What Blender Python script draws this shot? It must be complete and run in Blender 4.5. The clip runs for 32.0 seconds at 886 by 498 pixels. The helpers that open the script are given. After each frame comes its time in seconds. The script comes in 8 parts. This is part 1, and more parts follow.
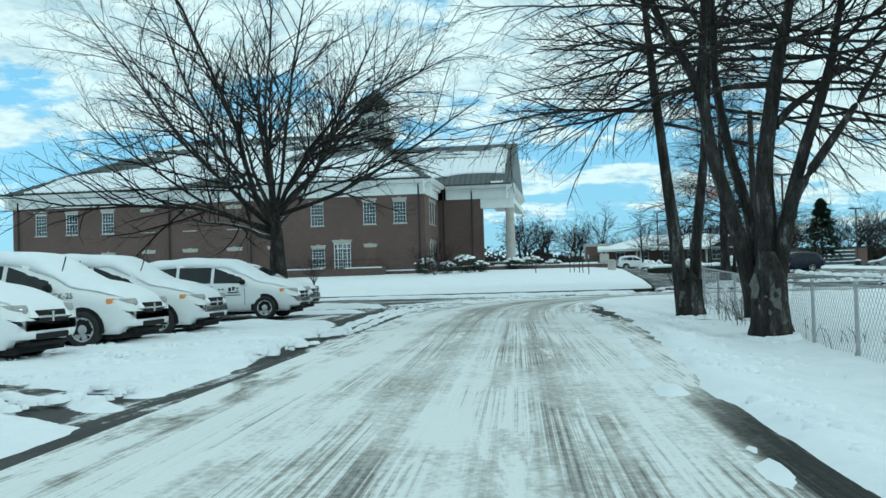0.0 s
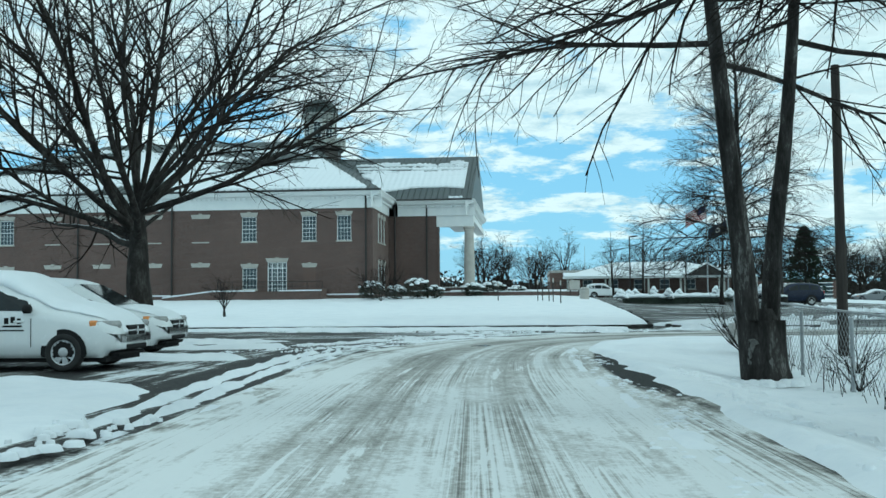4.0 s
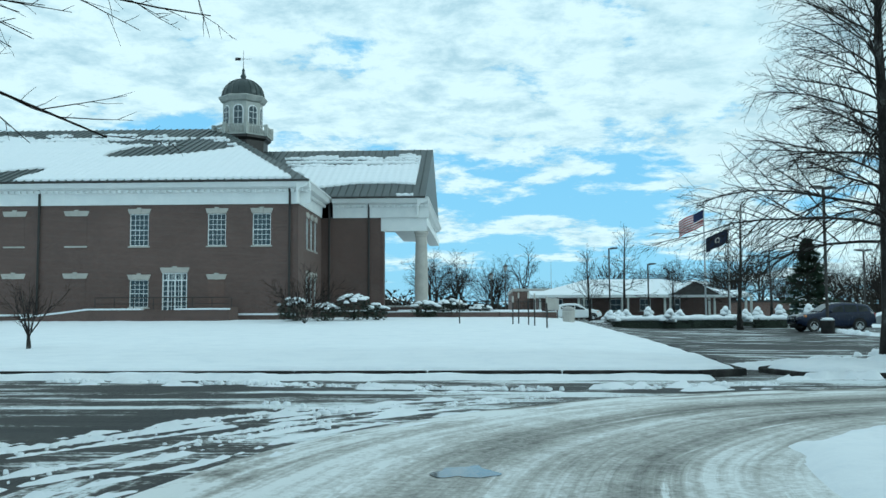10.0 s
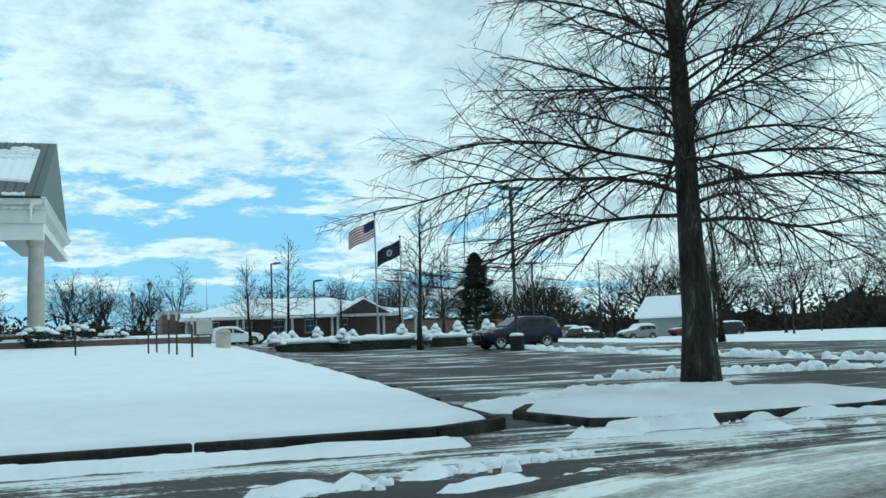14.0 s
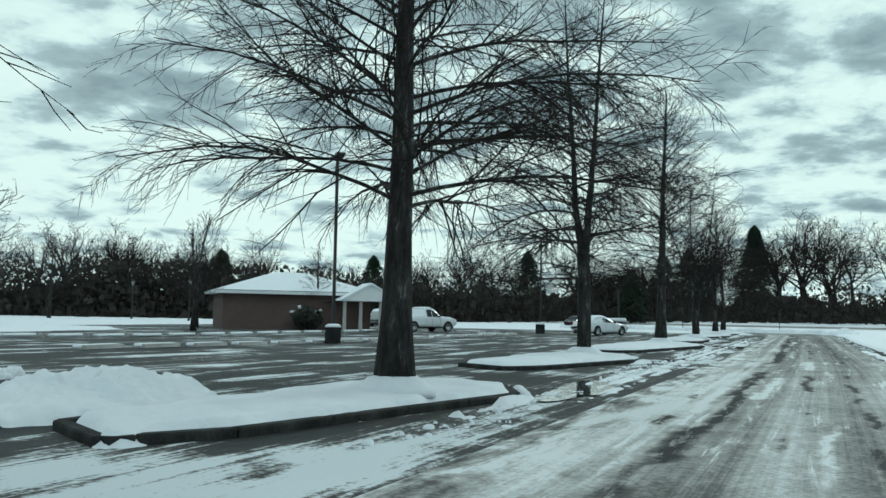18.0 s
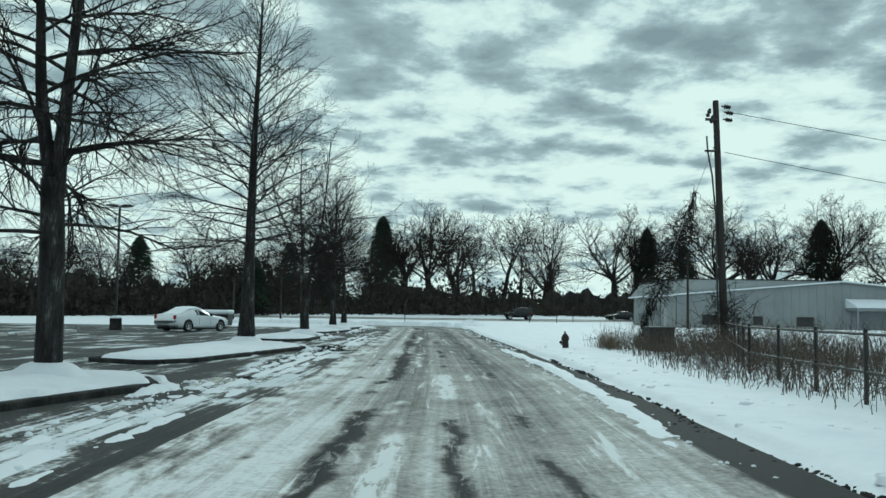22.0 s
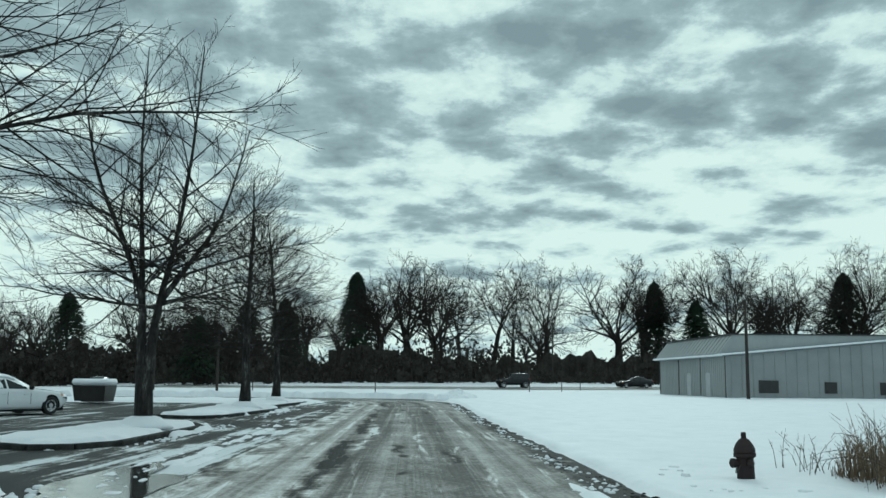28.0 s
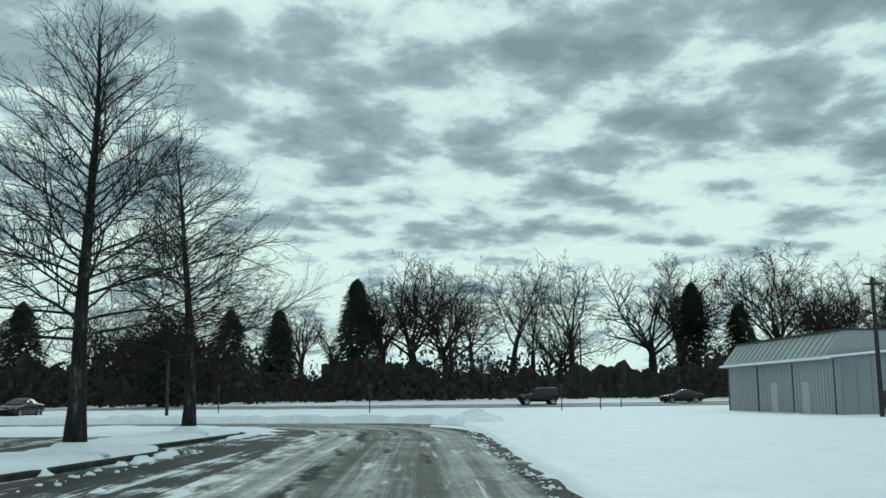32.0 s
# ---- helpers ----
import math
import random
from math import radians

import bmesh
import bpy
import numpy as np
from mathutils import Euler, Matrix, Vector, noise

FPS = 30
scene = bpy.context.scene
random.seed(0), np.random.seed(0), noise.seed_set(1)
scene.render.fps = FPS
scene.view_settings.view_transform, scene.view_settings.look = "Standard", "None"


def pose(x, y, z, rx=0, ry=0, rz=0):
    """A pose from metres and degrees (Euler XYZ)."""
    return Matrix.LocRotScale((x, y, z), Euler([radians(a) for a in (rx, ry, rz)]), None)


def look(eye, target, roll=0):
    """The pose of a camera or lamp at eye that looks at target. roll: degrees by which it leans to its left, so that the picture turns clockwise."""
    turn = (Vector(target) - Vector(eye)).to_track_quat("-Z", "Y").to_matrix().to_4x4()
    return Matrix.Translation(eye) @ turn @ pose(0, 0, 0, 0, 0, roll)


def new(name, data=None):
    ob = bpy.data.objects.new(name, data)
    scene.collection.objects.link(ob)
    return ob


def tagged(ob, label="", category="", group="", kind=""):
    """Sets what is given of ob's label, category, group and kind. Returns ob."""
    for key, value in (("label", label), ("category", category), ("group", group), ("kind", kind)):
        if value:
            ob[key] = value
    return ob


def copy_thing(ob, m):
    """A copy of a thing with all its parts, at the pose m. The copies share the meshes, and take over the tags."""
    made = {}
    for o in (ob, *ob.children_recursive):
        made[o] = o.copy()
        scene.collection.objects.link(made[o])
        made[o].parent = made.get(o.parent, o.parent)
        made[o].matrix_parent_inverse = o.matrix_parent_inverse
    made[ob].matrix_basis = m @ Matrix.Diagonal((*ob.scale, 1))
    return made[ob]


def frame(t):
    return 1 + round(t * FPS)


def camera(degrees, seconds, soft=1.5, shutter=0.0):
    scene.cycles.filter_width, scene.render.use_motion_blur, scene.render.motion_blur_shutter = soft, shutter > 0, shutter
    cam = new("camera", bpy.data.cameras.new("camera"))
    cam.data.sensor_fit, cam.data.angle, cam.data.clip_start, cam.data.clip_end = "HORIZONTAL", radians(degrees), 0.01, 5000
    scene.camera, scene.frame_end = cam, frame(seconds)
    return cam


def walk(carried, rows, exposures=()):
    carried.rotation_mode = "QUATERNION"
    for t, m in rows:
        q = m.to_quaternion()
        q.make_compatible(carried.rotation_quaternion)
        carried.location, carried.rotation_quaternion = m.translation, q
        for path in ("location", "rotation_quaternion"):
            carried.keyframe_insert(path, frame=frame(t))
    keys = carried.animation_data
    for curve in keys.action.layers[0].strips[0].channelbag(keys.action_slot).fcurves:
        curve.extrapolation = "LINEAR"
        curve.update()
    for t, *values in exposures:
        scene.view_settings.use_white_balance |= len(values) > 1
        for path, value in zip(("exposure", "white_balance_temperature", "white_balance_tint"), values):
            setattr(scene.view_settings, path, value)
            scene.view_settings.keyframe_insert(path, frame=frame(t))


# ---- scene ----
cam = camera(50.0, 32.0)
PATH = [
    (0, (2.077, -1.453, 1.181), (1.809, 0.528, 1.234), -1.70),
    (0.5, (1.973, -0.054, 1.184), (1.724, 1.930, 1.253), -1.88),
    (1, (1.878, 1.307, 1.196), (1.646, 3.292, 1.281), -1.88),
    (1.5, (1.782, 2.628, 1.221), (1.567, 4.615, 1.319), -1.62),
    (2, (1.684, 3.951, 1.245), (1.484, 5.938, 1.347), -1.28),
    (2.5, (1.588, 5.316, 1.253), (1.398, 7.304, 1.358), -0.93),
    (3, (1.497, 6.696, 1.250), (1.311, 8.684, 1.353), -0.65),
    (3.5, (1.408, 8.064, 1.247), (1.226, 10.053, 1.350), -0.50),
    (5.5, (0.980, 13.870, 1.266), (0.812, 15.859, 1.380), -0.80),
    (6, (0.887, 15.351, 1.286), (0.722, 17.341, 1.405), -0.70),
    (6.5, (0.785, 16.773, 1.300), (0.624, 18.762, 1.427), -0.57),
    (7, (0.669, 18.134, 1.302), (0.514, 20.123, 1.442), -0.40),
    (7.5, (0.557, 19.491, 1.300), (0.406, 21.480, 1.450), -0.28),
    (8, (0.464, 20.858, 1.303), (0.318, 22.847, 1.457), -0.28),
    (8.5, (0.386, 22.208, 1.308), (0.246, 24.197, 1.461), -0.30),
    (9, (0.313, 23.528, 1.308), (0.188, 25.519, 1.456), -0.27),
    (9.5, (0.241, 24.844, 1.301), (0.138, 26.836, 1.447), -0.22),
    (10, (0.177, 26.153, 1.289), (0.101, 28.146, 1.437), -0.25),
    (10.5, (0.134, 27.446, 1.287), (0.090, 29.440, 1.441), -0.42),
    (11, (0.116, 28.704, 1.290), (0.107, 30.698, 1.448), -0.67),
    (11.5, (0.115, 29.914, 1.297), (0.154, 31.908, 1.455), -0.90),
    (12, (0.167, 31.106, 1.316), (0.271, 33.097, 1.473), -1.12),
    (12.5, (0.323, 32.313, 1.335), (0.519, 34.297, 1.492), -1.45),
    (13, (0.586, 33.508, 1.339), (0.904, 35.475, 1.504), -1.85),
    (13.5, (0.908, 34.632, 1.325), (1.365, 36.572, 1.500), -2.20),
    (15.5, (3.551, 38.815, 1.256), (4.723, 40.426, 1.434), -1.09),
    (16, (4.587, 39.687, 1.253), (5.926, 41.162, 1.424), -0.87),
    (16.5, (5.640, 40.332, 1.272), (7.135, 41.650, 1.432), -0.56),
    (17, (6.856, 40.837, 1.293), (8.494, 41.975, 1.443), -0.12),
    (17.5, (8.219, 41.179, 1.358), (9.976, 42.124, 1.498), 0.56),
    (18, (9.707, 41.459, 1.393), (11.558, 42.205, 1.529), 1.08),
    (18.5, (11.330, 41.691, 1.377), (13.245, 42.252, 1.517), 1.23),
    (19, (13.014, 41.828, 1.365), (14.968, 42.231, 1.508), 1.18),
    (19.5, (14.631, 41.876, 1.372), (16.606, 42.154, 1.517), 1.14),
    (20, (16.319, 41.892, 1.373), (18.305, 42.078, 1.519), 1.19),
    (20.5, (18.076, 41.919, 1.360), (20.067, 42.041, 1.507), 1.14),
    (21, (19.817, 41.917, 1.356), (21.811, 41.994, 1.498), 0.99),
    (21.5, (21.568, 41.940, 1.354), (23.563, 41.980, 1.489), 0.88),
    (22, (23.398, 41.951, 1.356), (25.394, 41.959, 1.489), 0.83),
    (22.5, (25.153, 41.937, 1.375), (27.148, 41.920, 1.519), 0.82),
    (23, (26.844, 41.931, 1.398), (28.836, 41.893, 1.565), 0.86),
    (23.5, (28.525, 41.922, 1.401), (30.515, 41.865, 1.598), 0.87),
    (24, (30.239, 41.866, 1.386), (32.225, 41.795, 1.606), 0.86),
    (24.5, (31.993, 41.845, 1.397), (33.978, 41.762, 1.628), 0.75),
    (26.5, (39.528, 41.831, 1.431), (41.512, 41.768, 1.674), 0.44),
    (27, (41.681, 41.808, 1.417), (43.664, 41.760, 1.673), 0.40),
    (27.5, (43.870, 41.811, 1.398), (45.851, 41.775, 1.664), 0.40),
    (28, (46.071, 41.798, 1.397), (48.052, 41.769, 1.669), 0.42),
    (28.5, (48.347, 41.797, 1.393), (50.328, 41.769, 1.665), 0.41),
    (29, (50.635, 41.725, 1.383), (52.616, 41.697, 1.652), 0.30),
    (29.5, (53.027, 41.663, 1.376), (55.009, 41.636, 1.642), 0.13),
    (30, (55.415, 41.647, 1.367), (57.397, 41.618, 1.632), -0.03),
    (30.5, (57.860, 41.626, 1.357), (59.842, 41.597, 1.626), -0.17),
    (31, (60.334, 41.599, 1.335), (62.314, 41.572, 1.617), -0.33),
    (31.5, (62.832, 41.577, 1.324), (64.810, 41.558, 1.621), -0.42),
    (32, (65.353, 41.616, 1.342), (67.329, 41.604, 1.649), -0.41),
]
EXPOSURES = [(0.0, 0.06, 5450, -15), (13.0, 0.04, 5200, -14), (16.5, -0.03, 5650, -12), (20.0, -0.13, 5650, -13), (32.0, -0.20, 5650, -13)]
walk(cam, [(t, look(eye, target, roll)) for t, eye, target, roll in PATH], EXPOSURES)
# ---- world and sun ----
SUN_DIR = Vector((0.88, -0.16, 0.44)).normalized()


def nodes_of(tree):
    tree.nodes.clear()

    def n(kind, **sockets):
        node = tree.nodes.new(kind)
        for key, value in sockets.items():
            if key.startswith("_"):
                node[key[1:]] = value
            else:
                node.inputs[key.replace("__", " ")].default_value = value
        return node
    return n, tree.links.new


world = bpy.data.worlds.new("sky")
scene.world = world
world.use_nodes = True
n, link = nodes_of(world.node_tree)


def wmath(op, a, b=None, clamp=False):
    m = n("ShaderNodeMath")
    m.operation, m.use_clamp = op, clamp
    for i, v in enumerate((a, b)):
        if v is None:
            continue
        if isinstance(v, (int, float)):
            m.inputs[i].default_value = v
        else:
            link(v, m.inputs[i])
    return m.outputs[0]


def wramp(value, stops):
    r = n("ShaderNodeValToRGB")
    el = r.color_ramp.elements
    while len(el) < len(stops):
        el.new(0.5)
    for e, (p, c) in zip(el, stops):
        e.position, e.color = p, (*c, 1) if len(c) == 3 else c
    link(value, r.inputs[0])
    return r.outputs[0]


def wmix(f, a, b):
    m = n("ShaderNodeMix")
    m.data_type = "RGBA"
    if isinstance(f, (int, float)):
        m.inputs[0].default_value = f
    else:
        link(f, m.inputs[0])
    for i, v in ((6, a), (7, b)):
        if isinstance(v, tuple):
            m.inputs[i].default_value = (*v, 1)
        else:
            link(v, m.inputs[i])
    return m.outputs[2]


sky = n("ShaderNodeTexSky")
sky.sky_type, sky.sun_disc = "NISHITA", False
sky.sun_elevation, sky.sun_rotation = math.asin(SUN_DIR.z), math.atan2(SUN_DIR.x, SUN_DIR.y)
sky.air_density, sky.dust_density, sky.ozone_density = 1.0, 0.6, 2.0
coords = n("ShaderNodeTexCoord").outputs["Generated"]
sep = n("ShaderNodeSeparateXYZ")
link(coords, sep.inputs[0])
dx, dy, dz = sep.outputs
# cloud layers on a flat deck far overhead
den = wmath("ADD", wmath("MAXIMUM", dz, 0.0), 0.17)
comb = n("ShaderNodeCombineXYZ")
link(wmath("DIVIDE", dx, den), comb.inputs[0])
link(wmath("DIVIDE", dy, den), comb.inputs[1])


def cloud_noise(scale, detail, rough, distort, offset):
    mp = n("ShaderNodeMapping")
    mp.inputs["Location"].default_value = offset
    link(comb.outputs[0], mp.inputs[0])
    t = n("ShaderNodeTexNoise", Scale=scale, Detail=detail, Roughness=rough, Distortion=distort)
    link(mp.outputs[0], t.inputs["Vector"])
    return t.outputs["Fac"]


big = cloud_noise(2.2, 6.0, 0.52, 0.25, (3.1, 1.7, 0.4))
fine = cloud_noise(6.4, 9.0, 0.66, 0.15, (0.3, 5.2, 1.1))
deck = wramp(dx, [(0.15, (0, 0, 0)), (0.75, (1, 1, 1))])
# the broken white clouds of the north, the closed grey deck of the east
cover = wmath("ADD", wmath("ADD", wmath("MULTIPLY", big, 0.60), wmath("MULTIPLY", fine, 0.40)), wmath("MULTIPLY", deck, 0.30))
high = wramp(dz, [(0.09, (0, 0, 0)), (0.22, (1, 1, 1))])
veil = wramp(dz, [(0.052, (0, 0, 0)), (0.072, (1, 1, 1)), (0.092, (1, 1, 1)), (0.112, (0, 0, 0))])
cover = wmath("ADD", wmath("ADD", cover, wmath("MULTIPLY", wmath("SUBTRACT", high, 0.62), 0.20)), wmath("MULTIPLY", veil, 0.10))
mask = wramp(cover, [(0.435, (0, 0, 0)), (0.505, (1, 1, 1))])
low = wramp(dz, [(0.11, (1, 1, 1)), (0.23, (0, 0, 0))])
depth = wmath("ADD", wmath("MULTIPLY", big, 0.62), wmath("MULTIPLY", fine, 0.42))
cells = n("ShaderNodeTexVoronoi", Scale=5.2)
cells.feature = "SMOOTH_F1"
cells.inputs["Smoothness"].default_value = 0.3
stir = n("ShaderNodeVectorMath")
stir.operation = "ADD"
shove = n("ShaderNodeVectorMath")
shove.operation = "SCALE"
shove.inputs["Scale"].default_value = 0.34
wind = n("ShaderNodeTexNoise", Scale=3.0, Detail=4.0, Roughness=0.6)
link(comb.outputs[0], wind.inputs["Vector"])
link(wind.outputs["Color"], shove.inputs[0])
link(comb.outputs[0], stir.inputs[0])
link(shove.outputs[0], stir.inputs[1])
link(stir.outputs[0], cells.inputs["Vector"])
depth = wmath("ADD", depth, wmath("MULTIPLY", wmath("SUBTRACT", 0.58, cells.outputs["Distance"]), 0.27))
depth = wmath("SUBTRACT", depth, wmath("MULTIPLY", low, 0.125))
body = wramp(depth, [(0.41, (0.92, 0.94, 0.88)), (0.475, (0.78, 0.82, 0.80)), (0.515, (0.57, 0.62, 0.64)), (0.555, (0.43, 0.48, 0.50)), (0.67, (0.29, 0.33, 0.36))])
white = wramp(fine, [(0.36, (0.56, 0.63, 0.68)), (0.56, (0.87, 0.87, 0.87))])
cloud = wmix(deck, white, body)
blue = wmix(0.65, sky.outputs[0], (3.5, 6.3, 8.9))
bright = n("ShaderNodeVectorMath")
bright.operation = "SCALE"
link(cloud, bright.inputs[0])
bright.inputs["Scale"].default_value = 9.4
mixed = wmix(mask, blue, bright.outputs[0])
bg = n("ShaderNodeBackground", Strength=0.11)
link(mixed, bg.inputs["Color"])
link(bg.outputs[0], n("ShaderNodeOutputWorld").inputs[0])

sun = new("sun", bpy.data.lights.new("sun", "SUN"))
sun.data.energy, sun.data.angle, sun.data.color = 0.7, radians(12), (1.0, 0.97, 0.93)
sun.matrix_world = look(SUN_DIR * 50, (0, 0, 0))


# ---- materials ----
def material(name, colors, rough=0.8, metal=0.0, scale=4.0, fine_scale=40.0, stretch=(1, 1, 1), bump=0.15, bump_dist=0.01, spec=0.5, coords="Object", rand=0.0, dust=0.0):
    """colors: two or three tones mixed by a coarse and a fine noise; dust: snow lying on faces that look up."""
    m = bpy.data.materials.new(name)
    m.use_nodes = True
    n, link = nodes_of(m.node_tree)
    out, b = n("ShaderNodeOutputMaterial"), n("ShaderNodeBsdfPrincipled")
    link(b.outputs[0], out.inputs[0])
    tc, mp = n("ShaderNodeTexCoord"), n("ShaderNodeMapping")
    mp.inputs["Scale"].default_value = stretch
    link(tc.outputs[coords], mp.inputs[0])
    a = n("ShaderNodeTexNoise", Scale=scale, Detail=5.0, Roughness=0.6)
    f = n("ShaderNodeTexNoise", Scale=fine_scale, Detail=4.0, Roughness=0.7)
    for t in (a, f):
        link(mp.outputs[0], t.inputs["Vector"])
    ramp = n("ShaderNodeValToRGB")
    el = ramp.color_ramp.elements
    while len(el) < len(colors):
        el.new(0.5)
    for i, c in enumerate(colors):
        el[i].position, el[i].color = 0.32 + 0.36 * i / max(1, len(colors) - 1), (*c, 1)
    s = n("ShaderNodeMath")
    s.operation = "MULTIPLY_ADD"
    s.inputs[1].default_value = 0.35
    link(f.outputs["Fac"], s.inputs[0])
    s2 = n("ShaderNodeMath")
    s2.operation = "MULTIPLY"
    s2.inputs[1].default_value = 0.65
    link(a.outputs["Fac"], s2.inputs[0])
    link(s2.outputs[0], s.inputs[2])
    link(s.outputs[0], ramp.inputs[0])
    col = ramp.outputs[0]
    if rand:
        oi, hs, mr = n("ShaderNodeObjectInfo"), n("ShaderNodeHueSaturation"), n("ShaderNodeMapRange")
        mr.inputs["To Min"].default_value, mr.inputs["To Max"].default_value = 1 - rand, 1 + rand
        link(oi.outputs["Random"], mr.inputs["Value"])
        link(mr.outputs[0], hs.inputs["Value"])
        link(col, hs.inputs["Color"])
        col = hs.outputs[0]
    if dust:
        g, sp, mr, mx = n("ShaderNodeNewGeometry"), n("ShaderNodeSeparateXYZ"), n("ShaderNodeMapRange"), n("ShaderNodeMix")
        link(g.outputs["Normal"], sp.inputs[0])
        ad = n("ShaderNodeMath")
        ad.operation = "MULTIPLY_ADD"
        ad.inputs[1].default_value = 0.9
        link(f.outputs["Fac"], ad.inputs[0])
        link(sp.outputs[2], ad.inputs[2])
        link(ad.outputs[0], mr.inputs["Value"])
        mr.inputs["From Min"].default_value, mr.inputs["From Max"].default_value = 1.45 - dust, 1.52 - dust
        mx.data_type = "RGBA"
        link(mr.outputs[0], mx.inputs[0])
        link(col, mx.inputs[6])
        mx.inputs[7].default_value = (0.82, 0.85, 0.88, 1)
        col = mx.outputs[2]
    link(col, b.inputs["Base Color"])
    rr = n("ShaderNodeMapRange")
    rr.inputs["To Min"].default_value, rr.inputs["To Max"].default_value = max(0, rough - 0.1), min(1, rough + 0.1)
    link(f.outputs["Fac"], rr.inputs["Value"])
    link(rr.outputs[0], b.inputs["Roughness"])
    b.inputs["Metallic"].default_value = metal
    b.inputs["Specular IOR Level"].default_value = spec
    if bump:
        bp = n("ShaderNodeBump", Strength=bump, Distance=bump_dist)
        link(s.outputs[0], bp.inputs["Height"])
        link(bp.outputs[0], b.inputs["Normal"])
    return m


def glass(name, tint=(0.02, 0.03, 0.035), rough=0.06):
    m = material(name, [tint, tuple(c * 1.6 for c in tint)], rough=rough, bump=0.0, spec=0.3)
    return m


def brick_material(name, c1, c2, mortar, along=0):
    m = bpy.data.materials.new(name)
    m.use_nodes = True
    n, link = nodes_of(m.node_tree)
    out, b = n("ShaderNodeOutputMaterial"), n("ShaderNodeBsdfPrincipled", Roughness=0.9)
    link(b.outputs[0], out.inputs[0])
    tc, sp, cb = n("ShaderNodeTexCoord"), n("ShaderNodeSeparateXYZ"), n("ShaderNodeCombineXYZ")
    link(tc.outputs["Object"], sp.inputs[0])
    ad = n("ShaderNodeMath")
    link(sp.outputs[0], ad.inputs[0])
    link(sp.outputs[1], ad.inputs[1])
    link(ad.outputs[0], cb.inputs[0])
    link(sp.outputs[2], cb.inputs[1])
    br = n("ShaderNodeTexBrick", Scale=1.0)
    br.inputs["Color1"].default_value, br.inputs["Color2"].default_value, br.inputs["Mortar"].default_value = (*c1, 1), (*c2, 1), (*mortar, 1)
    br.inputs["Brick Width"].default_value, br.inputs["Row Height"].default_value, br.inputs["Mortar Size"].default_value = 0.215, 0.075, 0.008
    link(cb.outputs[0], br.inputs["Vector"])
    no, hs, mr = n("ShaderNodeTexNoise", Scale=0.35, Detail=6.0), n("ShaderNodeHueSaturation"), n("ShaderNodeMapRange")
    link(tc.outputs["Object"], no.inputs["Vector"])
    mr.inputs["To Min"].default_value, mr.inputs["To Max"].default_value = 0.7, 1.3
    link(no.outputs["Fac"], mr.inputs["Value"])
    link(mr.outputs[0], hs.inputs["Value"])
    link(br.outputs["Color"], hs.inputs["Color"])
    link(hs.outputs[0], b.inputs["Base Color"])
    bp = n("ShaderNodeBump", Strength=0.4, Distance=0.006)
    link(br.outputs["Fac"], bp.inputs["Height"])
    bp.invert = True
    link(bp.outputs[0], b.inputs["Normal"])
    return m


SNOW = material("snow", [(0.70, 0.73, 0.77), (0.77, 0.79, 0.82), (0.81, 0.83, 0.85)], rough=0.7, scale=1.1, fine_scale=7.0, bump=0.6, bump_dist=0.05, spec=0.25)
SNOW_CAP = material("snow_cap", [(0.74, 0.77, 0.80), (0.80, 0.82, 0.85)], rough=0.65, scale=3.0, fine_scale=25.0, bump=0.3, bump_dist=0.015, spec=0.3)
BARK = material("bark", [(0.010, 0.009, 0.0085), (0.019, 0.0175, 0.0165), (0.042, 0.039, 0.037), (0.19, 0.185, 0.175)], rough=0.95, scale=5.0, fine_scale=30.0, stretch=(1, 1, 0.25), bump=0.9, bump_dist=0.02, spec=0.15)
TWIG = material("twig", [(0.012, 0.010, 0.009), (0.030, 0.025, 0.022)], rough=0.95, scale=3.0, bump=0.0, spec=0.1)
BARK_SNOWY = material("snowy_bark", [(0.012, 0.011, 0.010), (0.030, 0.027, 0.025), (0.085, 0.080, 0.074)], rough=0.95, scale=5.0, fine_scale=22.0, stretch=(1, 1, 0.4), bump=0.8, bump_dist=0.02, spec=0.15, dust=0.08)
NEEDLES = material("needles", [(0.012, 0.022, 0.014), (0.03, 0.05, 0.03)], rough=0.9, scale=2.0, bump=0.0, spec=0.1)
BRICK = brick_material("red_brick", (0.120, 0.072, 0.060), (0.085, 0.053, 0.046), (0.15, 0.125, 0.112))
BRICK_TAN = brick_material("brown_brick", (0.135, 0.078, 0.062), (0.10, 0.06, 0.05), (0.17, 0.14, 0.125))
STONE = material("cast_stone", [(0.36, 0.34, 0.31), (0.50, 0.48, 0.44)], rough=0.85, scale=2.0, bump=0.2)
TRIM = material("white_trim", [(0.70, 0.72, 0.72), (0.80, 0.81, 0.80)], rough=0.55, scale=1.5, fine_scale=12, bump=0.08)
CUPOLA = material("weathered_white_paint", [(0.30, 0.31, 0.29), (0.48, 0.49, 0.46)], rough=0.6, scale=1.5, fine_scale=12, bump=0.1)
METAL_ROOF = material("green_metal_roof", [(0.030, 0.042, 0.042), (0.05, 0.065, 0.064)], rough=0.45, metal=0.2, scale=0.6, bump=0.05)
BRONZE = material("dark_bronze_metal", [(0.022, 0.020, 0.019), (0.04, 0.036, 0.034)], rough=0.5, metal=0.3, scale=3.0, bump=0.05)
GALV = material("galvanised_steel", [(0.28, 0.29, 0.30), (0.42, 0.43, 0.44)], rough=0.5, metal=0.6, scale=6.0, bump=0.1)
GLASS = glass("window_glass", (0.045, 0.06, 0.07), 0.12)
CAR_GLASS = glass("car_glass", (0.012, 0.015, 0.017), 0.05)
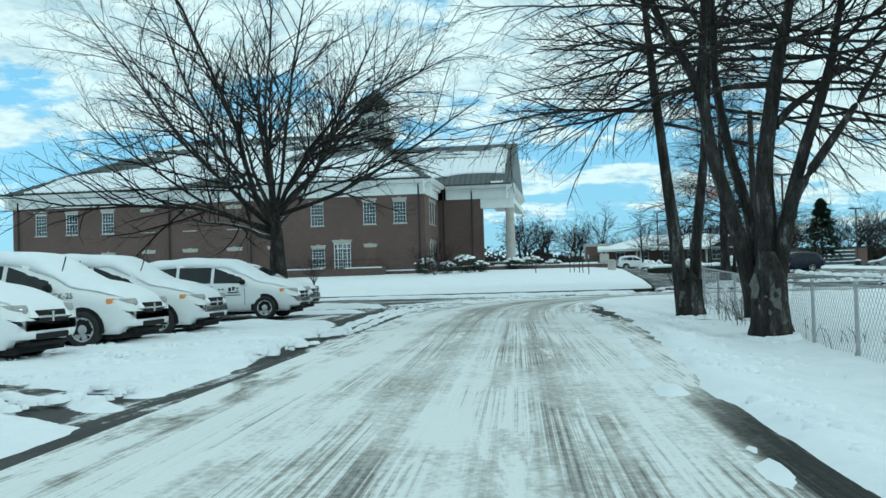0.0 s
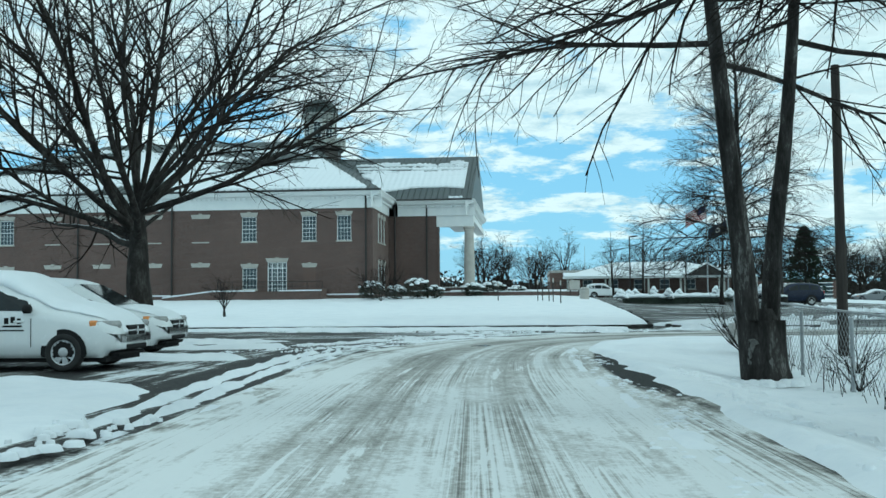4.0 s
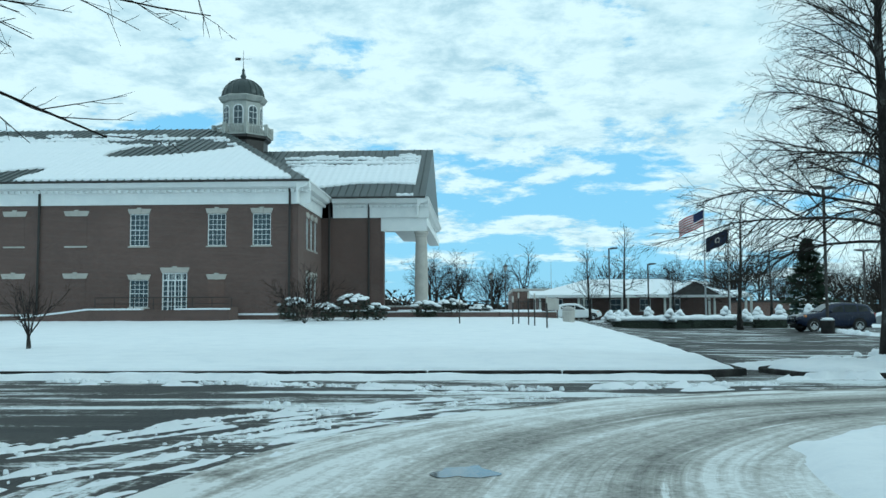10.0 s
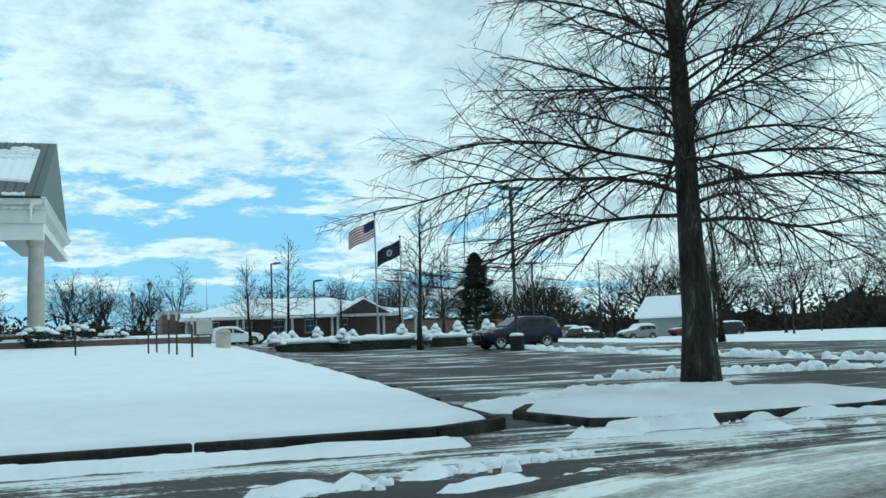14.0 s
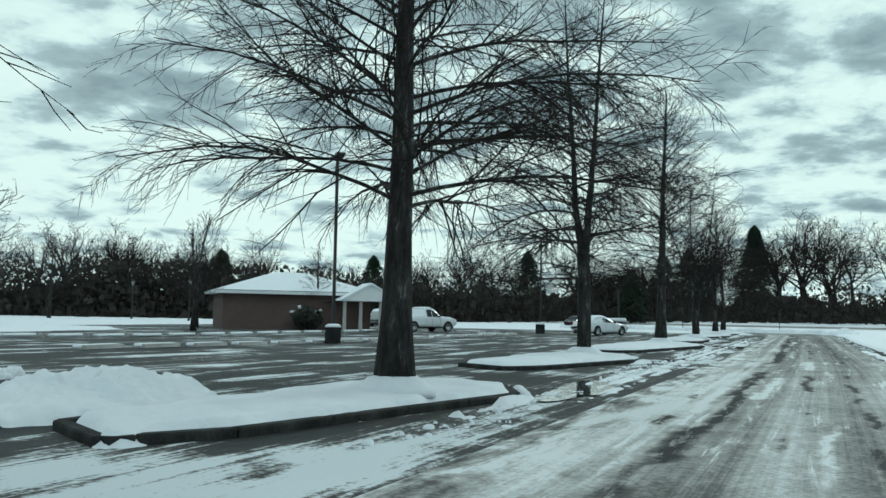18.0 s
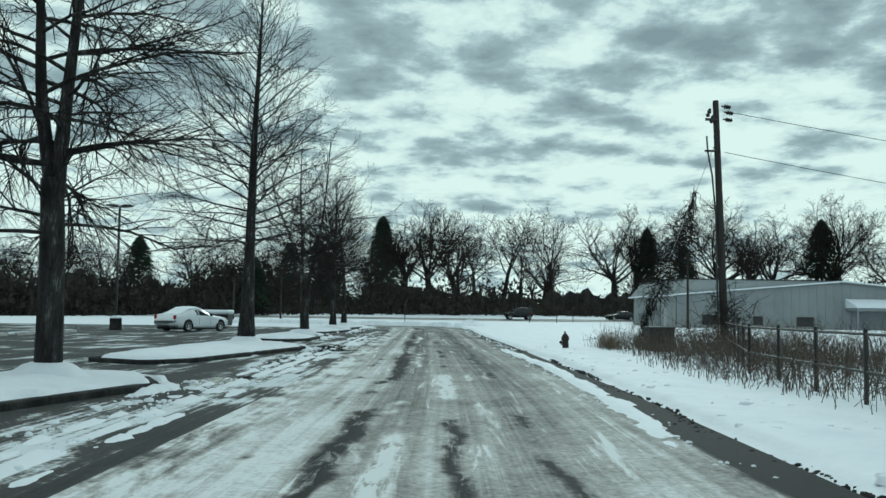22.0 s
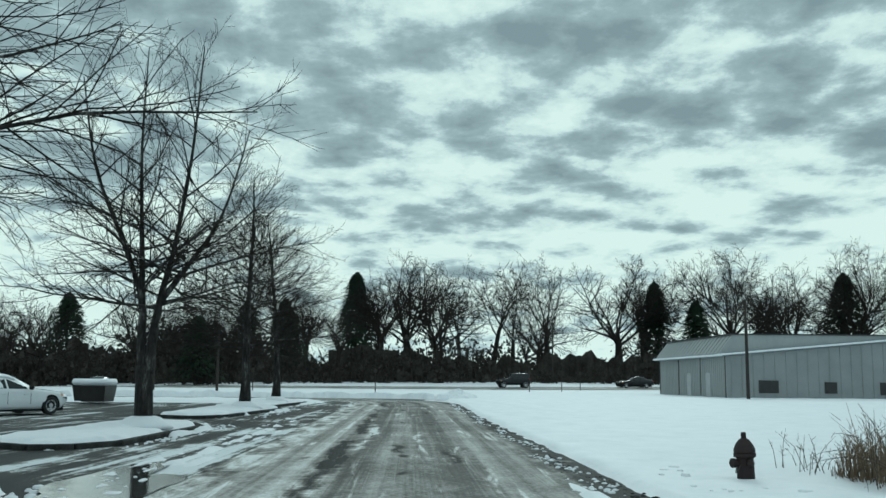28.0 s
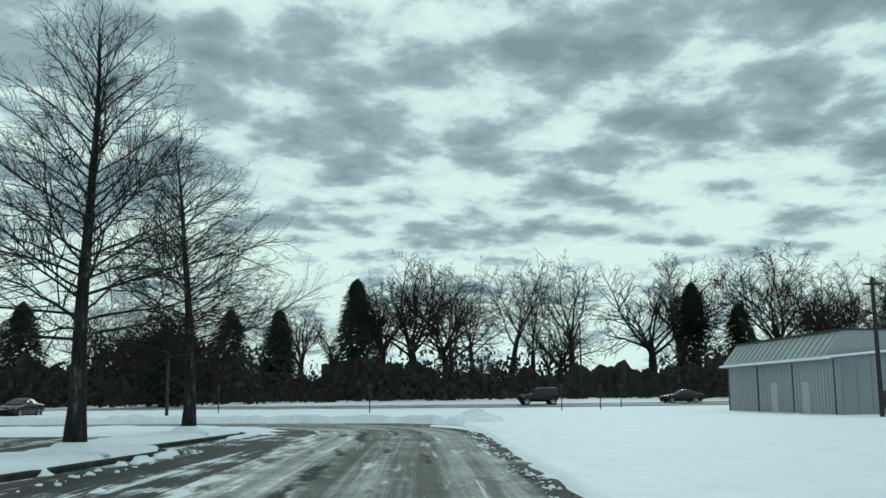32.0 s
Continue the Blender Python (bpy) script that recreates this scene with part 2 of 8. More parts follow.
CONCRETE = material("concrete", [(0.26, 0.25, 0.24), (0.38, 0.37, 0.35), (0.46, 0.45, 0.43)], rough=0.9, scale=2.5, fine_scale=30, bump=0.3)
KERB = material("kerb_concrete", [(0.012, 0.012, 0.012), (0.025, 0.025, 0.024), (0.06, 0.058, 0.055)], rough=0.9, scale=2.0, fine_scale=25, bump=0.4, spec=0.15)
WOOD_POLE = material("weathered_pole_wood", [(0.028, 0.025, 0.023), (0.060, 0.053, 0.048)], rough=0.95, scale=3.0, fine_scale=30, stretch=(4, 4, 0.3), bump=0.5, spec=0.1)
BRAMBLE = material("brown_brambles", [(0.050, 0.042, 0.035), (0.13, 0.108, 0.088)], rough=0.95, scale=2.0, bump=0.0, spec=0.1)
DRY = material("dry_weeds", [(0.12, 0.085, 0.055), (0.26, 0.20, 0.14)], rough=0.95, scale=2.0, bump=0.0, spec=0.1)
RUBBER = material("tyre_rubber", [(0.012, 0.012, 0.012), (0.025, 0.025, 0.025)], rough=0.85, scale=8, bump=0.1)
ALLOY = material("alloy_rim", [(0.42, 0.43, 0.44), (0.58, 0.59, 0.60)], rough=0.45, metal=0.7, scale=6, bump=0.0)
BLACK_PLASTIC = material("black_plastic", [(0.008, 0.008, 0.009), (0.018, 0.018, 0.018)], rough=0.7, scale=8, bump=0.05, spec=0.15)
CHROME = material("chrome", [(0.55, 0.56, 0.57), (0.7, 0.7, 0.7)], rough=0.2, metal=1.0, bump=0.0)
LENS = material("headlight_lens", [(0.20, 0.20, 0.20), (0.42, 0.42, 0.41)], rough=0.12, scale=14, bump=0.1)
AMBER = material("amber_lens", [(0.55, 0.20, 0.05), (0.70, 0.30, 0.09)], rough=0.2, bump=0.0)
RED_LENS = material("tail_lens", [(0.25, 0.01, 0.01), (0.35, 0.02, 0.02)], rough=0.2, bump=0.0)
HYDRANT_RED = material("hydrant_red_paint", [(0.011, 0.005, 0.005), (0.022, 0.008, 0.008)], rough=0.7, scale=9, bump=0.15)
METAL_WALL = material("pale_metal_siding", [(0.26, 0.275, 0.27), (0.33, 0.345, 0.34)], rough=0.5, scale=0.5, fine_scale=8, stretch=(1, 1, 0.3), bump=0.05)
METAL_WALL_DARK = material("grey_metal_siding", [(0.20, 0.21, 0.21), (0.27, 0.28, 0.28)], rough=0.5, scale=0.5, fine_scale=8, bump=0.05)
METAL_DOOR = material("weathered_steel_door", [(0.34, 0.35, 0.35), (0.46, 0.47, 0.47)], rough=0.55, scale=1.5, fine_scale=12, bump=0.05)
NAVY = material("navy_ink", [(0.03, 0.05, 0.13), (0.04, 0.06, 0.16)], rough=0.5, bump=0.0)


def paint(name, c):
    return material(name, [tuple(v * 0.93 for v in c), c], rough=0.25, scale=1.2, fine_scale=9, bump=0.02, spec=0.4)


WHITE_PAINT = paint("white_car_paint", (0.74, 0.76, 0.77))
BLUE_PAINT = paint("dark_blue_car_paint", (0.010, 0.016, 0.038))
GREY_PAINT = paint("grey_car_paint", (0.20, 0.21, 0.22))
SILVER_PAINT = paint("silver_car_paint", (0.42, 0.43, 0.44))
DARK_PAINT = paint("black_car_paint", (0.012, 0.013, 0.014))
RED_PAINT = paint("dark_red_car_paint", (0.16, 0.025, 0.022))


def road_material(name, bare, mid, pale, snow, base, amps, gloss=0.4, streak=(0.08, 2.2), fade=None, lanes=False, patch=None, stops=(0.0, 0.36, 0.66, 0.95), spec=0.13):
    """Winter road: wet asphalt, brown slush and packed snow in streaks along the way of travel (UV: x along, y across, in metres)."""
    m = bpy.data.materials.new(name)
    m.use_nodes = True
    n, link = nodes_of(m.node_tree)

    def mt(op, a, b=0.0, c=0.0):
        k = n("ShaderNodeMath")
        k.operation = op
        for i, v in enumerate((a, b, c)):
            if isinstance(v, (int, float)):
                k.inputs[i].default_value = v
            else:
                link(v, k.inputs[i])
        return k.outputs[0]

    def rng(v, a, b, c, d):
        k = n("ShaderNodeMapRange")
        k.interpolation_type = "SMOOTHSTEP"
        for key, val in zip(("From Min", "From Max", "To Min", "To Max"), (a, b, c, d)):
            k.inputs[key].default_value = val
        link(v, k.inputs["Value"])
        return k.outputs[0]

    def noise(sx, sy, detail, rough, distort, shift=0.0):
        mp = n("ShaderNodeMapping")
        mp.inputs["Scale"].default_value = (sx, sy, 1)
        mp.inputs["Location"].default_value = (shift, shift * 0.7, 0)
        link(tc.outputs["UV"], mp.inputs[0])
        t = n("ShaderNodeTexNoise", Scale=1.0, Detail=detail, Roughness=rough, Distortion=distort)
        link(mp.outputs[0], t.inputs["Vector"])
        return t.outputs["Fac"]

    def bell(v, centre, width):
        q = mt("DIVIDE", mt("SUBTRACT", v, centre), width)
        return mt("POWER", 2.718, mt("MULTIPLY", mt("MULTIPLY", q, q), -1.0))
    out, b = n("ShaderNodeOutputMaterial"), n("ShaderNodeBsdfPrincipled")
    link(b.outputs[0], out.inputs[0])
    tc, sp = n("ShaderNodeTexCoord"), n("ShaderNodeSeparateXYZ")
    link(tc.outputs["UV"], sp.inputs[0])
    along, across = sp.outputs[0], sp.outputs[1]
    s1 = noise(streak[0], streak[1], 6.0, 0.62, 0.4)
    s2 = noise(0.35, 0.35, 5.0, 0.6, 0.5, 3.0)
    s3 = noise(13.0, 13.0, 4.0, 0.7, 0.0)
    s6 = noise(0.012, 2.4, 4.0, 0.6, 0.2, 17.0)
    s5 = noise(2.0, 3.0, 5.0, 0.7, 0.8, 13.0)
    s4 = noise(0.06, 9.0, 4.0, 0.6, 0.3, 7.0)
    v = base
    for s, amp in zip((s1, s2, s3, s4, s5, s6), amps):
        v = mt("ADD", mt("MULTIPLY", mt("SUBTRACT", s, 0.5), amp), v)
    if fade:
        v = mt("ADD", v, rng(along, fade[0], fade[1], fade[2], 0.0))
    if lanes:
        # rubbed brown wheel lanes, pale patches for ice and its bright reflections, an old crack near the middle
        rub = mt("ADD", bell(across, -1.15, 0.42), bell(across, 0.35, 0.42))
        v = mt("SUBTRACT", v, mt("MULTIPLY", rub, mt("MULTIPLY", s1, rng(along, 60.0, 86.0, 0.34, 0.44))))
        v = mt("ADD", v, rng(across, 0.7, 1.6, 0.0, 0.16))
        ice = rng(noise(0.22, 3.2, 5.0, 0.65, 0.6, 11.0), 0.57, 0.70, 0.0, 0.4)
        v = mt("ADD", v, ice)
        rim = rng(mt("ABSOLUTE", mt("ADD", across, 0.45)), 1.9, 2.9, 0.0, 1.0)
        v = mt("ADD", v, mt("MULTIPLY", rim, mt("MULTIPLY", mt("SUBTRACT", noise(0.5, 1.6, 5.0, 0.65, 0.8, 9.0), 0.54), 3.2)))
        bare_edge = mt("MULTIPLY", rng(across, -2.98, -2.78, 1.5, 0.0), mt("MULTIPLY", rng(along, 61.0, 64.0, 0.0, 1.0), rng(along, 124.0, 138.0, 1.0, 0.35)))
        bare_edge = mt("ADD", bare_edge, mt("MULTIPLY", rng(across, -2.35, -2.15, 1.0, 0.0), rng(along, 44.0, 50.0, 1.0, 0.0)))
        v = mt("SUBTRACT", v, bare_edge)
        wander = mt("ADD", across, mt("MULTIPLY", mt("SUBTRACT", noise(0.25, 0.0, 5.0, 0.7, 0.0, 5.0), 0.5), 1.1))
        torn = noise(1.1, 7.0, 5.0, 0.7, 0.6, 21.0)
        for k, (at_y, wide, depth_, lim) in enumerate(((0.8, 0.13, 1.1, 0.47), (-0.35, 0.08, 0.8, 0.53), (1.45, 0.10, 0.8, 0.55), (-1.25, 0.07, 0.7, 0.55))):
            gaps = rng(noise(0.16 + 0.03 * k, 0.4, 3.0, 0.6, 0.0, 2.0 + 6.1 * k), lim, lim + 0.05, 0.0, depth_)
            crack = mt("MULTIPLY", mt("MULTIPLY", bell(wander, at_y, wide), gaps), rng(torn, 0.38, 0.52, 0.25, 1.0))
            v = mt("SUBTRACT", v, mt("MULTIPLY", crack, rng(along, 90.0, 100.0, 0.0, 1.0)))
        # pale lines put the wet lanes' sheen into the colour
        for at_y, wide, shift in ((0.45, 0.10, 41.0), (1.15, 0.08, 47.0), (-0.75, 0.07, 53.0)):
            run = rng(noise(0.12, 0.3, 3.0, 0.6, 0.0, shift), 0.54, 0.60, 0.0, 0.55)
            line = mt("MULTIPLY", mt("MULTIPLY", bell(wander, at_y, wide), run), rng(torn, 0.36, 0.52, 0.2, 1.0))
            v = mt("ADD", v, mt("MULTIPLY", line, rng(along, 92.0, 102.0, 0.0, 1.0)))
        # one long torn crack; ice and wet sheen in the lanes painted as pale streaks
        sway = mt("ADD", across, mt("MULTIPLY", mt("SUBTRACT", noise(0.9, 0.0, 4.0, 0.65, 0.0, 61.0), 0.5), 0.22))
        for a0, a1, at_y, wide, push in ((119.4, 129.8, 0.72, 0.11, -1.3), (100.0, 106.0, 0.66, 0.09, -1.0), (138.5, 146.0, 0.86, 0.10, -1.1), (115.6, 122.0, -0.30, 0.13, 0.65), (131.5, 139.5, 0.80, 0.22, 0.6), (124.0, 130.0, 0.30, 0.10, 0.5), (104.5, 112.0, 0.30, 0.12, 0.5), (146.0, 152.0, 0.45, 0.14, 0.55)):
            run = mt("MULTIPLY", rng(along, a0, a0 + 0.8, 0.0, 1.0), rng(along, a1 - 0.8, a1, 1.0, 0.0))
            scar = mt("MULTIPLY", mt("MULTIPLY", bell(sway, at_y, wide), run), rng(torn, 0.40, 0.50, 0.15, 1.0))
            v = mt("ADD", v, mt("MULTIPLY", scar, push))
        # tread marks pressed into the packed snow of the first stretch
        tread = mt("MULTIPLY", mt("SUBTRACT", noise(0.10, 30.0, 3.0, 0.6, 0.1, 31.0), 0.5), rng(noise(0.22, 1.1, 4.0, 0.6, 0.4, 35.0), 0.46, 0.58, 0.0, 1.3))
        v = mt("ADD", v, mt("MULTIPLY", tread, rng(along, 60.0, 72.0, 1.35, 0.25)))
    for px, py, rx, ry, up in patch or ():
        v = mt("ADD", v, mt("MULTIPLY", mt("MULTIPLY", bell(along, px, rx), bell(across, py, ry)), up))
    ramp = n("ShaderNodeValToRGB")
    el = ramp.color_ramp.elements
    el.new(0.5), el.new(0.7)
    for e, (p, c) in zip(el, zip(stops, (bare, mid, pale, snow))):
        e.position, e.color = p, (*c, 1)
    link(v, ramp.inputs[0])
    link(ramp.outputs[0], b.inputs["Base Color"])
    b.inputs["Specular IOR Level"].default_value = spec
    link(rng(v, 0.1, 0.8, gloss, 0.8), b.inputs["Roughness"])
    bp = n("ShaderNodeBump", Strength=0.55, Distance=0.02)
    link(mt("ADD", v, mt("MULTIPLY", s3, 0.4)), bp.inputs["Height"])
    link(bp.outputs[0], b.inputs["Normal"])
    return m


WET, GRIT, SLUSH, PACKED = (0.036, 0.036, 0.035), (0.135, 0.132, 0.124), (0.40, 0.392, 0.37), (0.74, 0.75, 0.75)
ROAD = road_material("slushy_road", WET, GRIT, SLUSH, PACKED, 0.55, (0.62, 0.5, 0.65, 0.4, 0.5, 0.65), 0.72, streak=(0.07, 1.5), fade=(56, 98, 0.34), lanes=True, patch=((106.0, 0.0, 15.0, 5.0, 0.22),), spec=0.05)
STREET = road_material("slushy_street", WET, GRIT, SLUSH, PACKED, 0.45, (1.2, 1.0, 0.5, 1.0, 0.5), 0.5)
LOT = road_material("wet_parking_asphalt", (0.028, 0.028, 0.028), (0.060, 0.058, 0.055), (0.30, 0.30, 0.29), (0.68, 0.71, 0.73), 0.30, (3.0, 2.0, 1.0, 1.2, 0.7), 0.6, streak=(0.13, 1.15), patch=((13.5, 45.2, 8.5, 3.4, 0.46), (-1.0, 42.0, 5.0, 3.2, 0.24), (60.0, 45.6, 46.0, 0.9, 0.30)), stops=(0.0, 0.46, 0.58, 0.74), spec=0.11)
WATER = material("melt_water", [(0.020, 0.020, 0.019), (0.035, 0.034, 0.032)], rough=0.1, fine_scale=3.0, scale=1.5, bump=0.02, spec=0.6)
# ---- builders ----
class Build:
    """Gathers vertices and faces of one mesh."""

    def __init__(self):
        self.v, self.f = [], []

    def add(self, verts, faces):
        k = len(self.v)
        self.v.extend(tuple(p) for p in verts)
        self.f.extend(tuple(i + k for i in f) for f in faces)
        return self

    def box(self, x0, x1, y0, y1, z0, z1, b=0.0):
        b = min(b, (x1 - x0) / 2.1, (y1 - y0) / 2.1, (z1 - z0) / 2.1)
        if b <= 0:
            v = [(x, y, z) for z in (z0, z1) for y in (y0, y1) for x in (x0, x1)]
            return self.add(v, [(0, 2, 3, 1), (4, 5, 7, 6), (0, 1, 5, 4), (2, 6, 7, 3), (0, 4, 6, 2), (1, 3, 7, 5)])
        ring = lambda i: [(x0 + i, y0 + b), (x0 + b, y0 + i), (x1 - b, y0 + i), (x1 - i, y0 + b), (x1 - i, y1 - b), (x1 - b, y1 - i), (x0 + b, y1 - i), (x0 + i, y1 - b)]
        v = [(x, y, z0) for x, y in ring(b * 0.6)] + [(x, y, z0 + b) for x, y in ring(0)] + [(x, y, z1 - b) for x, y in ring(0)] + [(x, y, z1) for x, y in ring(b * 0.6)]
        f = [tuple(range(7, -1, -1)), tuple(range(24, 32))]
        for r in range(3):
            f += [(r * 8 + i, r * 8 + (i + 1) % 8, r * 8 + 8 + (i + 1) % 8, r * 8 + 8 + i) for i in range(8)]
        return self.add(v, f)

    def lathe(self, cx, cy, profile, sides=12, turn=0.0):
        v, f = [], []
        for r, z in profile:
            v += [(cx + r * math.cos(turn + 2 * math.pi * i / sides), cy + r * math.sin(turn + 2 * math.pi * i / sides), z) for i in range(sides)]
        for k in range(len(profile) - 1):
            f += [(k * sides + i, k * sides + (i + 1) % sides, (k + 1) * sides + (i + 1) % sides, (k + 1) * sides + i) for i in range(sides)]
        f += [tuple(range(sides - 1, -1, -1)), tuple(range((len(profile) - 1) * sides, len(profile) * sides))]
        return self.add(v, f)

    def tube(self, pts, radii, sides=6, cap=True):
        pts = [Vector(p) for p in pts]
        v, f = [], []
        ref = Vector((0.31, 0.17, 0.93))
        for i, p in enumerate(pts):
            d = (pts[min(i + 1, len(pts) - 1)] - pts[max(i - 1, 0)])
            d = d.normalized() if d.length > 1e-9 else Vector((0, 0, 1))
            a = d.cross(ref if abs(d.dot(ref)) < 0.95 else Vector((1, 0, 0))).normalized()
            c = d.cross(a)
            v += [p + radii[i] * (a * math.cos(2 * math.pi * k / sides) + c * math.sin(2 * math.pi * k / sides)) for k in range(sides)]
        for i in range(len(pts) - 1):
            f += [(i * sides + k, i * sides + (k + 1) % sides, (i + 1) * sides + (k + 1) % sides, (i + 1) * sides + k) for k in range(sides)]
        if cap:
            f += [tuple(range(sides - 1, -1, -1)), tuple(range((len(pts) - 1) * sides, len(pts) * sides))]
        return self.add(v, f)

    def loft(self, rings, close=True, caps=True):
        m = len(rings[0])
        v = [p for r in rings for p in r]
        f = []
        for i in range(len(rings) - 1):
            f += [(i * m + k, i * m + (k + 1) % m, (i + 1) * m + (k + 1) % m, (i + 1) * m + k) for k in range(m if close else m - 1)]
        if caps:
            f += [tuple(range(m - 1, -1, -1)), tuple(range((len(rings) - 1) * m, len(rings) * m))]
        return self.add(v, f)

    def prism(self, outline, axis, lo, hi):
        """An outline of (a, b) pairs swept along the axis: x gives (y, z), y gives (x, z), z gives (x, y)."""
        put = {"x": lambda a, b, s: (s, a, b), "y": lambda a, b, s: (a, s, b), "z": lambda a, b, s: (a, b, s)}[axis]
        return self.loft([[put(a, b, lo) for a, b in outline], [put(a, b, hi) for a, b in outline]])

    def mesh(self, name, mat, smooth=False):
        me = bpy.data.meshes.new(name)
        me.from_pydata(self.v, [], self.f)
        me.materials.append(mat)
        if smooth:
            me.polygons.foreach_set("use_smooth", [True] * len(me.polygons))
        me.update()
        return me


def mend(me):
    bm = bmesh.new()
    bm.from_mesh(me)
    bmesh.ops.recalc_face_normals(bm, faces=bm.faces)
    bm.to_mesh(me)
    bm.free()
    return me


def part(name, build, mat, parent=None, label="", smooth=False, at=None, fix=True):
    me = build if isinstance(build, bpy.types.Mesh) else build.mesh(name, mat, smooth)
    if fix and not isinstance(build, bpy.types.Mesh):
        mend(me)
    ob = new(name, me)
    if parent:
        ob.parent = parent
    if at is not None:
        ob.matrix_basis = at
    return tagged(ob, label)


def thing(name, at, label, category, group="", kind=""):
    ob = new(name)
    ob.matrix_basis = at
    ob.empty_display_size = 0.3
    return tagged(ob, label, category, group, kind)


def solid(name, build, mat, label, category, kind="", group="", smooth=False, at=None):
    return tagged(part(name, build, mat, smooth=smooth, at=at), label, category, group, kind)


def smooth01(a):
    a = np.clip(a, 0, 1)
    return a * a * (3 - 2 * a)


def gz(x, y):
    """Height of the land: it rises gently towards the large brick building."""
    x, y = np.asarray(x, float), np.asarray(y, float)
    rise = np.clip((y - 50) * (0.027 - 0.012 * smooth01((x - 4) / 8)), 0, 1.25) * (1 - smooth01((x - 24) / 26))
    rise = rise + 1.25 * smooth01((x - 148) / 55) * (1 - smooth01((y - 90) / 40))
    return rise - 0.42 * smooth01((x - 3.2) / 2.4) * (1 - smooth01((y - 26) / 8)) * (1 - smooth01((x - 14) / 10))


def g0(x, y):
    return float(gz(x, y))


RNG = np.random.RandomState(5)


def wave_noise(x, y, seed, scale, octaves=4):
    """Smooth random field from a few dozen plane waves."""
    r = np.random.RandomState(seed)
    out, amp = np.zeros_like(x), 1.0
    for o in range(octaves):
        k = 2 * math.pi / (scale / 2 ** o)
        for _ in range(7):
            a, ph, q = r.uniform(0, 2 * math.pi), r.uniform(0, 2 * math.pi), r.uniform(0.6, 1.5)
            out += amp * np.sin(k * q * (x * math.cos(a) + y * math.sin(a)) + ph) / 4
        amp *= 0.55
    return out


def inside_distance(px, py, poly):
    """Signed distance to an outline, positive inside."""
    d, inside = np.full(px.shape, 1e9), np.zeros(px.shape, bool)
    for (ax, ay), (bx, by) in zip(poly, poly[1:] + poly[:1]):
        ex, ey = bx - ax, by - ay
        t = np.clip(((px - ax) * ex + (py - ay) * ey) / max(1e-9, ex * ex + ey * ey), 0, 1)
        d = np.minimum(d, np.hypot(px - ax - t * ex, py - ay - t * ey))
        inside ^= ((ay > py) != (by > py)) & (px < ex * (py - ay) / (ey if ey else 1e-9) + ax)
    return np.where(inside, d, -d)


def sheet(name, xs, ys, height, mat, keep=None, uv=None):
    X, Y = np.meshgrid(xs, ys)
    Z = height(X, Y)
    nx, ny = len(xs), len(ys)
    I = np.arange(nx * ny).reshape(ny, nx)
    F = np.stack([I[:-1, :-1], I[:-1, 1:], I[1:, 1:], I[1:, :-1]], -1).reshape(-1, 4)
    V = np.stack([X, Y, Z], -1).reshape(-1, 3)
    if keep is not None:
        K = keep(X, Y).reshape(-1)
        F = F[K[F].any(1)]
        used = np.unique(F)
        remap = np.zeros(len(V), int)
        remap[used] = np.arange(len(used))
        V, F = V[used], remap[F]
    me = bpy.data.meshes.new(name)
    me.from_pydata(V.tolist(), [], F.tolist())
    me.materials.append(mat)
    me.polygons.foreach_set("use_smooth", [True] * len(me.polygons))
    layer = me.uv_layers.new(name="UVMap")
    loop = np.zeros(len(me.loops), int)
    me.loops.foreach_get("vertex_index", loop)
    u, v = (uv or (lambda x, y: (x, y)))(V[:, 0], V[:, 1])
    layer.data.foreach_set("uv", np.stack([u, v], -1)[loop].astype(np.float32).ravel())
    me.update()
    return me


def snow_slab(name, poly, label, thick=0.14, step=0.25, ragged=0.18, lumps=0.03, seed=1, rise=0.0, rise_run=4.0, lap=0.35, mat=None, fine_x=None, fine_y=None, fine=0.08):
    """Lying snow with a ragged, rounded rim."""
    px, py = [p[0] for p in poly], [p[1] for p in poly]
    xs = np.arange(min(px) - 0.6, max(px) + 0.6 + step, step)
    ys = np.arange(min(py) - 0.6, max(py) + 0.6 + step, step)
    if fine_x:
        xs = np.unique(np.concatenate([xs[(xs < fine_x[0]) | (xs > fine_x[1])], np.arange(*fine_x, fine)]))
    if fine_y:
        ys = np.unique(np.concatenate([ys[(ys < fine_y[0]) | (ys > fine_y[1])], np.arange(*fine_y, fine)]))

    def dist(X, Y):
        return inside_distance(X, Y, poly) + ragged * wave_noise(X, Y, seed, 1.7, 3)

    def height(X, Y):
        d = dist(X, Y)
        e = smooth01(d / lap)
        return gz(X, Y) - 0.03 + e * (thick + 0.03 + lumps * wave_noise(X, Y, seed + 9, 2.6, 4)) + rise * smooth01(d / rise_run)
    return tagged(new(name, sheet(name, xs, ys, height, mat or SNOW, lambda X, Y: dist(X, Y) > -0.05)), label, "snow", "", "structure")


def kerb_run(parent, pts, mat, width=0.16, high=0.15, piece=3.0):
    """Kerb stones set end to end along a line."""
    for (ax, ay), (bx, by) in zip(pts, pts[1:]):
        length = math.hypot(bx - ax, by - ay)
        count = max(1, round(length / piece))
        for i in range(count):
            s, e = (i + 0.004) / count, (i + 0.996) / count
            x0, y0, x1, y1 = ax + (bx - ax) * s, ay + (by - ay) * s, ax + (bx - ax) * e, ay + (by - ay) * e
            L, ang = math.hypot(x1 - x0, y1 - y0), math.degrees(math.atan2(y1 - y0, x1 - x0))
            b = Build().box(0, L, -width / 2, width / 2, -0.15, high, 0.025)
            part("kerb_stone", b, mat, parent, at=pose(x0, y0, g0(x0, y0), 0, 0, ang), fix=False)


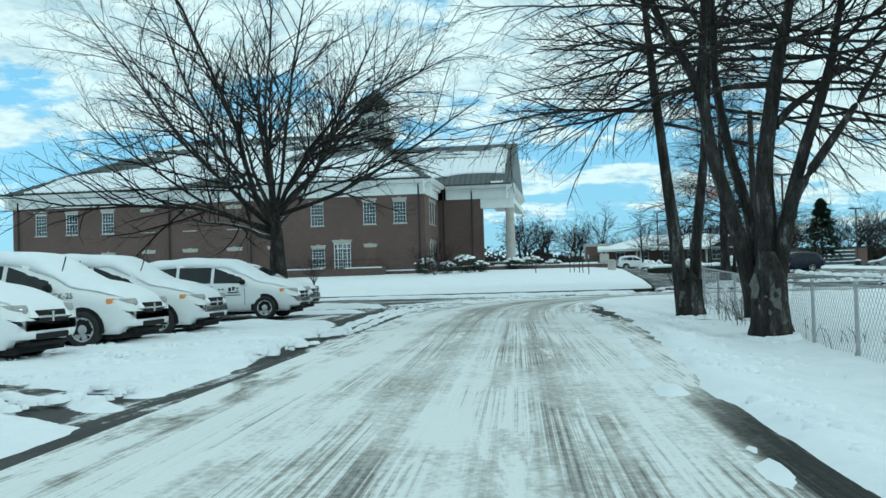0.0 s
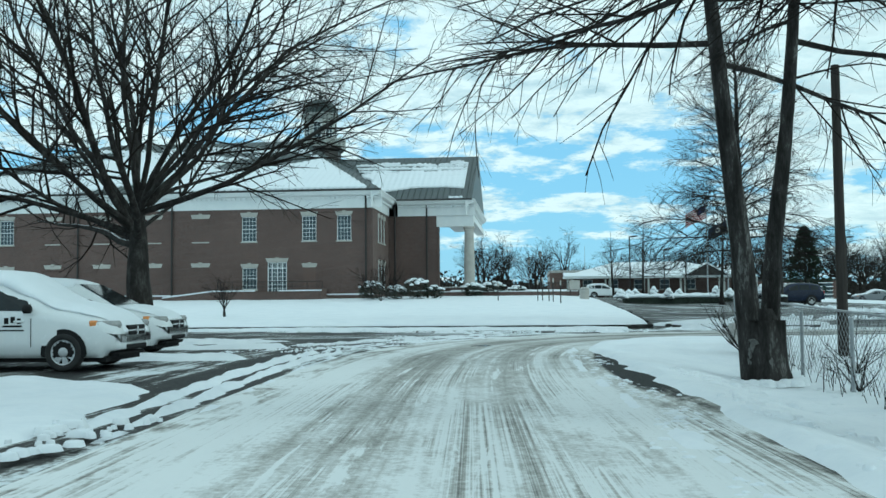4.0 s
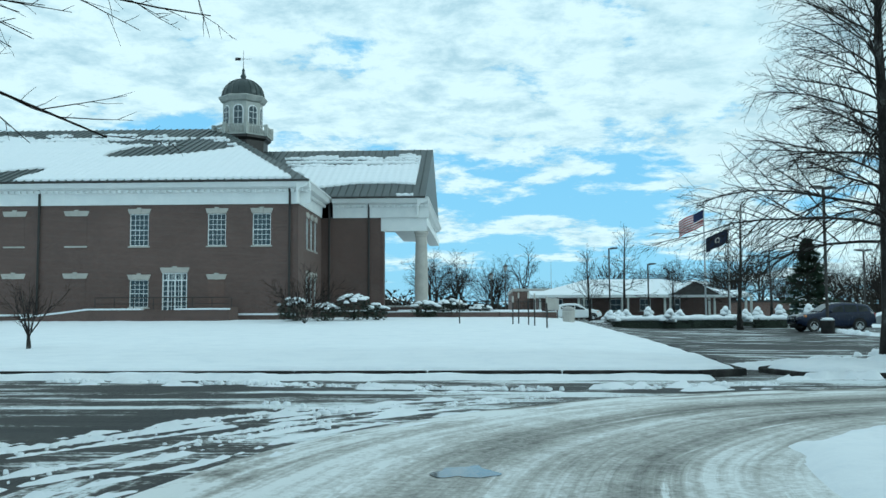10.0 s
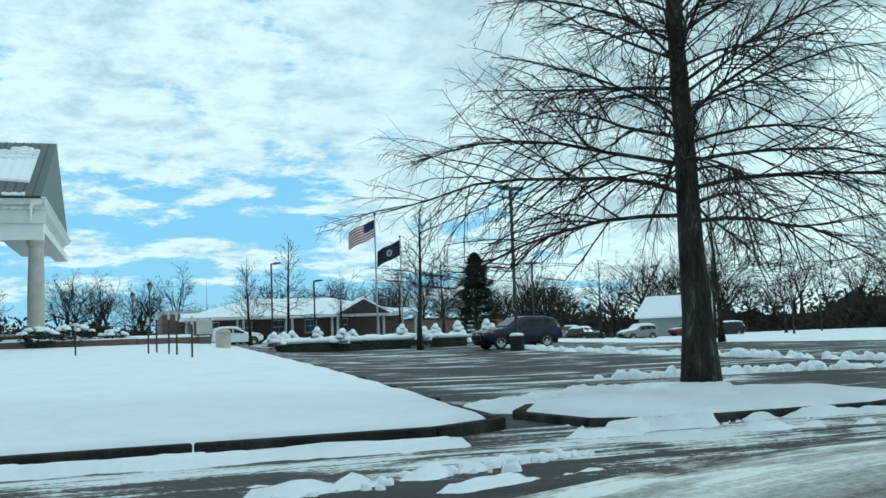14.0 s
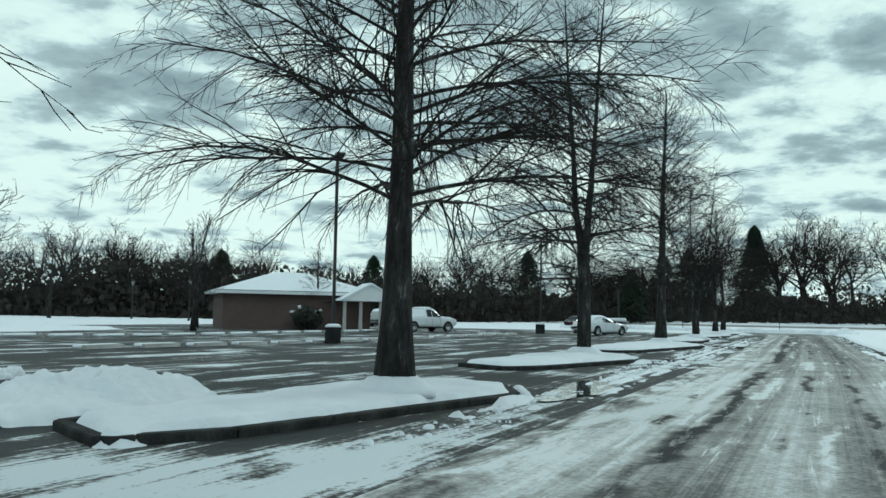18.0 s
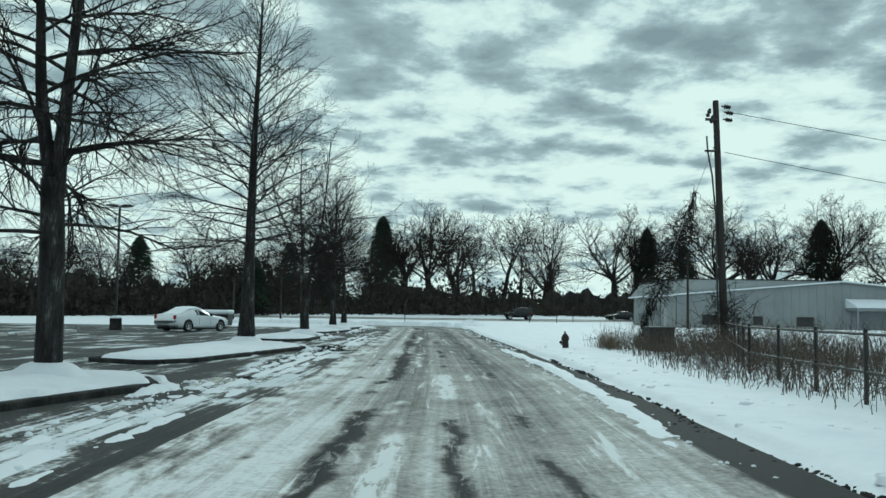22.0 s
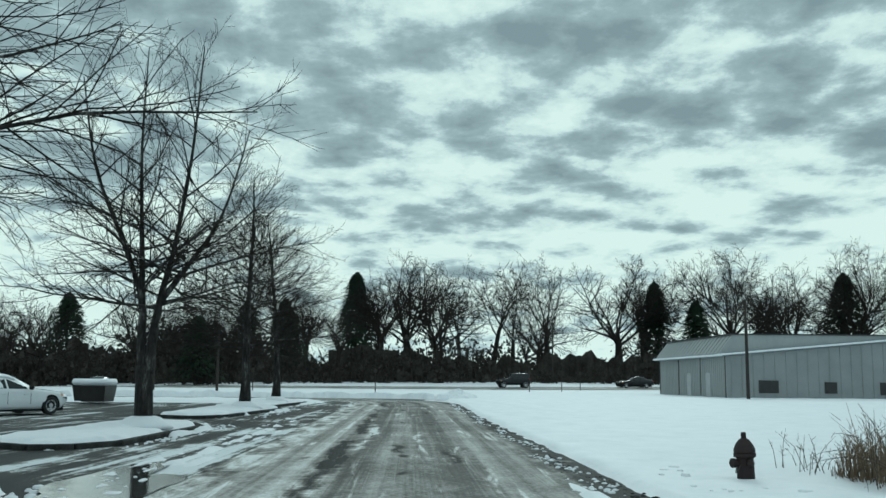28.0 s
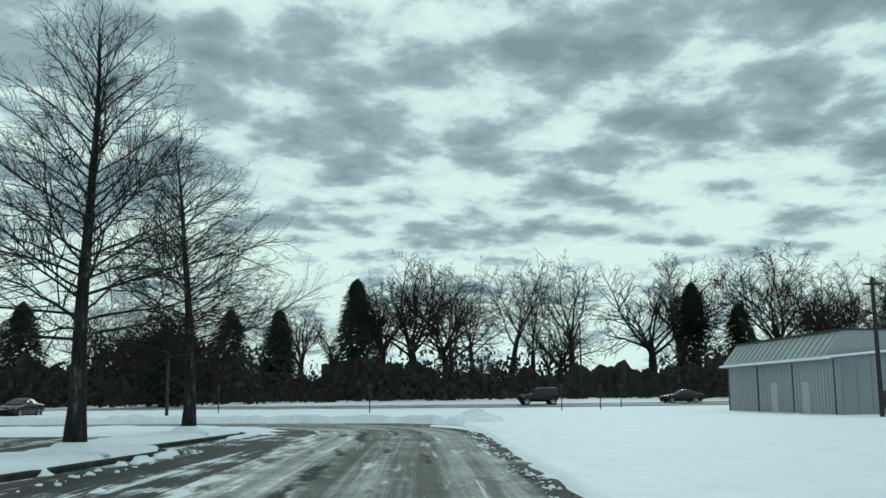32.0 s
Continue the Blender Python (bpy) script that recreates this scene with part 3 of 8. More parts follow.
# ---- ground, roads, snow ----
def spaced():
    near_x, near_y = list(np.arange(-90, 320, 3.0)), list(np.arange(-60, 220, 3.0))
    far = [400, 520, 700, 1000, 1500, 2200, 3200]
    return np.array([-v for v in far[::-1]] + [-250, -160, -120] + near_x + far), np.array([-v for v in far[::-1]] + [-250, -160, -100] + near_y + [260, 320] + far)


gx, gy = spaced()
tagged(new("ground", sheet("ground", gx, gy, lambda X, Y: gz(X, Y) - 0.05, SNOW)), "snow-covered ground reaching to the horizon", "ground", "", "structure")


def pavement(name, x0, x1, y0, y1, mat, label, lift, swap=False, step=1.5):
    me = sheet(name, np.linspace(x0, x1, round((x1 - x0) / step) + 1), np.linspace(y0, y1, round((y1 - y0) / step) + 1), lambda X, Y: gz(X, Y) + lift, mat, uv=(lambda x, y: (y, x)) if swap else None)
    return tagged(new(name, me), label, "pavement", "", "structure")


pavement("pavement_parking_lot", 6.5, 134, 42, 118, LOT, "wet asphalt car park with streaks of leftover snow", -0.012)
pavement("pavement_west_road", -70, 6.5, 34, 49, LOT, "wet asphalt side road with melting snow ruts", -0.012)
pavement("pavement_van_lot", -32, 4.2, -42, 34, LOT, "asphalt van lot under thin snow", -0.012, True)


def ribbon(name, line, widths, mat, lift, label, step=0.5, across=9):
    """A road swept along a line of points; its UV runs in metres along and across."""
    pts = [Vector((x, y, 0)) for x, y in line]
    dense = [pts[0]]
    for a, b in zip(pts, pts[1:]):
        k = max(1, round((b - a).length / step))
        dense += [a.lerp(b, (i + 1) / k) for i in range(k)]
    for _ in range(14):
        dense = [dense[0]] + [(dense[i - 1] + dense[i] * 2 + dense[i + 1]) / 4 for i in range(1, len(dense) - 1)] + [dense[-1]]
    v, f, uv, s = [], [], [], 0.0
    for i, p in enumerate(dense):
        d = (dense[min(i + 1, len(dense) - 1)] - dense[max(i - 1, 0)]).normalized()
        side = Vector((-d.y, d.x, 0))
        s += (p - dense[i - 1]).length if i else 0
        for k in range(across):
            o = widths[0] + (widths[1] - widths[0]) * k / (across - 1)
            q = p + side * o
            v.append((q.x, q.y, g0(q.x, q.y) + lift))
            uv.append((s, o))
    for i in range(len(dense) - 1):
        for k in range(across - 1):
            a = i * across + k
            f.append((a, a + across, a + across + 1, a + 1))
    me = bpy.data.meshes.new(name)
    me.from_pydata(v, [], [q[::-1] for q in f])
    me.materials.append(mat)
    layer = me.uv_layers.new(name="UVMap")
    loop = np.zeros(len(me.loops), int)
    me.loops.foreach_get("vertex_index", loop)
    layer.data.foreach_set("uv", np.array(uv, np.float32)[loop].ravel())
    me.update()
    return tagged(new(name, me), label, "road", "", "structure")


ribbon("road", [(1.9, -40), (1.2, 0), (0.4, 14), (-0.2, 24), (-0.28, 30), (0.5, 35.5), (3.2, 39.6), (7.5, 41.6), (12, 42.2), (40, 42.2), (70, 42.8), (100, 43.4), (106, 44.2), (111, 47.5), (113.5, 54), (113, 70), (108, 100)], (-3.45, 2.55), ROAD, 0.006, "slushy road of packed snow and brown wheel tracks", across=13)
ribbon("road_far_street", [(186, -60), (172, 0), (167, 36), (166, 70), (150, 110)], (-4.0, 4.0), STREET, 0.010, "slushy street beyond the snowfield")

VERGE = [(3.9, -40), (3.5, 4.6), (3.2, 7.5), (3.4, 16.2), (3.25, 21.2), (3.05, 24), (2.85, 27.5), (2.5, 33), (3.2, 36.0), (4.5, 37.4), (6.2, 38.1), (12, 38.5), (30, 38.75), (41, 38.7), (52, 38.8), (58, 39.2), (66, 39.4), (75, 39.7), (83, 39.95), (105, 40.2), (112, 40.4), (117, 43), (118.5, 52), (118, 72), (113, 100), (160, 100), (160, 30), (165, -20), (170, -45), (60, -50)]
snow_slab("snow_verge", VERGE, "snow-covered grass verge beside the road", 0.09, 0.6, 0.10, 0.03, 3, rise=0.03, rise_run=5, fine_x=(1.6, 4.6), fine_y=(35.5, 40.6))
STRIP = [(-1.7, 4), (-1.95, 6.1), (-3.35, 7.15), (-5.5, 8.6), (-5.6, 8.95), (-3.45, 7.6), (-2.0, 6.55), (-2.1, 7.25), (-3.8, 8.25), (-6.0, 9.6), (-6.1, 9.95), (-3.9, 8.7), (-2.15, 7.7), (-2.2, 10), (-2.9, 15), (-3.4, 19.5), (-3.9, 22.5), (-5.4, 24), (-9, 24.5), (-20, 25), (-31, 25), (-31, -30), (-1.6, -30)]
snow_slab("snow_van_lot", STRIP, "trodden snow over the van lot", 0.07, 0.35, 0.08, 0.028, 5, fine_x=(-6.4, -1.0), fine_y=(5.0, 25), fine=0.11)
snow_slab("snow_patch", [(-8.5, 28.6), (-5.2, 28.9), (-4.5, 29.9), (-5.0, 30.6), (-8.8, 30.2)], "torn patch of snow between two vans", 0.08, 0.12, 0.22, 0.03, 15)
snow_slab("snow_patch", [(-9.5, 33.0), (-5.4, 33.4), (-4.6, 34.2), (-6.0, 34.9), (-9.8, 34.6)], "torn patch of snow beside a van", 0.08, 0.12, 0.22, 0.03, 16)
LAWN = [(-64, 48.3), (5.2, 47.6), (6.3, 48.4), (6.6, 52), (6.9, 62), (7.1, 88), (6.4, 100), (3, 108), (-3, 112), (-8, 96), (-64, 96)]
snow_slab("snow_lawn", LAWN, "smooth snow-covered lawn in front of the brick building", 0.2, 0.45, 0.04, 0.02, 7, rise=0.14, rise_run=5, fine_x=(5.5, 7.4), fine_y=(47.0, 49.5))
snow_slab("snow_lot_far", [(30, 84), (46, 82), (60, 84), (63, 96), (140, 98), (140, 150), (26, 150), (26, 100)], "snow-covered grass behind the car park", 0.14, 0.8, 0.3, 0.03, 8)
snow_slab("snow_corner", [(101, 48.2), (106, 48.4), (109.3, 52), (110.2, 62), (107, 84), (98, 84), (101, 66)], "snow-covered corner of the car park", 0.13, 0.8, 0.2, 0.03, 9)

kerb = tagged(new("kerb_lawn"), "concrete kerb of the lawn, half under snow", "kerb", "", "structure")
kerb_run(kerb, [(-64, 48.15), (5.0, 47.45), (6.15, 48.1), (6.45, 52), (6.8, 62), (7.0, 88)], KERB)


def lump(b, x, y, size, r, flat=0.55):
    """One irregular clod of snow."""
    z, k = g0(x, y), 7
    a0, h = r.random() * 6.283, size * flat * r.uniform(0.6, 1.3)
    sx, sy = size * r.uniform(0.7, 1.5), size * r.uniform(0.7, 1.2)
    rad = [r.uniform(0.75, 1.25) for _ in range(k)]
    v = []
    for f, hh in ((1.0, -0.03), (0.8, h * 0.65), (0.4, h)):
        v += [(x + sx * f * rad[i] * math.cos(a0 + 6.283 * i / k), y + sy * f * rad[i] * math.sin(a0 + 6.283 * i / k), z + hh * (0.8 + 0.4 * rad[(i + 2) % k] if hh > 0 else 1)) for i in range(k)]
    f = [(q * k + i, q * k + (i + 1) % k, (q + 1) * k + (i + 1) % k, (q + 1) * k + i) for q in range(2) for i in range(k)]
    b.add(v, f + [tuple(range(2 * k, 3 * k))])


def slush_line(pts, width, seed, label, size=(0.04, 0.16), per_m=14, gap=0.35, flat=0.5, mat=None):
    """A crumbly, broken line of thrown-up slush along a run of points."""
    r = random.Random(seed)
    b = Build()
    pts = [Vector((x, y, 0)) for x, y in pts]
    s, ph = 0.0, [r.uniform(0, 6.283) for _ in range(3)]
    for a, c in zip(pts, pts[1:]):
        L = (c - a).length
        nrm = Vector((-(c - a).y, (c - a).x, 0)).normalized()
        for _ in range(int(L * per_m)):
            f = r.random()
            d = s + f * L
            wav = 0.5 + 0.25 * (math.sin(d * 1.3 + ph[0]) + 0.6 * math.sin(d * 3.1 + ph[1]) + 0.4 * math.sin(d * 7.3 + ph[2]))
            if wav < gap * r.uniform(0.5, 1.5):
                continue
            p = a.lerp(c, f) + nrm * (r.gauss(0, width * 0.4) + 0.12 * math.sin(d * 0.9 + ph[1]))
            lump(b, p.x, p.y, size[0] + (size[1] - size[0]) * r.random() ** 1.6 * (0.4 + 0.6 * wav), r, flat)
        s += L
    return tagged(part("slush_line", b, mat or SNOW, smooth=True, fix=False), label, "slush", "", "stuff")


def slush_band(pts, width, seed, label, thick=0.045, ragged=0.10, lumps=0.016):
    """A thin streak of packed slush with torn edges."""
    P = [Vector((x, y, 0)) for x, y in pts]
    left, right = [], []
    for i, p in enumerate(P):
        d = (P[min(i + 1, len(P) - 1)] - P[max(i - 1, 0)]).normalized()
        w = width / 2 * (0.3 if i in (0, len(P) - 1) else 1.0)
        left.append((p.x - d.y * w, p.y + d.x * w))
        right.append((p.x + d.y * w, p.y - d.x * w))
    long_way = max(max(p.x for p in P) - min(p.x for p in P), max(p.y for p in P) - min(p.y for p in P))
    ob = snow_slab("slush_band", left + right[::-1], label, thick, 0.09 if long_way < 20 else 0.14, ragged, lumps, seed, lap=0.13)
    ob["kind"] = "stuff"
    return ob


def island(name, cx, cy, west, east, seed, fw, fe):
    poly = [(cx - west, cy + fw + 0.55), (cx - west + 1.0, cy + fw), (cx + east - 1.4, cy + fe), (cx + east, cy + fe + 0.6), (cx + east + 0.2, cy + 0.4), (cx + east - 1.2, cy + 1.9), (cx - west + 0.6, cy + 2.0), (cx - west - 0.3, cy + 0.6)]
    holder = tagged(new(name), "kerbed planting island covered with snow", "island", "", "structure")
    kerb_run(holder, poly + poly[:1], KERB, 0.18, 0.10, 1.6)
    slab = snow_slab("snow_cover", poly, "", 0.17, 0.10, 0.13, 0.02, seed, rise=0.12, rise_run=1.5, lap=0.25)
    for key in ("category", "kind"):
        del slab[key]
    slab.parent = holder
    mound = Build().lathe(cx, cy, [(0.75, 0.14), (0.6, 0.27), (0.42, 0.40), (0.3, 0.44)], 14)
    part("snow_mound", mound, SNOW, holder, smooth=True)
    # crumbs of ploughed snow along the road side
    r = random.Random(seed)
    crumbs = Build()
    for _ in range(70):
        lump(crumbs, cx - west + r.random() ** 0.6 * (west + east + 0.6), cy + fe - 0.15 - 0.5 * r.random() ** 2, 0.015 + 0.07 * r.random() ** 2, r, 0.4)
    x0 = cx + east * 0.1
    bank = slush_band([(x0 - 1.5, cy + fe - 0.1), (x0, cy + fe - 0.2), (cx + east - 1.3, cy + fe - 0.22), (cx + east + 0.15, cy + fe + 0.4), (cx + east + 0.4, cy + fe + 1.1)], 0.30, seed + 100, "", 0.10, 0.10, 0.035)
    for key in ("category", "kind"):
        del bank[key]
    bank.parent = holder
    tagged(part("snow_crumbs", crumbs, SNOW, holder, smooth=True, fix=False), kind="stuff")


TREES_ROW = [(9.85, 48.85), (23.1, 47.62), (39.15, 48.5), (56.3, 48.85), (70.3, 48.9), (86.1, 49.4), (97.4, 49.9)]
ISLANDS = [(2.6, 3.2, -1.75, -1.7), (5.4, 3.3, -0.1, -1.35), (6.2, 1.9, -0.3, -1.6), (9.5, 1.8, -0.5, -1.95), (5.2, 4.0, -0.75, -0.85), (6.5, 4.2, -0.4, -1.15), (6.5, 4.5, -0.5, -1.2)]
for i, ((tx, ty), (w, e, fw, fe)) in enumerate(zip(TREES_ROW, ISLANDS)):
    island("island_%d" % (i + 1), tx, ty, w, e, 20 + i, fw, fe)


RUT = "broken rut of slush thrown up by tyres"
A = [(-6.5, 30.5), (-4.6, 35.6), (-3.75, 37.1), (-2.9, 38.6), (-1.9, 39.9), (-0.6, 40.9), (1.4, 42.3)]
B = [(-4.6, 31.8), (-3.7, 34.0), (-3.2, 35.0), (-2.7, 36.9), (-1.9, 38.4), (-1.0, 39.6), (0.6, 41.4)]
for i, (line, off, w) in enumerate(((A, (-0.3, 0.3), 0.12), (A, (0.05, 0.0), 0.14), (A, (0.4, -0.2), 0.10), (B, (-0.1, 0.0), 0.15), (B, (0.35, -0.1), 0.12), (B, (0.8, -0.3), 0.14), (B, (1.2, -0.6), 0.10))):
    slush_band([(x + off[0], y + off[1]) for x, y in line], w + 0.05, 50 + i, RUT, 0.045, 0.04, 0.03)
slush_line(A, 0.35, 1, RUT, (0.015, 0.055), 22, 0.45)
slush_line(B, 0.5, 2, RUT, (0.015, 0.05), 22, 0.45)
slush_line([(-3.1, 41.6), (-2.6, 40.4), (-2.0, 39.2)], 0.5, 6, RUT, (0.03, 0.09), 16, 0.5)
E1 = [(-9, 46.2), (-4.6, 45.6), (-2.6, 44.8), (-1.4, 44.1), (1.2, 43.8), (2.9, 44.1), (6.0, 45.0)]
slush_band(E1, 0.22, 60, RUT, 0.09, 0.11, 0.04)
slush_line(E1, 0.3, 4, RUT, (0.02, 0.08), 36, 0.35, 0.8)
slush_band([(x + 0.6, y - 0.7) for x, y in E1], 0.14, 61, RUT, 0.05, 0.09, 0.03)
slush_band([(x + 0.3, y + 0.75) for x, y in E1], 0.10, 64, RUT, 0.04, 0.06, 0.02)
slush_band([(6.3, 46.9), (7.4, 46.75), (8.6, 46.7)], 0.6, 65, "ploughed snow against the kerb of an island", 0.15, 0.12, 0.03)
slush_band([(-34, 47.1), (-20, 47.15), (-8, 47.05), (0, 46.85), (5.6, 46.5)], 0.62, 62, "low soft ridge of slush along the lawn kerb", 0.12, 0.12, 0.02)
slush_band([(6.4, 46.6), (9, 45.9), (12, 45.5), (14, 45.7)], 0.3, 63, "slush along the road edge", 0.07, 0.14)
# ridges beside the first road
for i, (off, w) in enumerate(((0.25, 0.34), (0.72, 0.28), (1.15, 0.14))):
    slush_band([(-3.25 + off, 17.5), (-3.5 + off, 20), (-3.9 + off, 25), (-4.1 + off, 29.7), (-3.8 + off, 33.5)], w, 70 + i, "ridge of slush along the van lot", 0.07, 0.05, 0.03)
slush_band([(3.3, 2), (2.95, 8), (2.85, 15), (2.5, 21), (2.35, 23), (2.2, 26), (2.25, 31.5), (2.6, 34.5)], 0.2, 75, "low ridge of slush along the verge", 0.06, 0.07)
slush_line([(2.9, 15), (2.8, 21), (2.6, 25.5), (2.4, 30)], 0.4, 40, "crumbs of slush along the verge", (0.02, 0.08), 24, 0.35, 0.3)
# slush along the straight road
slush_band([(33, 39.6), (36, 39.36), (40.5, 39.30), (48, 39.32), (56, 39.66), (60, 39.9)], 0.52, 76, "band of slush along the verge", 0.04, 0.06)
slush_line([(26, 39.3), (34, 39.4), (60, 39.75)], 0.35, 30, "crumbs of slush along the verge", (0.015, 0.06), 12, 0.4)
for i, (y, w) in enumerate(((45.25, 0.16), (45.6, 0.24), (46.0, 0.18))):
    slush_band([(18, y - 0.1), (32, y), (35, y + 0.15), (41, y + 0.2), (60, y + 0.35), (80, y + 0.7)], w, 80 + i, "thin line of slush along the road edge", 0.045, 0.08)
slush_line([(20, 45.6), (40, 45.9), (62, 46.2)], 0.5, 20, "crumbs of slush along the road edge", (0.015, 0.06), 10, 0.4)
LOTRIDGE = "low ridge of ploughed snow lumps across the car park"
for i, line in enumerate(([(22.6, 55.2), (21.4, 62), (20.6, 69), (20.0, 77), (22, 88)], [(23.2, 55.2), (18.4, 55.8), (12, 56.6)])):
    slush_band(line, 0.36, 84 + i, LOTRIDGE, 0.10, 0.16, 0.06)
    slush_line(line, 0.32, 42 + i, LOTRIDGE, (0.05, 0.26), 16, 0.2, 0.9)


def puddle(x, y, rx, ry, seed, lift):
    r = random.Random(seed)
    ph = [r.uniform(0, 6.283) for _ in range(4)]
    v = [(x, y, g0(x, y) + lift)]
    for i in range(40):
        a = 6.283 * i / 40
        k = 1 + 0.22 * math.sin(2 * a + ph[0]) + 0.16 * math.sin(3 * a + ph[1]) + 0.12 * math.sin(5 * a + ph[2]) + 0.07 * math.sin(9 * a + ph[3])
        v.append((x + rx * k * math.cos(a), y + ry * k * math.sin(a), g0(x, y) + lift))
    tagged(part("melt_puddle", Build().add(v, [(0, i + 1, (i + 1) % 40 + 1) for i in range(40)]), WATER, fix=False), "shallow puddle of meltwater on the asphalt", "puddle", "puddles of meltwater", "structure")


puddle(27.6, 45.75, 2.2, 0.62, 1, 0.016)
puddle(58.4, 45.9, 3.3, 0.72, 2, 0.016)
puddle(0.05, 34.25, 0.22, 0.36, 3, 0.012)
puddle(41.5, 46.2, 1.6, 0.4, 5, -0.004)

slush_line([(58, 39.5), (66, 39.65), (75, 39.9), (84, 40.15), (92, 40.3), (104, 40.4)], 0.22, 45, "dirty crumbs of slush along the verge", (0.02, 0.07), 14, 0.35)
slush_line([(56, 39.3), (66, 39.55), (75, 39.85), (84, 40.1), (94, 40.3), (104, 40.4)], 0.24, 46, "dark crumbs of torn turf along the snow edge", (0.012, 0.055), 34, 0.25, 0.35, mat=KERB)
slush_line([(22, 38.95), (30, 38.8), (41, 38.75), (52, 38.85)], 0.16, 47, "dark crumbs of torn turf along the snow edge", (0.012, 0.05), 26, 0.3, 0.35, mat=KERB)
slush_band([(112.5, 40.6), (116.2, 43.5), (117.6, 52), (117.2, 70)], 1.2, 88, "ploughed bank of snow at the bend", 0.4, 0.25, 0.08)


def trodden(x0, x1, y0, y1, count, seed, lift):
    """Low clods and scuffs on lying snow."""
    r = random.Random(seed)
    b = Build()
    for _ in range(count):
        x, y = r.uniform(x0, x1), r.uniform(y0, y1)
        if (math.sin(x * 1.9 + seed) * math.sin(y * 1.3) + r.uniform(-0.5, 0.5)) < 0:
            continue
        k = len(b.v)
        lump(b, x, y, 0.03 + 0.09 * r.random() ** 2, r, 0.3)
        b.v[k:] = [(p[0], p[1], p[2] + lift) for p in b.v[k:]]
    return tagged(part("snow_clods", b, SNOW, smooth=True, fix=False), "small clods and scuffs on the trodden snow", "snow", "", "stuff")


trodden(3.6, 6.3, 0, 26, 2600, 1, 0.085)
trodden(14, 62, 36.6, 38.5, 500, 2, 0.08)
trodden(-7.0, -2.4, 2, 19, 2200, 3, 0.06)
# ---- the large brick building with portico and cupola ----
hall = thing("brick_hall", pose(0, 0, 0), "two-storey dark red brick hall with snowy metal roof and cupola", "building")
XW, XE, YS, YN = -53.4, -11.55, 87.2, 127.8
BASE, EAVE = 0.7, 10.15
WALL_TOP = 8.85
X0, X1 = -12.2, -7.1          # wing wall
YW0, YW1 = 96.2, 118.8


def wall_with_holes(b, x0, x1, z0, z1, holes, y, thick, axis="y"):
    """A wall in the plane y (or x), cut by rectangular openings."""
    xs = sorted({x0, x1, *[v for h in holes for v in h[:2]]})
    zs = sorted({z0, z1, *[v for h in holes for v in h[2:]]})
    nx, nz = len(xs), len(zs)

    def full(i, k):
        if not (0 <= i < nx - 1 and 0 <= k < nz - 1):
            return False
        cx, cz = (xs[i] + xs[i + 1]) / 2, (zs[k] + zs[k + 1]) / 2
        return not any(h[0] < cx < h[1] and h[2] < cz < h[3] for h in holes)
    put = (lambda a, d, z: (a, d, z)) if axis == "y" else (lambda a, d, z: (d, a, z))
    verts = [put(a, d, z) for d in (y, y + thick) for z in zs for a in xs]
    at = lambda i, k, s: s * nx * nz + k * nx + i
    faces = []
    for i in range(nx - 1):
        for k in range(nz - 1):
            if not full(i, k):
                continue
            faces.append((at(i, k, 0), at(i + 1, k, 0), at(i + 1, k + 1, 0), at(i, k + 1, 0)))
            faces.append((at(i, k, 1), at(i, k + 1, 1), at(i + 1, k + 1, 1), at(i + 1, k, 1)))
            for (di, dk), (p, q) in (((-1, 0), ((i, k), (i, k + 1))), ((1, 0), ((i + 1, k + 1), (i + 1, k))), ((0, -1), ((i + 1, k), (i, k))), ((0, 1), ((i, k + 1), (i + 1, k + 1)))):
                if not full(i + di, k + dk):
                    faces.append((at(*p, 0), at(*q, 0), at(*q, 1), at(*p, 1)))
    if axis == "x":
        faces = [f[::-1] for f in faces]
    return b.add(verts, faces)


UPPER = [(-51.0, -49.8), (-47.75, -46.5), (-43.95, -42.7), (-22.65, -21.4), (-17.5, -16.3), (-14.55, -13.35)]
BLIND = [(-39.8, -38.5), (-35.5, -34.15), (-31.0, -29.65), (-26.9, -25.5)]
U0, U1 = 6.15, 8.25
DOOR = (-20.45, -18.8, 1.85, 4.40)
LOWER = [(-22.6, -21.35)]
holes = [(a, c, U0, U1) for a, c in UPPER] + [(a, c, 2.15, 3.95) for a, c in LOWER] + [DOOR]
part("wall", wall_with_holes(Build(), XW, XE, BASE, WALL_TOP, holes, YS, 0.4), BRICK, hall, "dark red brick wall", fix=False)
part("wall", wall_with_holes(Build(), YS + 0.4, YW0, BASE, WALL_TOP, [(90.0 + 1.6 * i, 90.9 + 1.6 * i, z, z + 2.1) for i in range(3) for z in (2.15, 6.15)], XE - 0.4, 0.4, "x"), BRICK, hall, fix=False)
b = Build().box(XW, XE, YN - 0.4, YN, BASE, WALL_TOP).box(XW, XW + 0.4, YS + 0.4, YN - 0.4, BASE, WALL_TOP)
b.box(XE - 0.4, XE, YW1, YN - 0.4, BASE, WALL_TOP)
part("wall", b, BRICK, hall, fix=False)
part("wall", Build().box(X0 + 0.6, X1, YW0, YW0 + 0.4, BASE, WALL_TOP), BRICK, hall, "brick wall of the porch wing", fix=False)
part("wall", Build().box(X1 - 0.4, X1, YW0 + 0.4, YW0 + 2.0, BASE, WALL_TOP), BRICK, hall, fix=False)
part("wall", Build().box(X0 + 0.6, X1 - 0.4, YW0 + 1.6, YW0 + 2.0, BASE, WALL_TOP), BRICK, hall, fix=False)
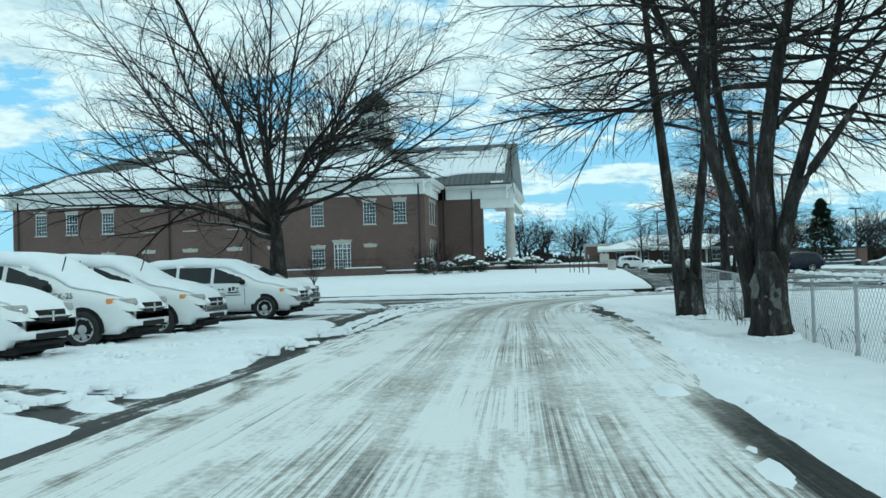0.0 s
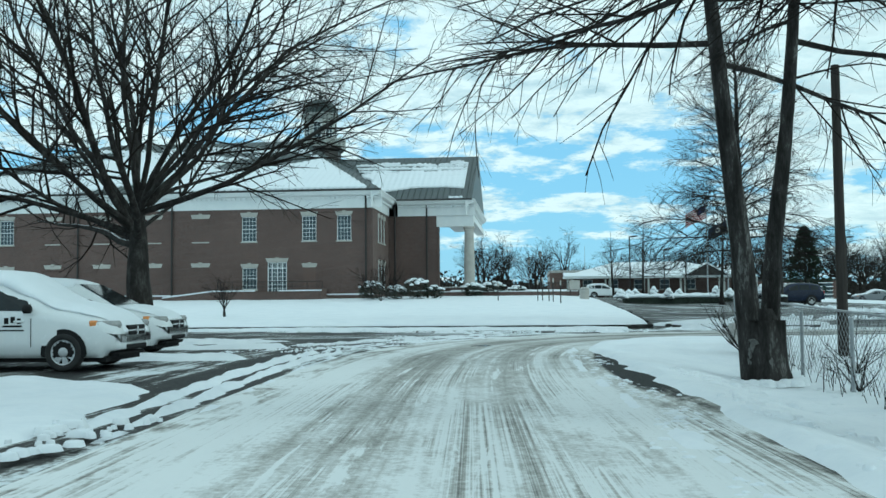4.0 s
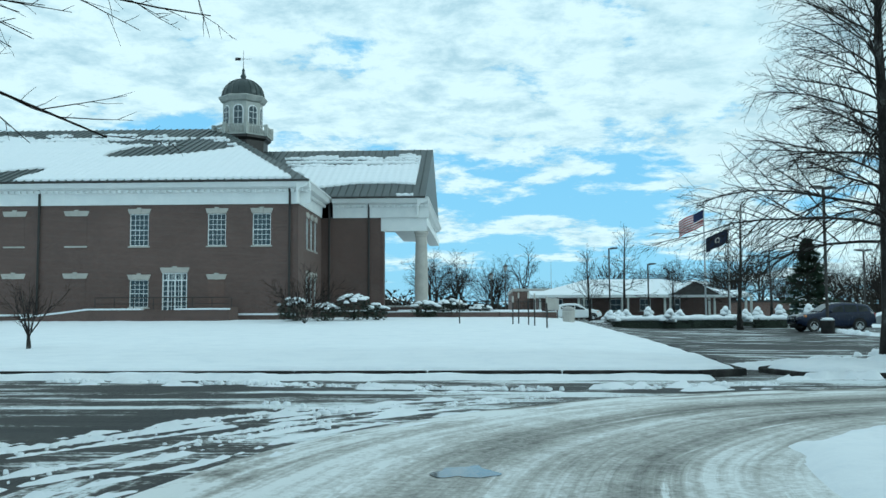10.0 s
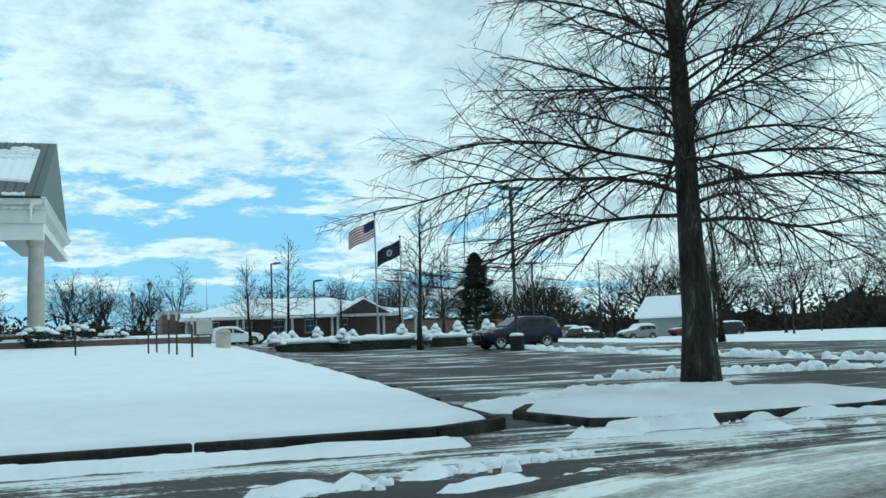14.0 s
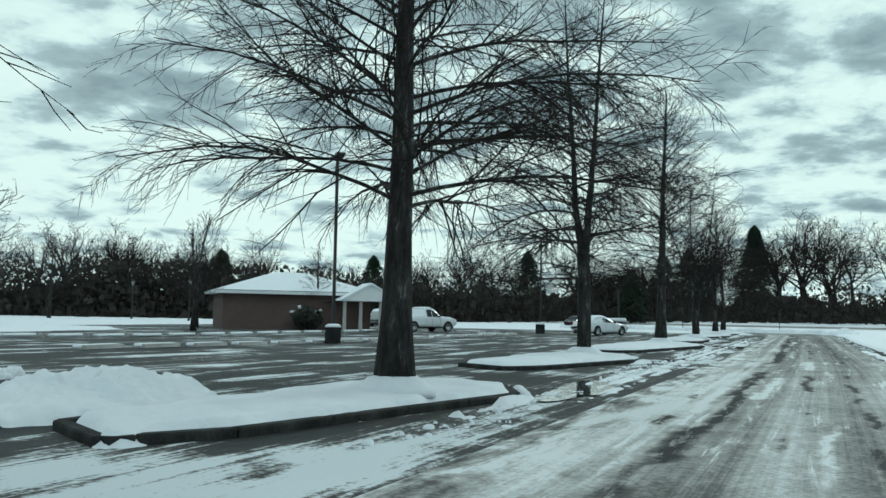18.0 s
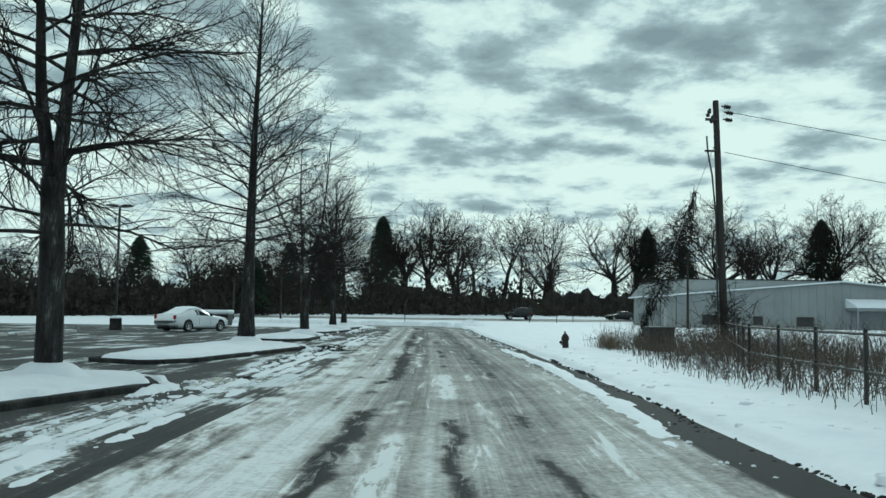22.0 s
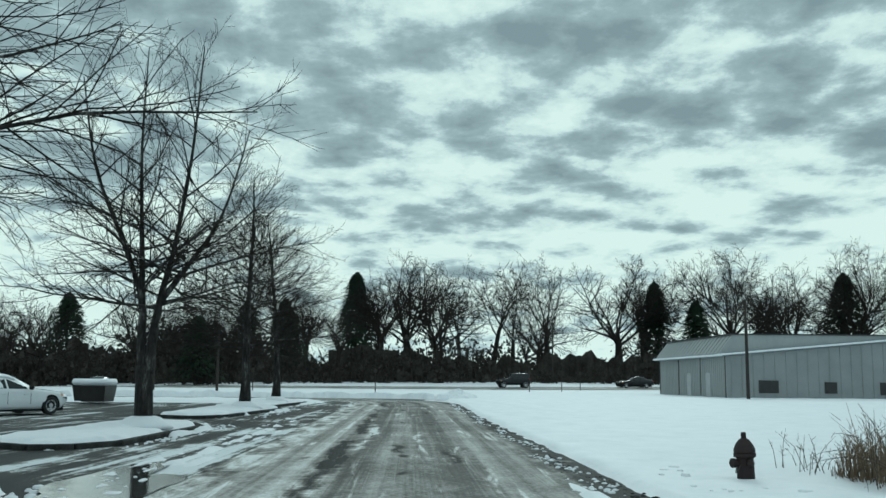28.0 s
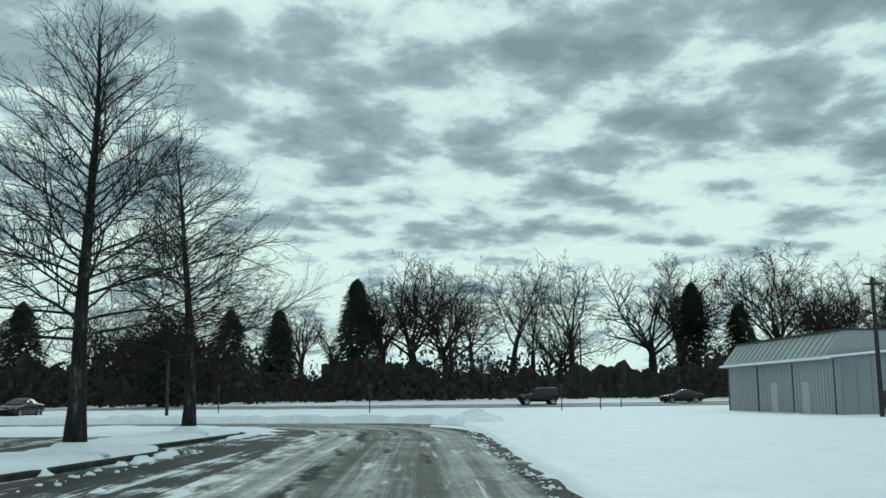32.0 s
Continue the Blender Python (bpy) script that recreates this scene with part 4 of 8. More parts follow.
part("floor_slab", Build().box(XW + 0.5, XE - 0.5, YS + 0.5, YN - 0.5, 4.9, 5.1), CONCRETE, hall, fix=False)
part("water_table", Build().box(XW - 0.06, XE + 0.06, YS - 0.06, YS - 0.002, 1.62, 1.74).box(X0 + 0.6, X1 + 0.05, YW0 - 0.06, YW0 - 0.002, 1.9, 2.02), SNOW_CAP, hall, "snow-topped stone course", fix=False)


def window(x0, x1, z0, z1, y, parent, cols=4, rows=6, lintel=True, side=None, sill=True):
    """A sash window with its bars, sill and flared stone lintel, set in the plane y."""
    w = new("window")
    w.parent = parent
    tagged(w, "white multi-pane sash window")
    if side is not None:
        w.matrix_basis = side
    f = 0.055
    fr = Build().box(x0, x0 + f, y + 0.06, y + 0.16, z0, z1).box(x1 - f, x1, y + 0.06, y + 0.16, z0, z1)
    fr.box(x0 + f, x1 - f, y + 0.06, y + 0.16, z1 - f, z1).box(x0 + f, x1 - f, y + 0.06, y + 0.16, z0, z0 + f)
    part("window_frame", fr, TRIM, w, fix=False)
    bars = Build()
    for i in range(1, cols):
        x = x0 + f + (x1 - x0 - 2 * f) * i / cols
        bars.box(x - 0.013, x + 0.013, y + 0.085, y + 0.135, z0 + f, z1 - f)
    for i in range(1, rows):
        z = z0 + f + (z1 - z0 - 2 * f) * i / rows
        h = 0.026 if i == rows // 2 else 0.013
        bars.box(x0 + f, x1 - f, y + 0.08, y + 0.14, z - h, z + h)
    part("glazing_grid", bars, TRIM, w, fix=False)
    part("pane", Build().box(x0 + f, x1 - f, y + 0.10, y + 0.12, z0 + f, z1 - f), GLASS, w, fix=False)
    if sill:
        part("sill", Build().box(x0 - 0.1, x1 + 0.1, y - 0.08, y + 0.06, z0 - 0.1, z0, 0.015), STONE, w, fix=False)
    if lintel:
        part("lintel", lintel_stone(x0, x1, z1, y), STONE, w)


def lintel_stone(x0, x1, z, y):
    c = (x0 + x1) / 2
    b = Build().prism([(x0 - 0.03, z), (x1 + 0.03, z), (x1 + 0.16, z + 0.34), (x0 - 0.16, z + 0.34)], "y", y - 0.05, y + 0.05)
    return b.prism([(c - 0.09, z - 0.02), (c + 0.09, z - 0.02), (c + 0.15, z + 0.42), (c - 0.15, z + 0.42)], "y", y - 0.08, y - 0.05)


for a, c in UPPER:
    window(a, c, U0, U1, YS, hall)
for a, c in LOWER:
    window(a, c, 2.15, 3.95, YS, hall)
for i in range(3):
    for z in (2.15, 6.15):
        window(90.0 + 1.6 * i, 90.9 + 1.6 * i, z, z + 2.1, 0, hall, 3, 6, side=Matrix.Translation((XE, 0, 0)) @ pose(0, 0, 0, 0, 0, 90))
for a, c in BLIND:
    for z in (8.15, 4.05):
        blind = part("blind_lintel", lintel_stone(a, c, z, YS), STONE, hall, "stone lintel of a blind window")
    part("blind_sill", Build().box(a - 0.05, c + 0.05, YS - 0.07, YS - 0.002, 6.08, 6.18, 0.01), STONE, hall, fix=False)
    for x0, x1, z0, z1 in ((a, c, 6.2, 8.13), (a, c, 2.1, 4.03)):
        part("blind_panel", Build().box(x0, x1, YS - 0.012, YS - 0.002, z0, z1), BRICK, hall, fix=False)
for a, c in ((-17.4, -16.35), (-51.0, -49.8), (-47.75, -46.5), (-43.95, -42.7)):
    part("blind_lintel", lintel_stone(a, c, 3.95, YS), STONE, hall)
    part("blind_panel", Build().box(a, c, YS - 0.012, YS - 0.002, 2.0, 3.93), BRICK_TAN, hall, fix=False)

# glazed double door with side lights and transom
dr = new("entrance_door")
dr.parent = hall
tagged(dr, "white glazed double door with transom")
x0, x1, z0, z1 = DOOR
fr = Build()
for x in (x0, x0 + 0.34, x0 + 0.80, x1 - 0.42, x1 - 0.08):
    fr.box(x, x + 0.08, YS + 0.05, YS + 0.17, z0, z1)
for z in (z0, z0 + 2.02, z1 - 0.08):
    fr.box(x0, x1, YS + 0.045, YS + 0.175, z, z + 0.08)
part("door_frame", fr, TRIM, dr, fix=False)
bars = Build()
for z in np.arange(z0 + 0.35, z0 + 2.0, 0.33):
    bars.box(x0, x1, YS + 0.09, YS + 0.13, z, z + 0.035)
for x in (x0 + 0.6, x0 + 1.05):
    bars.box(x, x + 0.03, YS + 0.09, YS + 0.13, z0, z1)
for i in range(1, 7):
    bars.box(x0 + 0.23 * i, x0 + 0.23 * i + 0.025, YS + 0.09, YS + 0.13, z0 + 2.1, z1)
part("glazing_grid", bars, TRIM, dr, fix=False)
part("pane", Build().box(x0 + 0.05, x1 - 0.05, YS + 0.10, YS + 0.12, z0, z1 - 0.05), GLASS, dr, fix=False)
part("lintel", lintel_stone(x0, x1, z1, YS), STONE, dr)

# cornice: frieze, dentils, crown
def cornice(name, x0, x1, y, flip=1, axis="y"):
    fz = [(0, WALL_TOP), (-0.08, WALL_TOP), (-0.10, 9.62), (-0.22, 9.72), (-0.22, 9.80), (-0.62, 9.92), (-0.80, 10.18), (-0.86, 10.2), (-0.86, 10.30), (0, 10.30)]
    b = Build()
    if axis == "y":
        b.prism([(y + flip * p, z) for p, z in fz], "x", x0, x1)
    else:
        b.prism([(y - flip * p, z) for p, z in fz], "y", x0, x1)
    part(name, b, TRIM, hall, "white painted cornice")
    d = Build()
    for s in np.arange(x0 + 0.2, x1 - 0.2, 0.42):
        if axis == "y":
            lo, hi = sorted((y - flip * 0.36, y - flip * 0.21))
            d.box(s, s + 0.22, lo, hi, 9.62, 9.80)
        else:
            lo, hi = sorted((y + flip * 0.36, y + flip * 0.21))
            d.box(lo, hi, s, s + 0.22, 9.62, 9.80)
    tagged(part("dentil_course", d, TRIM, hall, fix=False), kind="stuff")


cornice("cornice", XW - 0.8, XE + 0.8, YS)
cornice("cornice", YS - 0.8, YW0 - 0.1, XE, axis="x")
cornice("cornice", YS - 0.8, YN + 0.8, XW, flip=-1, axis="x")
XP = -3.75                    # porch front
cornice("cornice", X0 + 1.52, XP + 0.2, YW0)
cornice("cornice", YW0 - 0.8, YW1 + 0.8, XP - 0.62, axis="x")

# roofs: hipped main roof, gabled porch roof
RZ, HIP = 18.0, 10.4
ex0, ex1, ey0, ey1, ym = XW - 0.85, XE + 0.85, YS - 0.85, YN + 0.85, 107.5
b = Build().add([(ex0, ey0, 10.3), (ex1, ey0, 10.3), (ex1, ey1, 10.3), (ex0, ey1, 10.3), (-43.4, ym, RZ), (-22.3, ym, RZ)], [(0, 1, 5, 4), (1, 2, 5), (2, 3, 4, 5), (3, 0, 4), (3, 2, 1, 0)])
part("roof", b, METAL_ROOF, hall, "dark green standing-seam metal roof")


def roof_point(x, t):
    """A point of the south slope of the main roof at the share t of its height."""
    return (x, ey0 + (ym - ey0) * t, 10.3 + (RZ - 10.3) * t)


def hip_x(t):
    return ex0 + (-43.4 - ex0) * t, ex1 + (-22.3 - ex1) * t


seams = Build()
for x in np.arange(ex0 + 0.6, ex1, 0.55):
    t = min(1.0, (x - ex0) / (-43.4 - ex0) if x < -43.4 else 1.0, (ex1 - x) / (ex1 + 22.3) if x > -22.3 else 1.0)
    a, c = Vector(roof_point(x, 0.0)), Vector(roof_point(x, t))
    seams.add([(a.x - 0.03, a.y, a.z), (a.x + 0.03, a.y, a.z), (a.x, a.y, a.z + 0.09), (c.x - 0.03, c.y, c.z), (c.x + 0.03, c.y, c.z), (c.x, c.y, c.z + 0.09)], [(0, 2, 5, 3), (2, 1, 4, 5)])
tagged(part("roof_seams", seams, METAL_ROOF, hall, fix=False), kind="stuff")


def roof_snow(name, to_point, x_range, x_lo, x_hi, top, seed, holes, step=0.4, nt=60, ribs=0.55):
    """Snow left on a roof slope: full near the eave, broken towards the ridge, ribbed by the seams below it."""
    xs = np.arange(x_lo, x_hi + step, step * 0.4)
    ts = np.linspace(0.015, top + 0.1, nt)
    X, T = np.meshgrid(xs, ts)
    nz = wave_noise(X * 0.30, T * 60, seed, 4.0, 5)
    limit = top + 0.05 * wave_noise(X * 0.7, T * 0, seed + 3, 6.0, 5)
    streak = nz + 0.5 * wave_noise(X * 1.2, T * 130, seed + 5, 4.0, 3)
    span = smooth01((T - holes[0]) / 0.12) * smooth01((holes[1] + 0.06 - T) / 0.08)
    cover = (T < limit) & ~(streak * span + 0.25 * (T > top - 0.1) * nz > 0.08 + 0.26 * wave_noise(X * 0.2, T * 8, seed + 8, 5.0, 2))
    lo, hi = x_range(T)
    cover &= (X > lo + 0.5) & (X < hi - 0.9)
    P = np.array([[to_point(x, t) for x in xs] for t in ts])
    P[..., 2] += 0.10 + 0.09 * np.abs(np.sin(math.pi * X / ribs)) + 0.02 * nz
    nx = len(xs)
    v = P.reshape(-1, 3)
    I = np.arange(v.shape[0]).reshape(nt, nx)
    C = cover[:-1, :-1] & cover[1:, 1:]
    F = np.stack([I[:-1, :-1], I[:-1, 1:], I[1:, 1:], I[1:, :-1]], -1)[C]
    me = bpy.data.meshes.new(name)
    me.from_pydata(v.tolist(), [], F.tolist())
    me.materials.append(SNOW_CAP)
    me.polygons.foreach_set("use_smooth", [True] * len(me.polygons))
    me.update()
    bm = bmesh.new()
    bm.from_mesh(me)
    bmesh.ops.delete(bm, geom=[q for q in bm.verts if not q.link_faces], context="VERTS")
    rim = [e for e in bm.edges if e.is_boundary]
    grown = bmesh.ops.extrude_edge_only(bm, edges=rim)["geom"]
    for q in grown:
        if isinstance(q, bmesh.types.BMVert):
            q.co.z -= 0.2
    bmesh.ops.recalc_face_normals(bm, faces=bm.faces)
    bm.to_mesh(me)
    bm.free()
    return tagged(part(name, me, None, hall, "patchy snow sliding off the metal roof"), kind="stuff")


roof_snow("roof_snow", roof_point, hip_x, ex0, ex1, 0.84, 31, (0.58, 0.84), nt=110)
PZ, PR = 10.3, 15.95
wx0, wx1, wy0, wy1 = -15.5, -3.75, YW0 - 0.85, YW1 + 0.85
b = Build().prism([(wy0, PZ), (wy1, PZ), (ym, PR)], "x", -22.3, wx1)
part("porch_roof", b, METAL_ROOF, hall, "gabled metal roof over the porch")


def porch_point(x, t):
    return (x, wy0 + (ym - wy0) * t, PZ + (PR - PZ) * t)


def porch_range(T):
    z = PZ + (PR - PZ) * T
    lift = np.clip((z - 10.3) / (RZ - 10.3), 0, 1)
    return -13.0 - 6.5 * lift, np.full_like(T, wx1 + 0.1)


roof_snow("porch_snow", porch_point, porch_range, -20, wx1, 0.84, 47, (0.55, 0.84), nt=90)
seams = Build()
for x in np.arange(-18, wx1, 0.55):
    a, c = Vector(porch_point(x, 0)), Vector(porch_point(x, 1))
    seams.add([(a.x - 0.03, a.y, a.z), (a.x + 0.03, a.y, a.z), (a.x, a.y, a.z + 0.09), (c.x - 0.03, c.y, c.z), (c.x + 0.03, c.y, c.z), (c.x, c.y, c.z + 0.09)], [(0, 2, 5, 3), (2, 1, 4, 5)])
tagged(part("roof_seams", seams, METAL_ROOF, hall, fix=False), kind="stuff")
part("gable_wall", Build().prism([(wy0 + 0.5, PZ), (wy1 - 0.5, PZ), (ym, PR - 0.35)], "x", wx1 - 0.6, wx1 - 0.35), TRIM, hall, fix=True)
# eave ice line and gutters
part("gutter", Build().box(ex0, ex1, ey0 - 0.1, ey0 - 0.003, 10.2, 10.34, 0.03), BRONZE, hall, "dark gutter along the eave", fix=False)
part("gutter", Build().box(X0 + 1.2, wx1, wy0 - 0.1, wy0 - 0.003, 10.2, 10.34, 0.03), BRONZE, hall, fix=False)
for x, y, lo, hi in ((-12.1, YS, 1.0, 9.7), (-28.65, YS, 1.0, 9.7), (-36.9, YS, 1.0, 9.7), (-52.8, YS, 1.0, 9.7), (-8.0, YW0, 1.2, 9.7), (-10.95, YW0, 1.2, 9.7)):
    part("downspout", Build().box(x - 0.07, x + 0.07, y - 0.20, y - 0.06, lo, hi, 0.03).tube([(x, y - 0.13, hi - 0.05), (x, y - 0.4, hi + 0.35), (x, y - 0.75, hi + 0.6)], [0.07] * 3, 8), BRONZE, hall, "dark metal downspout")

# porch: platform, columns, beam, ceiling
part("porch_platform", Build().box(X1, XP + 0.9, YW0 - 0.6, YW1 + 0.6, 0.6, 2.2, 0.03), BRICK, hall, fix=False)
part("porch_deck", Build().box(X1, XP + 1.0, YW0 - 0.7, YW1 + 0.7, 2.2, 2.32, 0.02), CONCRETE, hall, fix=False)
part("porch_beam", Build().box(X1, XP + 0.05, YW0 + 0.05, YW0 + 0.9, 7.85, WALL_TOP).box(XP - 0.85, XP + 0.05, YW0 + 0.9, YW1 - 0.9, 8.4, WALL_TOP), TRIM, hall, fix=False)
part("porch_ceiling", Build().box(X1, XP, YW0 + 0.9, YW1 - 0.9, WALL_TOP, WALL_TOP + 0.15), TRIM, hall, fix=False)
col_profile = [(0.62, 2.32), (0.62, 2.5), (0.58, 2.52), (0.6, 2.6), (0.52, 2.7), (0.49, 2.76), (0.495, 4.0), (0.47, 5.6), (0.42, 7.35), (0.42, 7.45), (0.47, 7.48), (0.43, 7.53), (0.50, 7.66), (0.54, 7.72), (0.54, 7.85)]
for y in (YW0 + 0.5,):
    part("column", Build().lathe(XP - 0.38, y, col_profile, 24), STONE, hall, "round stone porch column", smooth=True)
    part("plinth", Build().box(XP - 1.05, XP + 0.3, y - 0.68, y + 0.68, 2.2, 2.42, 0.03), STONE, hall, fix=False)
part("pilaster", Build().box(X1, X1 + 0.22, YW0 + 0.05, YW0 + 0.8, 2.32, 7.85, 0.03), BRICK, hall, fix=False)

# cupola
CX, CY = -20.4, 107.5
cup = new("cupola")
cup.parent = hall
tagged(cup, "octagonal white cupola with a dark ribbed dome")
part("cupola_base", Build().lathe(CX, CY, [(2.2, 14.5), (2.2, 16.7), (2.5, 16.9), (2.5, 17.1)], 8, math.pi / 8), BRONZE, cup)
part("cupola_drum", Build().lathe(CX, CY, [(1.9, 17.1), (1.9, 17.9), (1.72, 17.95), (1.72, 20.1), (1.9, 20.2), (2.1, 20.5), (2.15, 20.6), (1.95, 20.72)], 8, math.pi / 8), CUPOLA, cup, "weathered white octagonal drum")
for i in range(8):
    at = Matrix.Translation((CX, CY, 0)) @ pose(0, 0, 0, 0, 0, 45 * i)
    arch = [(-0.36, 18.1), (0.36, 18.1), (0.36, 19.4)] + [(0.36 * math.cos(a), 19.4 + 0.36 * math.sin(a)) for a in np.linspace(0.3, math.pi - 0.3, 6)] + [(-0.36, 19.4)]
    part("louvre", Build().prism(arch, "y", 1.55, 1.66), GLASS, cup, "arched window", at=at)
    big_arch = [(-0.46, 18.0), (0.46, 18.0), (0.46, 19.4)] + [(0.46 * math.cos(a), 19.4 + 0.46 * math.sin(a)) for a in np.linspace(0.3, math.pi - 0.3, 6)] + [(-0.46, 19.4)]
    part("arch_trim", Build().prism(big_arch, "y", 1.56, 1.62), TRIM, cup, at=at)
    part("bar", Build().box(-0.02, 0.02, 1.66, 1.69, 18.1, 19.75).box(-0.36, 0.36, 1.66, 1.685, 18.65, 18.69).box(-0.36, 0.36, 1.66, 1.685, 19.2, 19.24), TRIM, cup, at=at, fix=False)
    rail = Build().box(-0.98, 0.98, 2.22, 2.34, 17.92, 18.02).box(-0.98, 0.98, 2.22, 2.34, 17.12, 17.24)
    part("balustrade", rail, CUPOLA, cup, at=at, fix=False)
    bal = Build()
    for k in range(7):
        bal.lathe(-0.78 + 0.26 * k, 2.28, [(0.05, 17.24), (0.075, 17.42), (0.04, 17.65), (0.06, 17.92)], 6)
    part("balusters", bal, CUPOLA, cup, at=at, fix=False)
    part("post", Build().box(-0.14, 0.14, -0.14, 0.14, 17.1, 18.12, 0.02), CUPOLA, cup, at=at @ Matrix.Translation((1.0, 2.28, 0)), fix=False)
dome = [(1.88, 20.72)] + [(1.82 * math.cos(a), 20.75 + 1.62 * math.sin(a)) for a in np.linspace(0, 1.45, 12)] + [(0.2, 22.5), (0.26, 22.62), (0.17, 22.8), (0.10, 23.1), (0.13, 23.2), (0.02, 23.4)]
part("dome", Build().lathe(CX, CY, dome, 32), METAL_ROOF, cup, "dark metal dome", smooth=True)
ribs = Build()
for i in range(20):
    a = 2 * math.pi * i / 20
    ribs.tube([(CX + r * 1.01 * math.cos(a), CY + r * 1.01 * math.sin(a), z + 0.01) for r, z in dome[1:13]], [0.03] * 12, 4, cap=False)
part("dome_ribs", ribs, METAL_ROOF, cup, fix=False)
vane = Build().tube([(CX, CY, 23.3), (CX, CY, 25.0)], [0.03, 0.015], 6).tube([(CX - 0.6, CY, 24.2), (CX + 0.7, CY, 24.2)], [0.02, 0.02], 5)
vane.box(CX - 0.75, CX - 0.25, CY - 0.015, CY + 0.015, 24.08, 24.34)
part("weathervane", vane, BRONZE, cup, fix=False)

# entrance terrace, ramps and rails in front of the wall
ter = thing("entrance_terrace", pose(0, 0, 0.4), "brick terrace with snow-topped walls and a ramp", "terrace")
part("terrace_wall", Build().box(-24.4, -15.4, 84.9, 85.2, 0.1, 1.55, 0.02).box(-15.75, -15.4, 85.2, 87.1, 0.1, 1.75), BRICK, ter, fix=False)
part("terrace_floor", Build().box(-24.4, -15.75, 85.2, 87.1, 0.6, 1.5), CONCRETE, ter, fix=False)
part("ramp_wall", Build().prism([(-28.6, 0.1), (-28.6, 1.05), (-24.4, 1.55), (-24.4, 0.1)], "y", 84.9, 85.15), BRICK, ter)
part("wall_snow", Build().box(-24.4, -20.9, 84.85, 85.25, 1.552, 1.66, 0.04), SNOW_CAP, ter, fix=False)
part("wall_snow", Build().box(-18.9, -15.4, 84.85, 85.25, 1.552, 1.66, 0.04), SNOW_CAP, ter, fix=False)
part("ramp_snow", Build().prism([(-28.6, 1.052), (-28.6, 1.16), (-24.4, 1.66), (-24.4, 1.552)], "y", 84.86, 85.2), SNOW_CAP, ter)
for x in np.arange(-24.2, -15.4, 1.25):
    part("rail_post", Build().tube([(x, 85.6, 1.5), (x, 85.6, 2.35)], [0.025, 0.025], 6), BRONZE, ter)
part("handrail", Build().tube([(-24.2, 85.6, 2.35), (-15.6, 85.6, 2.35)], [0.028, 0.028], 6).tube([(-24.2, 85.6, 1.95), (-15.6, 85.6, 1.95)], [0.02, 0.02], 6), BRONZE, ter)
